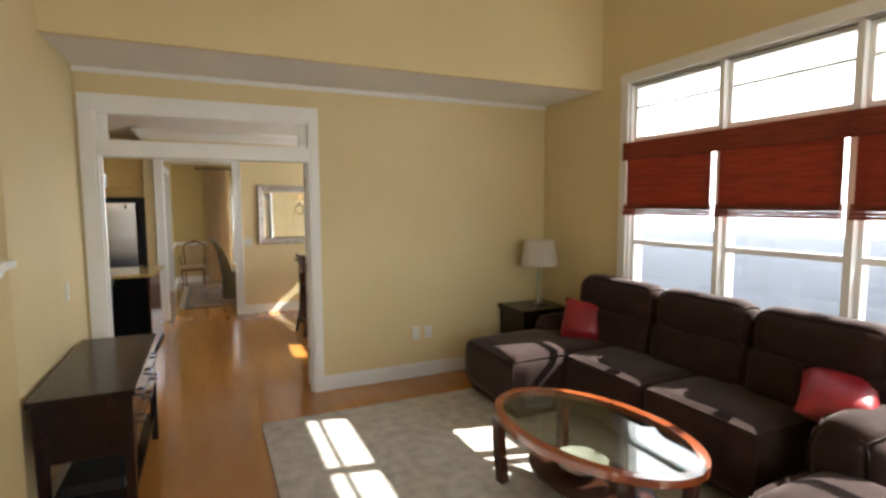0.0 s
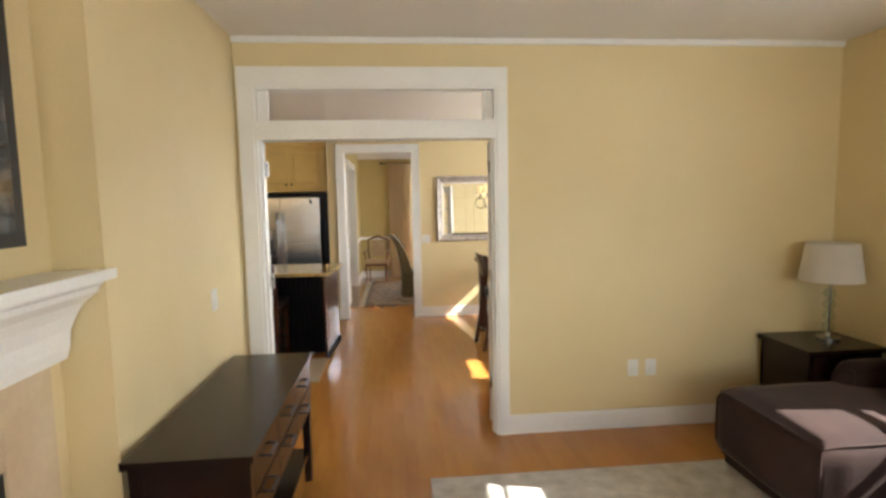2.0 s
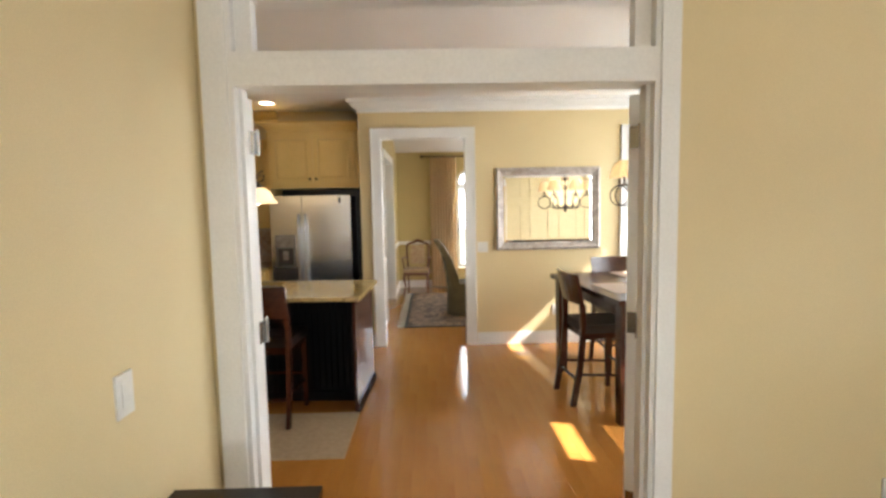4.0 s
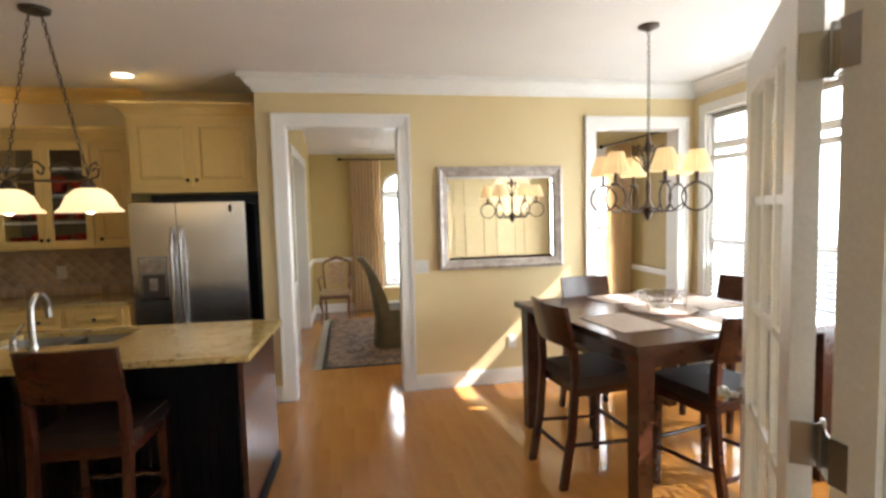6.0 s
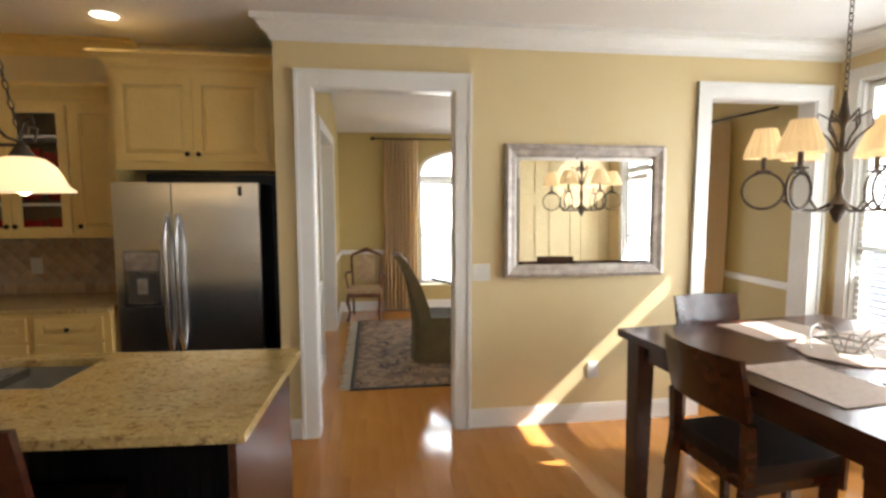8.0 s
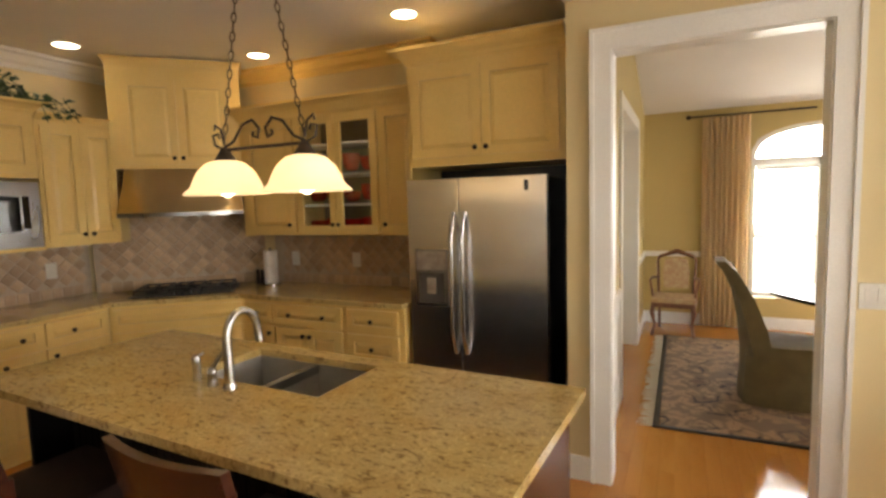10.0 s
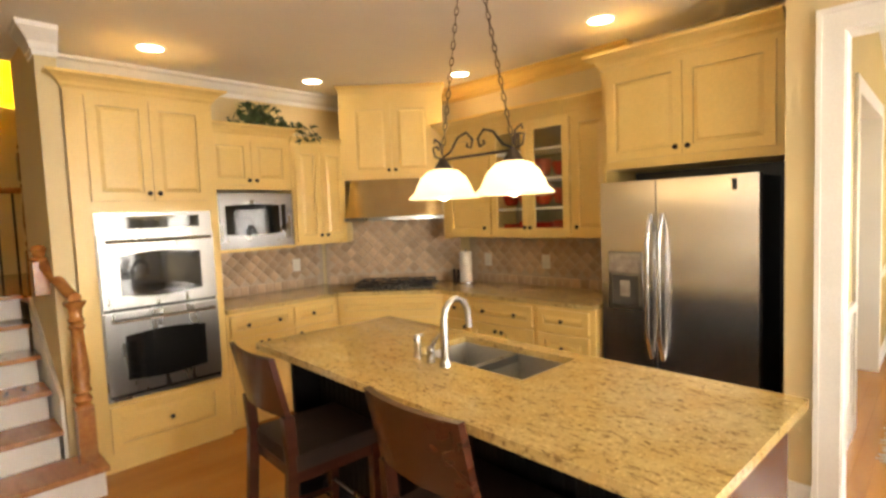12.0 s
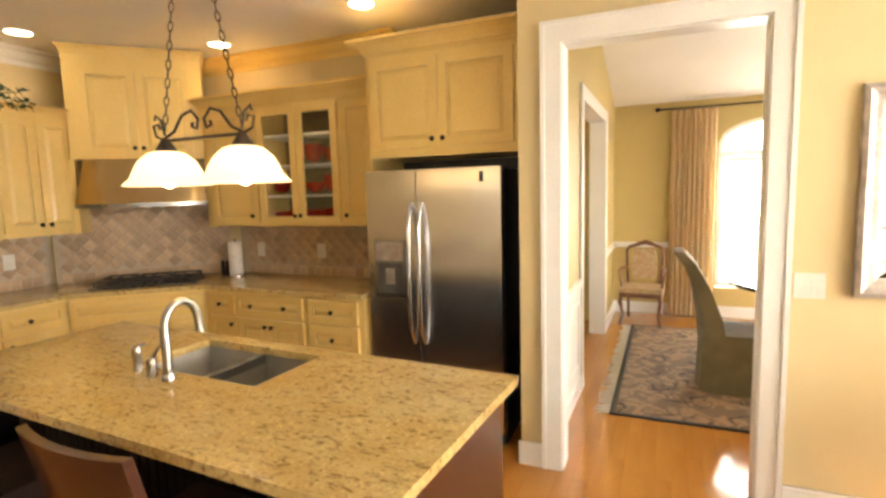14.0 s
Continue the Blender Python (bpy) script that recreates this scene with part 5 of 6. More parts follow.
for x, y, a in ((-0.42, -0.22, 90), (0.0, -0.45, 0), (0.08, 0.45, 0), (0.44, 0.1, 90)):
    m = TM @ pose(x, y, 0.916, 0, 0, a)
    solo("placemat", box(-0.22, 0.22, -0.16, 0.16, 0, 0.004, bevel=0.0015, seg=1), MAT_CREAM, "cream woven placemat on the table", "placemat", m, group="placemats")
bm = bmesh.new()
pts = [(0.22 * math.cos(2 * math.pi * i / 40) * (1 + 0.05 * math.cos(8 * 2 * math.pi * i / 40)), 0.22 * math.sin(2 * math.pi * i / 40) * (1 + 0.05 * math.cos(8 * 2 * math.pi * i / 40))) for i in range(40)]
bm_prism(bm, pts, 0, 0.005)
solo("doily", bm, MAT_CREAM, "round scalloped cream mat under the wire bowl", "placemat", TM @ pose(0.05, 0.04, 0.917))
root = thing("wire_bowl", "silver wire fruit bowl with looped rim", "bowl", TM @ pose(0.05, 0.04, 0.923))
bm = bmesh.new()
for r, z in ((0.05, 0.004), (0.13, 0.05)):
    bm_tube(bm, [(r * math.cos(2 * math.pi * i / 24), r * math.sin(2 * math.pi * i / 24), z) for i in range(24)], 0.004, 6, True)
part("ring", bm, CHROME, root, smooth=True)
for k in range(8):
    bm = bmesh.new()
    a0 = 2 * math.pi * k / 8
    pts = []
    for i in range(15):
        u = i / 14
        r = 0.05 + 0.11 * math.sin(math.pi * u * 0.5)
        a = a0 + (u - 0.5) * 0.9
        pts.append((r * math.cos(a), r * math.sin(a), 0.005 + 0.10 * math.sin(math.pi * u)))
    bm_tube(bm, pts, 0.0035, 6)
    part("wire_loop", bm, CHROME, root, smooth=True)

# ---------------------------------------------------------------- mirror
root = thing("wall_mirror", "rectangular mirror in a silver leaf frame on the yellow wall", "mirror", pose(1.428, MY0 - 0.004, 1.515, -1.2, 0, 0))
hw, hh, fwid = 0.575, 0.452, 0.082
bm = bmesh.new()
prof = [(0, 0), (0.0, -0.035), (0.02, -0.042), (0.045, -0.03), (0.07, -0.026), (fwid, -0.018), (fwid, 0)]
rings = []
for sx, sz in ((-1, -1), (1, -1), (1, 1), (-1, 1)):
    rings.append([bm.verts.new((sx * (hw - a), y, sz * (hh - a))) for a, y in prof])
for i in range(4):
    a, b = rings[i], rings[(i + 1) % 4]
    for k in range(len(prof)):
        kk = (k + 1) % len(prof)
        bm.faces.new((a[k], a[kk], b[kk], b[k]))
part("frame", bm, PEWTER, root)
bm = bmesh.new()
bm_frustum(bm, (-hw + fwid - 0.004, hw - fwid + 0.004, -hh + fwid - 0.004, hh - fwid + 0.004, 0.006), (-hw + fwid + 0.025, hw - fwid - 0.025, -hh + fwid + 0.025, hh - fwid - 0.025, 0.010), pose(0, 0, 0, 90, 0, 0))
part("mirror_glass", bm, MIRROR, root, "bevelled mirror glass")

# ---------------------------------------------------------------- lamps


CHX, CHY = 1.99, 5.58
root = thing("chandelier", "bronze six arm chandelier with pleated ivory shades", "chandelier", pose(CHX, CHY, 0))
bm = bmesh.new()
bm_lathe(bm, [(0.065, CZ - 0.001), (0.065, CZ - 0.012), (0.03, CZ - 0.03), (0.01, CZ - 0.04)], 18)
part("canopy", bm, IRON, root, smooth=True)
bm = bmesh.new()
z, k = CZ - 0.04, 0
while z > 2.06:
    loop = [(0.009 * math.cos(2 * math.pi * i / 10), 0, 0.019 * math.sin(2 * math.pi * i / 10)) for i in range(10)]
    m = pose(0, 0, z - 0.015, 0, 0, 90 * (k % 2))
    bm_tube(bm, [m @ Vector(p) for p in loop], 0.0025, 5, True)
    z, k = z - 0.030, k + 1
part("chain", bm, IRON, root)
bm = bmesh.new()
bm_lathe(bm, [(0.004, 1.49), (0.015, 1.505), (0.02, 1.52), (0.035, 1.55), (0.045, 1.575), (0.02, 1.60), (0.012, 1.63), (0.018, 1.70), (0.010, 1.76), (0.010, 1.90), (0.025, 1.95), (0.015, 2.0), (0.006, 2.06)], 14)
part("stem", bm, IRON, root, smooth=True)
for k in range(6):
    a = 2 * math.pi * k / 6 + 0.3
    mm = pose(0, 0, 0, 0, 0, math.degrees(a))
    bm = bmesh.new()
    arm = [(0.02, 0, 1.58), (0.08, 0, 1.545), (0.15, 0, 1.55)]
    cxa, cza, rad = 0.285, 1.635, 0.085
    loop = [(cxa + rad * math.cos(t), 0, cza + rad * math.sin(t)) for t in [math.pi * 1.15 + 2 * math.pi * i / 22 for i in range(24)]]
    bm_tube(bm, [mm @ Vector(p) for p in arm + loop], 0.006, 7)
    bm_tube(bm, [mm @ Vector(p) for p in [(0.03, 0, 1.93), (0.09, 0, 1.97), (0.10, 0, 1.91), (0.05, 0, 1.86), (0.015, 0, 1.80)]], 0.005, 6)
    part("arm", bm, IRON, root, smooth=True)
    bm = bmesh.new()
    mc = mm @ pose(0.285, 0, 0)
    bm_lathe(bm, [(0.01, 1.715), (0.034, 1.722), (0.034, 1.728), (0.011, 1.732), (0.011, 1.80)], 12, mc)
    part("candle_cup", bm, IRON, root, smooth=True)
    bm = bmesh.new()
    bm_lathe(bm, [(0.088, 1.785), (0.078, 1.83), (0.055, 1.89), (0.045, 1.92)], 36, mc, cap=False, flute=0.025)
    bmesh.ops.solidify(bm, geom=bm.faces[:], thickness=0.0015)
    part("shade", bm, PLEAT, root, "pleated ivory silk shade")
    bm = bmesh.new()
    bm_lathe(bm, [(0.006, 1.80), (0.017, 1.825), (0.012, 1.85), (0.002, 1.875)], 10, mc)
    part("bulb", bm, BULB, root, smooth=True)
lamp("chandelier_light", "POINT", pose(CHX, CHY, 1.83), 0.6, WARM, 0.25)

PX0, PX1, PY, PZ = -1.735, -1.335, 5.72, 1.80
root = thing("island_pendant", "wrought iron two light island pendant with alabaster glass bowls", "pendant light", pose(0, 0, 0))
bm = bmesh.new()
bm_lathe(bm, [(0.075, CZ - 0.001), (0.07, CZ - 0.02), (0.03, CZ - 0.035)], 18, pose(-1.535, PY, 0))
part("canopy", bm, IRON, root, smooth=True)
for x0, x1 in ((-1.565, PX0), (-1.505, PX1)):
    bm = bmesh.new()
    a, b = Vector((x0, PY, CZ - 0.03)), Vector((x1, PY, PZ + 0.03))
    n = int((a - b).length / 0.035)
    d = (b - a).normalized()
    for k in range(n):
        c = a + (b - a) * ((k + 0.5) / n)
        u = d.orthogonal().normalized()
        wv = d.cross(u)
        side = u if k % 2 else wv
        bm_tube(bm, [c + side * 0.008 * math.cos(2 * math.pi * i / 8) + d * 0.021 * math.sin(2 * math.pi * i / 8) for i in range(8)], 0.0028, 5, True)
    part("chain", bm, IRON, root)
bm = bmesh.new()
bm_tube(bm, [(PX0, PY, PZ), (PX1, PY, PZ)], 0.007)
xm = (PX0 + PX1) / 2
for s in (-1, 1):
    e = PX0 if s < 0 else PX1
    pts = [(e, PY, PZ + 0.01), (e - s * 0.05, PY, PZ + 0.03), (e - s * 0.10, PY, PZ + 0.09), (xm + s * 0.05, PY, PZ + 0.105), (xm + s * 0.015, PY, PZ + 0.07), (xm + s * 0.025, PY, PZ + 0.035), (xm + s * 0.05, PY, PZ + 0.045), (xm + s * 0.045, PY, PZ + 0.06)]
    bm_tube(bm, pts, 0.006)
    pts = [(e, PY, PZ + 0.0), (e + s * 0.05, PY, PZ + 0.02), (e + s * 0.06, PY, PZ + 0.06), (e + s * 0.03, PY, PZ + 0.065), (e + s * 0.025, PY, PZ + 0.045)]
    bm_tube(bm, pts, 0.005)
    pts = [(e, PY, PZ + 0.02), (e + s * 0.015, PY, PZ + 0.08), (e + s * 0.045, PY, PZ + 0.10), (e + s * 0.05, PY, PZ + 0.08)]
    bm_tube(bm, pts, 0.005)
part("scroll_bar", bm, IRON, root, smooth=True)
for x in (PX0, PX1):
    bm = bmesh.new()
    bm_lathe(bm, [(0.012, PZ + 0.01), (0.03, PZ - 0.02), (0.045, PZ - 0.045), (0.05, PZ - 0.055)], 16, pose(x, PY, 0))
    part("socket_cap", bm, IRON, root, smooth=True)
    bm = bmesh.new()
    bm_lathe(bm, [(0.035, 1.755), (0.07, 1.745), (0.103, 1.715), (0.122, 1.68), (0.134, 1.65), (0.158, 1.628), (0.163, 1.622)], 32, pose(x, PY, 0), cap=False)
    bmesh.ops.solidify(bm, geom=bm.faces[:], thickness=0.004)
    part("glass_shade", bm, ALABASTER, root, "frosted amber alabaster glass bowl", smooth=True)
    bm = bmesh.new()
    bm_lathe(bm, [(0.012, 1.74), (0.028, 1.70), (0.034, 1.655), (0.026, 1.625), (0.004, 1.612)], 14, pose(x, PY, 0))
    part("bulb", bm, BULB, root, smooth=True)
    lamp("pendant_light", "POINT", pose(x, PY, 1.672), 1.85, WARM, 0.02)

# the last one, at (-2.6, 4.3), is an unseen light added as fill
for x, y in ((-3.84, 5.17), (-3.95, 6.45), (-3.03, 7.30), (-1.635, 7.08), (-2.6, 4.3)):
    root = thing("can_light", "round recessed ceiling light with a white trim ring, lit; one of five added as fill", "recessed light", pose(x, y, CZ), "can lights")
    bm = bmesh.new()
    bm_lathe(bm, [(0.098, 0.0), (0.098, -0.004), (0.080, -0.008), (0.076, 0.0)], 28)
    part("trim_ring", bm, TRIM, root, smooth=True)
    bm = bmesh.new()
    bm_lathe(bm, [(0.074, -0.001), (0.074, -0.003)], 28)
    part("lens", bm, CANGLOW, root)
    sp = lamp("can_beam", "SPOT", pose(x, y, CZ - 0.03), (2.0 if y < 4.5 else 0.5 if x < -3.5 else 1.3), (1.0, 0.80, 0.54), 0.06)
    sp.data.spot_size, sp.data.spot_blend = radians(125), 0.7

bm = bmesh.new()
bm_lathe(bm, [(0.05, 0), (0.055, 0.01), (0.045, 0.08), (0.03, 0.12), (0.008, 0.13)], 18)
solo("speaker", bm, PLATE, "small white speaker on top of the wall cabinet", "speaker", pose(-3.20, 7.45, 2.24), True)
solo("floor_mat", box(-1.9, -0.45, 4.43, 5.15, 0, 0.008, bevel=0.003, seg=1), TAN, "tan woven mat on the oak floor by the island", "mat")

# ---------------------------------------------------------------- stairs
STEP, RUN, SX = 0.18, 0.29, -3.50
NST = 6
for k in range(NST):
    x1 = SX - RUN * k
    ye = 4.68 if k < 1 else 4.52
    root = thing("stair_step", "white riser with a honey oak tread", "stair step", pose(0, 0, 0), "stairs")
    part("riser", box(-7.4, x1 - 0.03, 3.75, ye - 0.02, STEP * k, STEP * (k + 1) - 0.03), TRIM, root)
    part("tread", box(x1 - RUN - 0.02 if k < NST - 1 else -7.4, x1, 3.73, ye, STEP * (k + 1) - 0.03, STEP * (k + 1), bevel=0.008), OAKX, root)
bm = bmesh.new()
skirt = [(-3.84, 0.0), (-3.84, 0.54), (-4.72, 1.08), (-4.72, 0.0)]
bm_prism(bm, skirt, -4.543, -4.522, pose(0, 0, 0, 90, 0, 0))
structure("trim_stair_skirt", bm, TRIM, "white sloping stair skirt board")
root = thing("newel_post", "turned honey oak newel post at the foot of the stairs", "newel post", pose(-3.68, 4.61, STEP))
bm = bmesh.new()
bm_box(bm, -0.045, 0.045, -0.045, 0.045, 0, 0.32)
rounded(bm, 0.006, 1)
bm_lathe(bm, [(0.052, 0.32), (0.036, 0.34), (0.050, 0.37), (0.034, 0.40), (0.050, 0.42), (0.038, 0.45), (0.046, 0.54), (0.034, 0.72), (0.030, 0.78), (0.044, 0.80), (0.032, 0.82), (0.044, 0.84), (0.032, 0.86), (0.036, 0.91), (0.055, 0.935), (0.058, 0.95), (0.02, 0.955)], 20)
part("post", bm, OAKX, root, smooth=True)
root = thing("stair_rail", "honey oak handrail sweeping from the newel to the wall end", "handrail", pose(0, 0, 0))
bm = bmesh.new()
bm_tube(bm, [(-3.66, 4.61, 1.15), (-3.74, 4.60, 1.17), (-3.85, 4.56, 1.26), (-3.98, 4.515, 1.36)], 0.034, 12)
part("rail", bm, OAKX, root, smooth=True)
bm = bmesh.new()
bm_lathe(bm, [(0.036, 0), (0.05, 0.02), (0.03, 0.035), (0.036, 0.06), (0.046, 0.075), (0.03, 0.10), (0.004, 0.108)], 18, pose(-3.98, 4.505, 1.36))
bm_box(bm, -4.02, -3.94, 4.47, 4.543, 1.16, 1.36)
part("end_cap", bm, OAKX, root, "turned oak end cap on the wall", smooth=True)

# landing: post, rail and thin balusters
root = thing("landing_rail", "dark oak landing post with thin metal balusters", "railing", pose(-5.50, 4.67, NST * STEP))
bm = bmesh.new()
bm_box(bm, -0.05, 0.05, -0.05, 0.05, 0, 0.30)
bm_lathe(bm, [(0.05, 0.30), (0.035, 0.33), (0.05, 0.36), (0.034, 0.40), (0.05, 0.52), (0.034, 0.80), (0.046, 0.84), (0.03, 0.88)], 16)
bm_box(bm, -0.048, 0.048, -0.048, 0.048, 0.88, 1.08)
bm_lathe(bm, [(0.036, 1.08), (0.055, 1.095), (0.026, 1.115), (0.045, 1.15), (0.03, 1.19), (0.004, 1.20)], 16)
part("post", bm, OAKX, root, smooth=True)
bm = bmesh.new()
bm_tube(bm, [(0, -0.04, 0.80), (0, -0.62, 0.80)], 0.026, 10)
part("rail", bm, OAKX, root, smooth=True)
for k in range(5):
    bm = bmesh.new()
    bm_tube(bm, [(0, -0.10 - 0.11 * k, 0), (0, -0.10 - 0.11 * k, 0.79)], 0.009, 8)
    part("baluster", bm, BRONZE, root)
root = thing("hanging_lamp", "yellow drum shade lamp hanging above the landing", "pendant lamp", pose(-5.9, 4.78, 2.64))
lamp("landing_bulb", "POINT", pose(-5.9, 4.78, 2.80), 2.2, WARM, 0.05)
bm = bmesh.new()
bm_lathe(bm, [(0.20, 0), (0.21, 0.34), (0.19, 0.36)], 28, cap=False)
bmesh.ops.solidify(bm, geom=bm.faces[:], thickness=0.003)
part("shade", bm, YELLOWSHADE, root, "lit yellow cloth shade", smooth=True)
bm = bmesh.new()
bm_tube(bm, [(0, 0, 0.1), (0, 0, 2.362)], 0.006, 6)
part("cord", bm, BRONZE, root)

# plant on the cabinets
root = thing("ivy_plant", "trailing dark green ivy on top of the wall cabinet", "plant", pose(-4.16, 6.02, 2.292))
rng = random.Random(5)
bm = bmesh.new()
bm_lathe(bm, [(0.07, 0), (0.085, 0.05), (0.09, 0.07)], 14)
part("pot", bm, BRONZE, root, smooth=True)
bm = bmesh.new()
stems = []
for k in range(26):
    a = rng.uniform(-math.pi, math.pi)
    ln = rng.uniform(0.08, 0.24)
    ex, ey = 0.10 * math.cos(a) + 0.05, ln * math.sin(a) * 1.25
    pts = [Vector((0, 0, 0.06)), Vector((ex * 0.5, ey * 0.4, 0.06 + rng.uniform(0.05, 0.16))), Vector((ex + 0.03, ey * 0.8, rng.uniform(0.03, 0.12))), Vector((ex + 0.05, ey, rng.uniform(-0.02, 0.05)))]
    if k > 20:
        pts += [Vector((0.24, 0.18 + 0.04 * (k - 20), 0.02)), Vector((0.27, 0.19 + 0.05 * (k - 20), -0.10 + rng.uniform(-0.03, 0.03)))]
    bm_tube(bm, pts, 0.003, 5)
    stems.append(pts)
part("stem", bm, LEAF, root)
bm = bmesh.new()
for pts in stems:
    for a, b in zip(pts, pts[1:]):
        for _ in range(4):
            c = a.lerp(b, rng.random()) + Vector((rng.uniform(-.03, .03), rng.uniform(-.03, .03), rng.uniform(0, .03)))
            s = rng.uniform(0.018, 0.034)
            m = Matrix.Translation(c) @ Euler((rng.uniform(-1, 1), rng.uniform(-1, 1), rng.uniform(0, 6.3))).to_matrix().to_4x4()
            vs = [bm.verts.new(m @ Vector((x * s, y * s, z * s))) for x, y, z in ((-1, 0, 0), (-0.3, -0.75, 0.1), (1.1, 0, -0.15), (-0.3, 0.75, 0.1), (0, 0, 0.2))]
            for f in ((0, 1, 4), (1, 2, 4), (2, 3, 4), (3, 0, 4)):
                bm.faces.new([vs[i] for i in f])
part("leaves", bm, LEAF, root)

# ---------------------------------------------------------------- living room things
root = thing("fireplace", "white mantel with a beige marble surround and dark firebox", "fireplace", pose(LX - 0.17, -0.11, 0))
for slab in ((0, 0.03, 1.40, 1.62, 0, 1.12), (0, 0.03, 0.05, 0.27, 0, 1.12), (0, 0.03, 0.272, 1.398, 0.88, 1.12)):
    part("marble_slab", box(*slab, bevel=0.003), MARBLE, root)
part("firebox", boxes([(0.002, 0.02, 0.27, 1.40, 0.02, 0.88)]), BLACK, root, "black firebox front")
bm = bmesh.new()
prof = [(0.0, 1.12), (0.04, 1.12), (0.05, 1.16), (0.055, 1.22), (0.075, 1.27), (0.10, 1.31), (0.145, 1.345), (0.15, 1.365), (0.16, 1.37), (0.17, 1.385), (0.19, 1.385), (0.19, 1.42), (0, 1.42)]
for side in ((-0.02, 1.68),):
    lo = [bm.verts.new((x, side[0], z)) for x, z in prof]
    hi = [bm.verts.new((x, side[1] + min(0.09, x * 0.4), z)) for x, z in prof]
    bm.faces.new(lo)
    bm.faces.new(list(reversed(hi)))
    for i in range(len(prof)):
        j = (i + 1) % len(prof)
        bm.faces.new((lo[i], lo[j], hi[j], hi[i]))
part("mantel", bm, TRIM, root)
root = thing("television", "flat black television mounted above the mantel", "television", pose(LX - 0.17, -0.11, 0))
part("bezel", box(0.004, 0.075, 0.10, 1.50, 1.52, 2.42, bevel=0.006), BLACK, root)
part("screen", box(0.075, 0.078, 0.14, 1.46, 1.56, 2.38), BLACKGLASS, root, "glossy dark screen")

root = thing("console_table", "espresso console table with six drawers and a lower shelf", "console table", pose(-0.04, -0.12, 0))
C0, C1, CY0, CY1, CZT = -0.60, -0.185, 1.66, 2.89, 0.76
part("tabletop", box(C0 - 0.02, C1 + 0.01, CY0 - 0.01, CY1 + 0.01, CZT - 0.028, CZT, bevel=0.005), ESPRESSO, root)
part("case", boxes([(C0, C1 - 0.022, CY0 + 0.02, CY1 - 0.02, 0.43, CZT - 0.028)]), ESPRESSO, root)
for za, zb in ((0.44, 0.575), (0.585, 0.722)):
    for k in range(3):
        a = CY0 + 0.055 + k * (CY1 - CY0 - 0.11) / 3
        b = a + (CY1 - CY0 - 0.11) / 3 - 0.010
        d = part("drawer", box(C1 - 0.022, C1 - 0.004, a, b, za, zb, bevel=0.003), ESPRESSO, root)
        yc, zc = (a + b) / 2, (za + zb) / 2 + 0.015
        bm = bmesh.new()
        bm_tube(bm, [(C1 - 0.004, yc - 0.055, zc), (C1 + 0.02, yc - 0.05, zc - 0.003), (C1 + 0.02, yc + 0.05, zc - 0.003), (C1 - 0.004, yc + 0.055, zc)], 0.006)
        part("pull", bm, BRONZE, d, "dark bronze bar pull")
for x in (C0 + 0.025, C1 - 0.03):
    for y in (CY0 + 0.03, CY1 - 0.03):
        bm = bmesh.new()
        bm_frustum(bm, (x - 0.02, x + 0.02, y - 0.02, y + 0.02, 0), (x - 0.026, x + 0.026, y - 0.026, y + 0.026, CZT - 0.028))
        part("leg", bm, ESPRESSO, root)
part("shelf", box(C0 + 0.02, C1 - 0.02, CY0 + 0.03, CY1 - 0.03, 0.17, 0.195, bevel=0.003), ESPRESSO, root)
root = thing("media_player", "flat black media player on the console shelf", "media player", pose(-0.44, 1.88, 0.195))
part("case", box(-0.14, 0.14, -0.21, 0.21, 0.004, 0.06, bevel=0.004), BLACK, root)
part("front_panel", box(0.14, 0.143, -0.19, 0.19, 0.012, 0.05), PEWTER, root)

# living rug
solo("area_rug", box(0.46, 2.95, -1.4, 2.64, 0.0, 0.014, bevel=0.004, seg=1), RUG_L, "grey beige floral rug on the oak floor", "rug")


def cushion(x0, x1, y0, y1, z0, z1, r=0.06, puff=0.0):
    bm = bmesh.new()
    bm_box(bm, x0, x1, y0, y1, z0, z1)
    bmesh.ops.subdivide_edges(bm, edges=bm.edges[:], cuts=11, use_grid_fill=True)
    c = Vector(((x0 + x1) / 2, (y0 + y1) / 2, (z0 + z1) / 2))
    h = Vector(((x1 - x0) / 2, (y1 - y0) / 2, (z1 - z0) / 2))
    rr = min(r, *(0.9 * k for k in h))
    for v in bm.verts:
        u = [(v.co[i] - c[i]) / h[i] for i in range(3)]
        u = [math.copysign(1 - max(0.0, 1 - abs(k)) ** 1.7, k) for k in u]
        q = Vector(u[i] * h[i] for i in range(3))
        inner = Vector(max(-h[i] + rr, min(h[i] - rr, q[i])) for i in range(3))
        out = (q - inner).normalized()
        bulge = 1.0
        for i in range(3):
            if abs(u[i]) < 0.999:
                bulge *= 1 - u[i] ** 4
        crease = 0.004 * math.sin(9 * q.x + 5 * q.y) * math.sin(7 * q.y - 6 * q.z + 1.3)
        v.co = c + inner + out * (rr + puff * bulge + crease)
    return bm


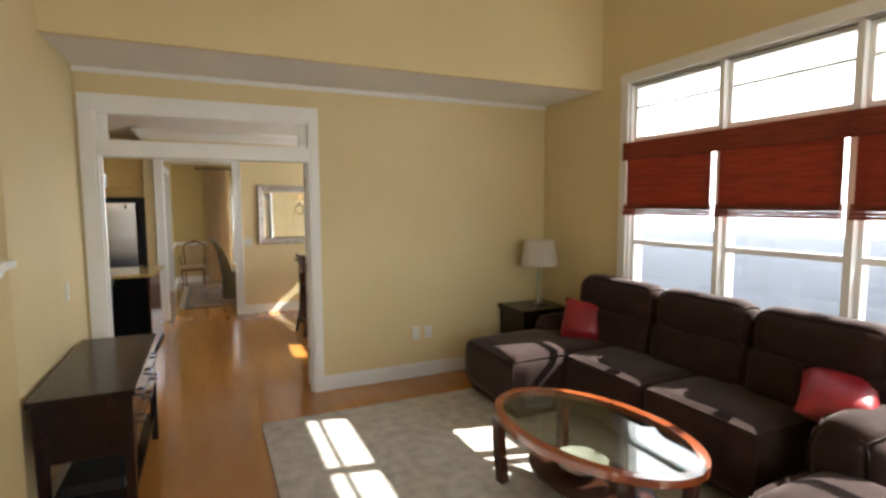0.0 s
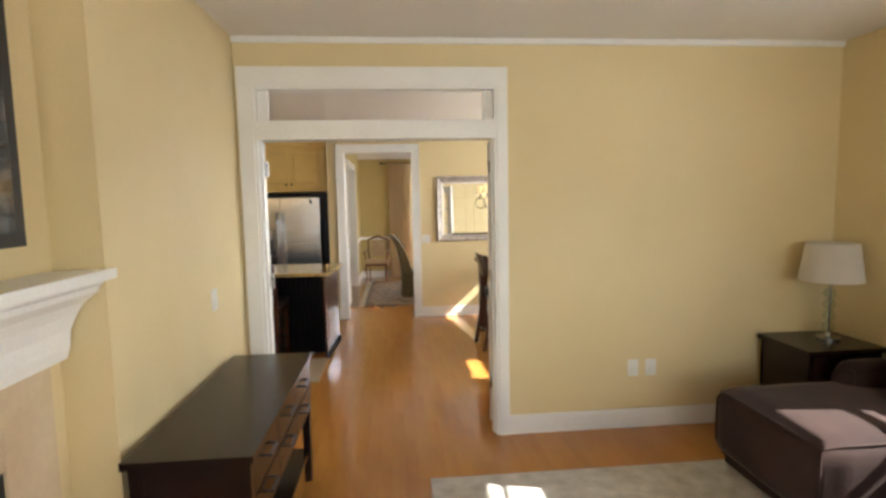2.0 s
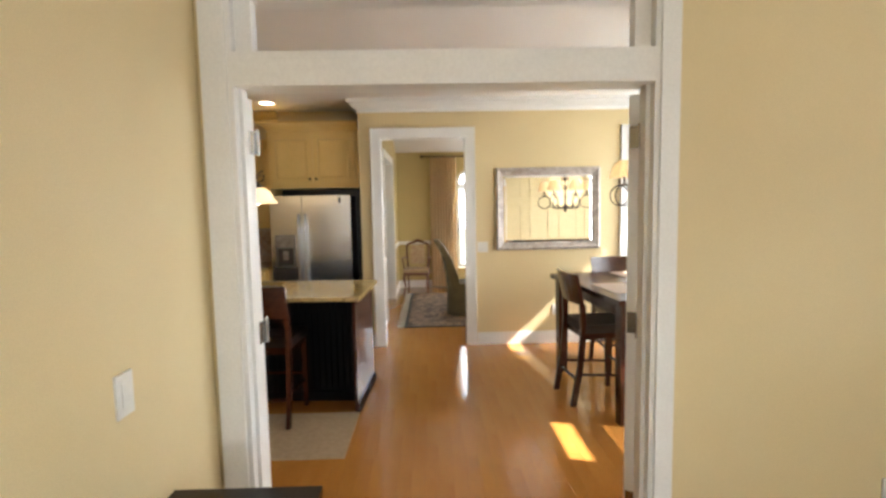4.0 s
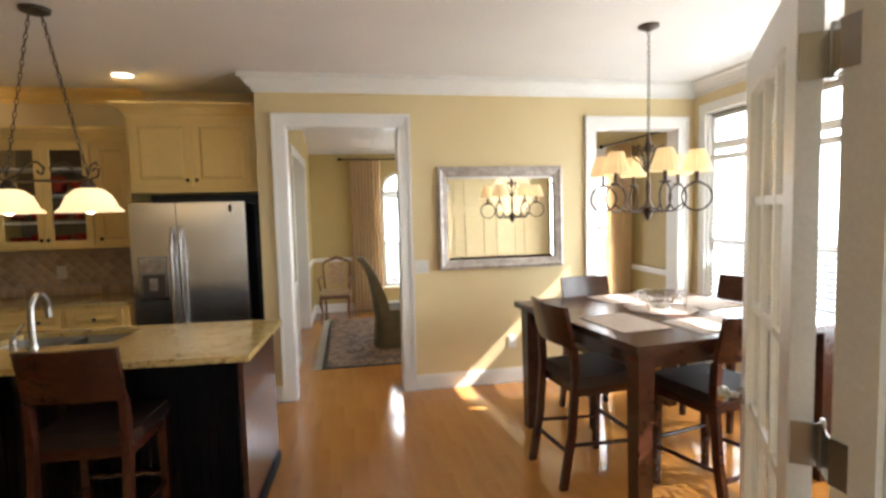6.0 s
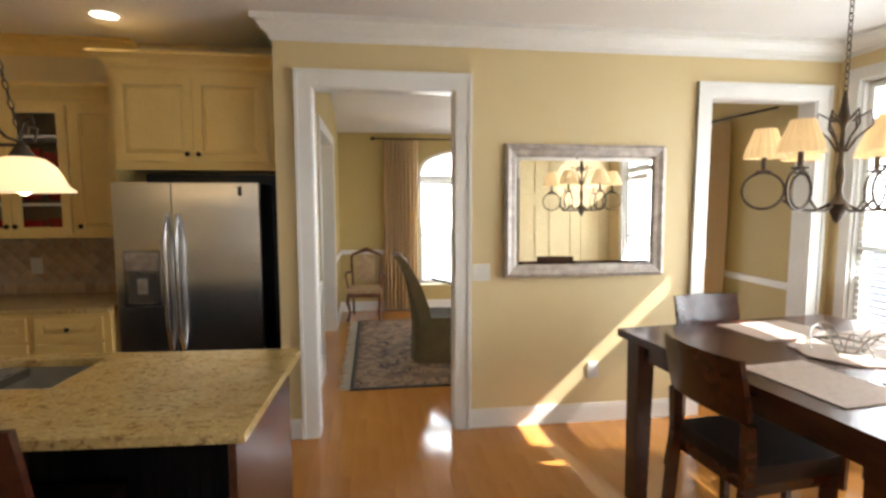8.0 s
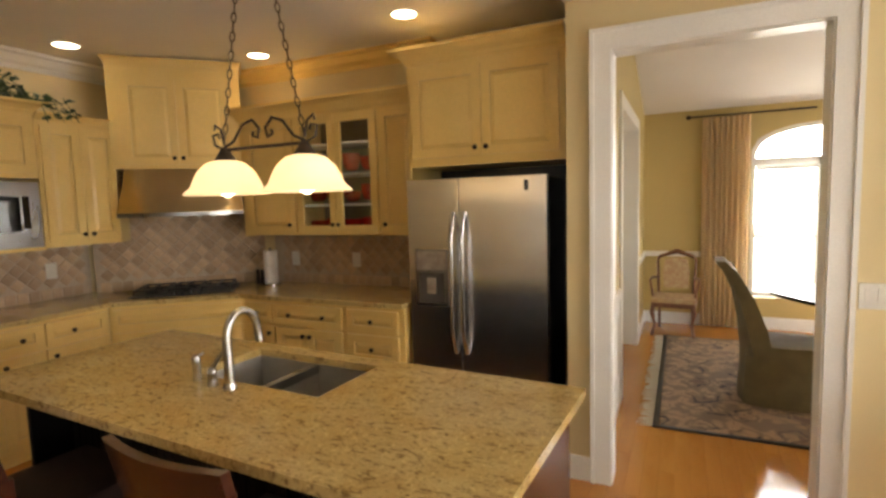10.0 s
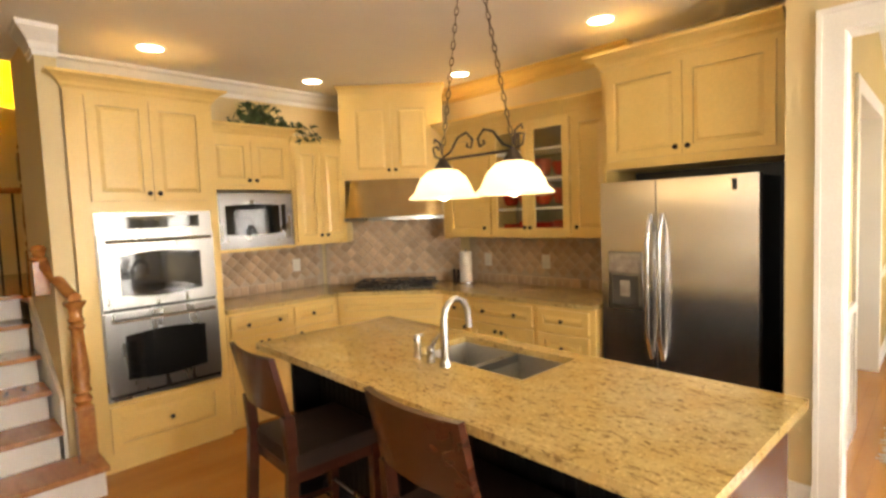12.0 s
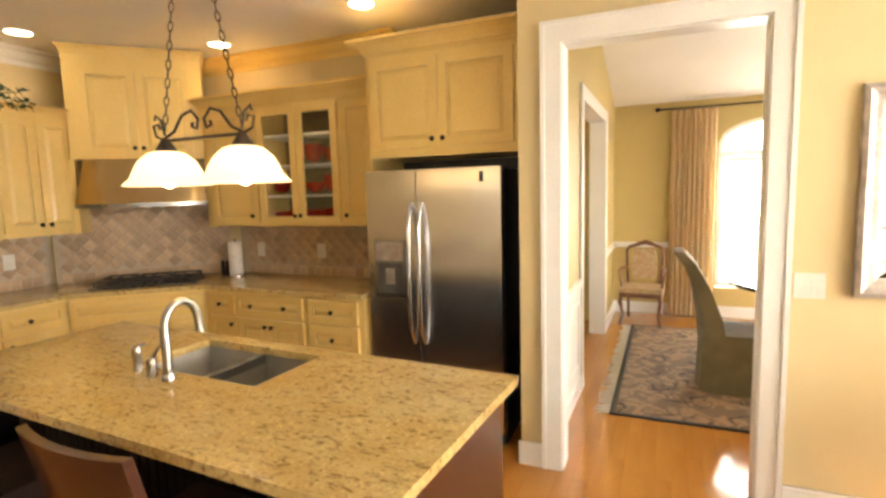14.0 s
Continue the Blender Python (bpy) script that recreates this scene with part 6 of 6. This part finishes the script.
root = thing("sectional_sofa", "chocolate brown microsuede sectional sofa with a chaise", "sofa", pose(-0.125, -0.11, 0))
part("base", boxes([(2.88, 3.50, -0.30, 2.70, 0.03, 0.26), (2.36, 3.0, 1.98, 2.70, 0.03, 0.26)], 0.03), SUEDE, root)
part("chaise_cushion", cushion(2.29, 3.34, 1.93, 2.72, 0.10, 0.50, 0.08, 0.02), SUEDE, root, smooth=True)
for a, b in ((1.14, 1.92), (0.36, 1.13)):
    part("seat_cushion", cushion(2.75, 3.34, a, b, 0.10, 0.51, 0.06, 0.012), SUEDE, root, smooth=True)
for a, b in ((1.60, 2.46), (0.84, 1.59), (0.08, 0.83)):
    m = pose(3.39, (a + b) / 2, 0.44, 0, 7, 0)
    hb = (b - a) / 2
    d = part("back_cushion", cushion(-0.15, 0.09, -hb, hb, 0.0, 0.34, 0.09, 0.02), SUEDE, root, smooth=True, m=m)
    part("head_cushion", cushion(-0.145, 0.10, -hb + 0.004, hb - 0.004, 0.27, 0.585, 0.115, 0.012), SUEDE, d, smooth=True)
part("back_frame", boxes([(3.42, 3.52, 0.1, 2.44, 0.03, 0.86)], 0.03), SUEDE, root)
part("arm", cushion(2.86, 3.50, -0.08, 0.22, 0.06, 0.64, 0.14, 0.03), SUEDE, root, smooth=True)
part("arm", cushion(3.02, 3.42, 2.54, 2.73, 0.06, 0.62, 0.12, 0.02), SUEDE, root, smooth=True)
solo("ottoman", cushion(2.18, 2.86, -0.73, 0.05, 0.015, 0.42, 0.12, 0.03), SUEDE, "dark brown microsuede ottoman beside the sofa", "ottoman", smooth=True)


def pillow(m, label):
    bm = bmesh.new()
    n = 10
    grid = {}
    for s in (-1, 1):
        for i in range(n + 1):
            for j in range(n + 1):
                u, v = 2 * i / n - 1, 2 * j / n - 1
                edge = i in (0, n) or j in (0, n)
                if edge and s > 0:
                    continue
                t = 0.0 if edge else 0.095 * ((1 - u ** 4) * (1 - v ** 4)) ** 0.6
                k = 1.0 - 0.09 * (u * u + v * v - u * u * v * v * 1.6)
                grid[s, i, j] = bm.verts.new((0.185 * u * k, s * t, 0.185 * v * k))
    g = lambda s, i, j: grid[(-1 if i in (0, n) or j in (0, n) else s, i, j)]
    for s in (-1, 1):
        for i in range(n):
            for j in range(n):
                bm.faces.new((g(s, i, j), g(s, i + 1, j), g(s, i + 1, j + 1), g(s, i, j + 1)))
    return solo("throw_pillow", bm, RED, label, "pillow", m, True, "red pillows")


pillow(pose(3.085, 2.14, 0.655, -26, 8, -40), "crimson satin throw pillow propped on the sofa")
pillow(pose(3.08, 0.13, 0.655, -66, 6, -62), "crimson satin throw pillow against the sofa arm")

root = thing("end_table", "square espresso end table with an open front", "end table", pose(3.10, 2.92, 0))
part("tabletop", box(-0.27, 0.27, -0.23, 0.23, 0.62, 0.65, bevel=0.005), ESPRESSO, root)
part("body", boxes([(-0.25, -0.23, -0.21, 0.21, 0.06, 0.62), (0.23, 0.25, -0.21, 0.21, 0.06, 0.62), (-0.25, 0.25, 0.19, 0.21, 0.06, 0.62), (-0.25, 0.25, -0.21, 0.21, 0.06, 0.09), (-0.23, 0.23, -0.21, 0.19, 0.42, 0.44)]), ESPRESSO, root)
part("drawer", box(-0.225, 0.225, -0.222, -0.20, 0.45, 0.61, bevel=0.003), ESPRESSO, root)
for sx in (-1, 1):
    for sy in (-1, 1):
        part("foot", box(sx * 0.22 - 0.025, sx * 0.22 + 0.025, sy * 0.19 - 0.02, sy * 0.19 + 0.02, 0, 0.06), ESPRESSO, root)
root = thing("table_lamp", "glass column table lamp with a white drum shade", "table lamp", pose(3.18, 2.94, 0.65))
bm = bmesh.new()
bm_lathe(bm, [(0.07, 0), (0.07, 0.015), (0.03, 0.025), (0.018, 0.05)], 18)
part("foot", bm, CHROME, root, smooth=True)
for k in range(4):
    bm = bmesh.new()
    z = 0.05 + 0.075 * k
    bm_lathe(bm, [(0.014, z), (0.035, z + 0.02), (0.038, z + 0.04), (0.03, z + 0.06), (0.014, z + 0.075)], 16)
    part("glass_ball", bm, TGLASS, root, "clear glass ball", smooth=True)
bm = bmesh.new()
bm_tube(bm, [(0, 0, 0.04), (0, 0, 0.60)], 0.007)
part("rod", bm, CHROME, root)
bm = bmesh.new()
bm_lathe(bm, [(0.185, 0.40), (0.15, 0.65)], 32, cap=False)
bmesh.ops.solidify(bm, geom=bm.faces[:], thickness=0.002)
part("shade", bm, LINEN, root, "white linen drum shade", smooth=True)

# coffee table
CM = pose(2.01, 0.79, 0.014, 0, 0, 9)
root = thing("coffee_table", "oval cherry coffee table with an inset glass top", "coffee table", CM)


def oval(a, b, n=56):
    return [(b * math.cos(2 * math.pi * i / n), a * math.sin(2 * math.pi * i / n)) for i in range(n)]


def oval_ring(bm, a0, b0, a1, b1, z0, z1):
    o, i = oval(a0, b0), oval(a1, b1)
    v = [[bm.verts.new((x, y, z)) for x, y in ring] for ring in (o, i) for z in (z0, z1)]
    n = len(o)
    for k in range(n):
        j = (k + 1) % n
        bm.faces.new((v[0][k], v[0][j], v[1][j], v[1][k]))
        bm.faces.new((v[2][j], v[2][k], v[3][k], v[3][j]))
        bm.faces.new((v[1][k], v[1][j], v[3][j], v[3][k]))
        bm.faces.new((v[2][k], v[2][j], v[0][j], v[0][k]))


bm = bmesh.new()
oval_ring(bm, 0.645, 0.41, 0.59, 0.355, 0.405, 0.445)
rounded(bm, 0.006, 2, 50)
part("rim", bm, RIM, root, smooth=True)
bm = bmesh.new()
bm_prism(bm, oval(0.592, 0.357), 0.436, 0.443)
part("glass_top", bm, TGLASS, root, "clear inset glass")
bm = bmesh.new()
bm_prism(bm, oval(0.40, 0.24), 0.13, 0.15)
part("lower_shelf", bm, CHERRY, root)
for sx in (-1, 1):
    for sy in (-1, 1):
        bm = bmesh.new()
        pr = [(0.27, 0.45, 0.405), (0.266, 0.443, 0.20), (0.255, 0.425, 0.0)]
        for (xa, ya, za), (xb, yb, zb) in zip(pr, pr[1:]):
            bm_frustum(bm, (sx * xa - 0.028, sx * xa + 0.028, sy * ya - 0.028, sy * ya + 0.028, za), (sx * xb - 0.028, sx * xb + 0.028, sy * yb - 0.028, sy * yb + 0.028, zb))
        part("leg", bm, CHERRY, root)
bm = bmesh.new()
bm_lathe(bm, [(0.05, 0), (0.07, 0.01), (0.13, 0.05), (0.15, 0.08), (0.14, 0.08), (0.06, 0.02)], 20)
solo("shelf_bowl", bm, MAT_CREAM, "pale cream bowl on the coffee table shelf", "bowl", CM @ pose(0, 0.05, 0.15), True)

# ---------------------------------------------------------------- dining room things
root = thing("dining_rug", "dark floral oriental rug with a pale fringe", "rug", pose(0, 0, 0))
part("field", box(-0.20, 2.9, 7.86, 10.28, 0.0, 0.012), RUG_D, root)
part("border", boxes([(-0.24, 2.94, 7.83, 7.86, 0, 0.013), (-0.24, 2.94, 10.28, 10.31, 0, 0.013), (-0.24, -0.20, 7.86, 10.28, 0, 0.013), (2.90, 2.94, 7.86, 10.28, 0, 0.013)]), BLACK, root)
rng = random.Random(9)
bm = bmesh.new()
y = 7.84
while y < 10.3:
    ln, dy = rng.uniform(0.06, 0.11), rng.uniform(-0.02, 0.02)
    vs = [bm.verts.new(p) for p in ((-0.24, y, 0.004), (-0.24, y + 0.012, 0.004), (-0.24 - ln, y + dy + 0.010, 0.003), (-0.24 - ln, y + dy, 0.003), (-0.24, y + 0.006, 0.012), (-0.24 - ln, y + dy + 0.005, 0.007))]
    for f in ((0, 4, 5, 3), (4, 1, 2, 5), (0, 3, 2, 1)):
        bm.faces.new([vs[i] for i in f])
    y += 0.017
part("fringe", bm, FRINGE, root)


def curtain(m, label, w, h):
    root = thing("curtain", label, "curtain", m, "curtains")
    bm = bmesh.new()
    n = 60
    rows = []
    for j, z in enumerate((0.02, 0.6, 1.4, h - 0.12, h)):
        k = 0.8 if j < 4 else 0.5
        rows.append([bm.verts.new((w * i / n, 0.045 * k * math.sin(i * 0.95 + 0.35 * math.sin(i * 0.23)) + 0.006 * math.sin(z * 3 + i), z)) for i in range(n + 1)])
    for a, b in zip(rows, rows[1:]):
        for i in range(n):
            bm.faces.new((a[i], a[i + 1], b[i + 1], b[i]))
    bmesh.ops.solidify(bm, geom=bm.faces[:], thickness=0.003)
    part("drape", bm, CURTAIN, root, smooth=True)
    bm = bmesh.new()
    bm_tube(bm, [(-0.12, 0, h + 0.02), (w + 0.6, 0, h + 0.02)], 0.011)
    bm_lathe(bm, [(0.012, 0), (0.028, 0.02), (0.022, 0.045), (0.004, 0.06)], 12, pose(-0.12, 0, h + 0.02, 0, -90, 0))
    part("rod", bm, BRONZE, root, smooth=True)
    return root


curtain(pose(0.13, DY - 0.09, 0), "gold pleated floor length curtain beside the arched window", 0.48, 2.42)
curtain(pose(DRX - 0.09, 8.80, 0, 0, 0, -90), "gold pleated floor length curtain by the side window", 0.56, 2.36)

root = thing("dining_armchair", "carved wood armchair with a beige tapestry seat and back", "chair", pose(-0.14, 10.50, 0, 0, 0, 176) @ Matrix.Scale(0.89, 4))
bm = bmesh.new()
bm_box(bm, -0.25, 0.25, -0.22, 0.24, 0.42, 0.48)
rounded(bm, 0.025, 3)
part("seat", bm, TAPESTRY, root, "beige tapestry seat", smooth=True)
part("seat_rail", boxes([(-0.25, 0.25, -0.22, 0.23, 0.36, 0.42)], 0.008), WALNUT, root)
for s in (-1, 1):
    bm = bmesh.new()
    bm_tube(bm, [(s * 0.22, 0.2, 0.40), (s * 0.24, 0.23, 0.30), (s * 0.21, 0.20, 0.14), (s * 0.24, 0.24, 0.0)], [0.028, 0.03, 0.016, 0.02])
    part("front_leg", bm, WALNUT, root, smooth=True)
    bm = bmesh.new()
    bm_tube(bm, [(s * 0.20, -0.26, 0.0), (s * 0.20, -0.20, 0.42), (s * 0.22, -0.23, 0.70), (s * 0.23, -0.27, 0.90), (s * 0.20, -0.28, 0.96)], 0.018)
    part("back_post", bm, WALNUT, root, smooth=True)
    bm = bmesh.new()
    bm_tube(bm, [(s * 0.21, -0.22, 0.68), (s * 0.27, -0.05, 0.70), (s * 0.28, 0.10, 0.68), (s * 0.25, 0.12, 0.55), (s * 0.24, 0.10, 0.42)], 0.016)
    part("armrest", bm, WALNUT, root, smooth=True)
bm = bmesh.new()
bm_tube(bm, [(-0.20, -0.28, 0.95), (-0.10, -0.285, 0.985), (0, -0.29, 1.02), (0.10, -0.285, 0.985), (0.20, -0.28, 0.95)], [0.02, 0.024, 0.034, 0.024, 0.02])
part("crest_rail", bm, WALNUT, root, "carved crest rail", smooth=True)
bm = bmesh.new()
bm_prism(bm, [(-0.14, 0.55), (0.14, 0.55), (0.16, 0.75), (0.13, 0.92), (0, 0.95), (-0.13, 0.92), (-0.16, 0.75)], -0.02, 0.02, Matrix.Translation((0, -0.24, 0)) @ pose(0, 0, 0, 90 - 5, 0, 0) @ pose(0, 0, 0.02))
part("backrest", bm, TAPESTRY, root, "beige tapestry back panel")

root = thing("slipcovered_chair", "olive slipcovered dining chair with a high curved back", "chair", pose(0.62, 8.66, 0, 0, 0, -90))
bm = bmesh.new()
n = 28
rings = []
for z, k in ((0.02, 1.06), (0.25, 1.02), (0.46, 1.0)):
    ring = []
    for i in range(n):
        a = 2 * math.pi * i / n
        cx, cy = math.cos(a), math.sin(a)
        e = max(abs(cx), abs(cy))
        wv = 1 + 0.02 * math.sin(i * 2.4) * (1 - z)
        ring.append(bm.verts.new((0.25 * k * wv * cx / e ** 0.7, 0.27 * k * wv * cy / e ** 0.7, z)))
    rings.append(ring)
for a, b in zip(rings, rings[1:]):
    for i in range(n):
        bm.faces.new((a[i], a[(i + 1) % n], b[(i + 1) % n], b[i]))
bm.faces.new(rings[-1])
bm.faces.new(list(reversed(rings[0])))
part("skirt", bm, OLIVE, root, smooth=True)
bm = bmesh.new()
rows = []
for y, z, hw2, th in ((-0.22, 0.40, 0.26, 0.06), (-0.24, 0.60, 0.26, 0.06), (-0.29, 0.82, 0.25, 0.05), (-0.37, 1.0, 0.22, 0.045), (-0.43, 1.08, 0.17, 0.035)):
    row = []
    for i in range(9):
        u = 2 * i / 8 - 1
        row.append((hw2 * u, y + 0.10 * u * u * (1.1 - z), z - 0.02 * u * u))
    rows.append([bm.verts.new((x, yy + th, zz)) for x, yy, zz in row] + [bm.verts.new((x, yy - th, zz)) for x, yy, zz in reversed(row)])
for a, b in zip(rows, rows[1:]):
    for i in range(18):
        bm.faces.new((a[i], a[(i + 1) % 18], b[(i + 1) % 18], b[i]))
bm.faces.new(rows[-1])
bm.faces.new(list(reversed(rows[0])))
part("backrest", bm, OLIVE, root, smooth=True)

root = thing("dining_table", "dark wood dining table with a scalloped oval top", "dining table", pose(1.46, 9.12, 0.013))
bm = bmesh.new()
n = 64
bm_prism(bm, [(0.85 * math.cos(2 * math.pi * i / n) * (1 + 0.02 * math.cos(8 * 2 * math.pi * i / n)), 0.62 * math.sin(2 * math.pi * i / n) * (1 + 0.02 * math.cos(8 * 2 * math.pi * i / n))) for i in range(n)], 0.71, 0.74)
rounded(bm, 0.008, 2, 50)
part("tabletop", bm, ESPRESSO, root, smooth=True)
bm = bmesh.new()
bm_lathe(bm, [(0.10, 0.10), (0.12, 0.14), (0.06, 0.22), (0.09, 0.40), (0.06, 0.60), (0.14, 0.70), (0.3, 0.712)], 20)
part("pedestal", bm, ESPRESSO, root, smooth=True)
for k in range(4):
    a = math.pi / 4 + k * math.pi / 2
    bm = bmesh.new()
    bm_tube(bm, [(0.05 * math.cos(a), 0.05 * math.sin(a), 0.18), (0.2 * math.cos(a), 0.2 * math.sin(a), 0.15), (0.38 * math.cos(a), 0.38 * math.sin(a), 0.03)], [0.045, 0.04, 0.028])
    part("foot", bm, ESPRESSO, root, smooth=True)

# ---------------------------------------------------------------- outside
# added glowing walls: overexposed daylight behind the panes is put into emission
BACKDROP_GLOW = glow("white_backdrop_glow", (0.97, 0.985, 1.0), 1.5)
structure("backdrop_east", box(34, 34.2, -45, 60, -0.42, 24), BACKDROP_GLOW, "plain glowing backdrop added east for the blown-out daylight")
structure("backdrop_north", box(-30, 34, 40, 40.2, -0.42, 20), BACKDROP_GLOW, "plain glowing backdrop added north for the blown-out daylight")
# added sheet; its grey is set for the brightness seen through the lower panes
structure("pavement", box(3.7, 33.5, -30, 32, -0.42, -0.40), PANE_GREY, "grey ground sheet added for the pale tone in the lower panes")

# ---------------------------------------------------------------- tiles and boards
root = thing("backsplash", "diagonal tumbled travertine tile backsplash", "backsplash", pose(0, 0, 0), kind="structure")
part("grout_bed", boxes([(KX + 0.001, KX + 0.006, 5.525, 6.75, CT, 1.36), (-3.3, -1.70, KY - 0.006, KY - 0.001, CT, 1.36)]), TGROUT, root)
DT = DIAG @ pose(0, 0.31, 0)
part("grout_bed", box(-0.25, dw + 0.25, 0, 0.006, CT, 1.56, m=DT), TGROUT, root)
ts = 0.072
bmt = bmesh.new()
bm_frustum(bmt, (-ts / 2, ts / 2, -ts / 2, ts / 2, 0), (-ts / 2 + 0.006, ts / 2 - 0.006, -ts / 2 + 0.006, ts / 2 - 0.006, 0.007), pose(0, 0, 0, 90, 0, 0))
TME = mesh("tile", bmt, TILE)
rng = random.Random(2)


def tile_field(m, width, z0, z1):
    """Square tiles set on their corners, over one straight course. Local x along the wall, front towards -y."""
    p = ts + 0.005
    n = int(width / p)
    for i in range(n):
        ob = new("tile", TME)
        ob.parent = root
        ob.matrix_local = m @ pose(p * (i + 0.5), 0, z0 + p / 2)
    dgn = p * math.sqrt(2)
    zz = z0 + p + dgn / 2
    row = 0
    while zz < z1:
        for i in range(int(width / dgn) + 1):
            x = dgn * (i + (0.5 if row % 2 == 0 else 0.0))
            if dgn * 0.3 < x < width - dgn * 0.3:
                ob = new("tile", TME)
                ob.parent = root
                ob.matrix_local = m @ pose(x, rng.uniform(-0.001, 0.001), zz, 0, 45, 0)
        zz += dgn / 2
        row += 1


tile_field(pose(KX + 0.006, 5.53, 0, 0, 0, 90), 1.18, CT, 1.30)
tile_field(DT @ pose(-0.22, 0, 0), dw + 0.44, CT, 1.50)
tile_field(pose(-3.22, KY - 0.006, 0), 1.48, CT, 1.30)

# oak boards: the stretch by the walk as single boards, the rest joined
floor = bpy.data.objects["floor"]
PW, PL = 0.082, 1.25
bmp = bmesh.new()
bm_frustum(bmp, (-PW / 2 + 0.0001, PW / 2 - 0.0001, 0, PL - 0.001, -0.012), (-PW / 2 + 0.0003, PW / 2 - 0.0003, 0.0003, PL - 0.0012, 0.0))
PME = mesh("plank", bmp, OAK)
verts, faces = [], []
count = 0
i = 0
x = -7.6
while x < 3.6:
    y = -5.0 - (i * 0.47) % PL
    while y < 11.0:
        if -0.45 < x < 1.25 and 2.2 < y < 7.2 and count < 290:
            ob = new("plank", PME)
            ob.parent = floor
            ob.matrix_local = pose(x, y, 0)
            count += 1
        else:
            b = len(verts)
            for xx, yy, z in ((-PW / 2 + 0.0001, 0, -0.012), (PW / 2 - 0.0001, 0, -0.012), (PW / 2 - 0.0001, PL - 0.001, -0.012), (-PW / 2 + 0.0001, PL - 0.001, -0.012),
                              (-PW / 2 + 0.0003, 0.0003, 0), (PW / 2 - 0.0003, 0.0003, 0), (PW / 2 - 0.0003, PL - 0.0012, 0), (-PW / 2 + 0.0003, PL - 0.0012, 0)):
                verts.append((x + xx, y + yy, z))
            faces += [tuple(b + k for k in f) for f in ((4, 5, 6, 7), (0, 1, 5, 4), (1, 2, 6, 5), (2, 3, 7, 6), (3, 0, 4, 7))]
        y += PL
    x += PW
    i += 1
me = bpy.data.meshes.new("floor_boards")
me.from_pydata(verts, [], faces)
me.materials.append(OAK)
ob = new("floor_boards", me)
ob.parent = floor
tagged(ob, "honey oak strip boards", kind="stuff")
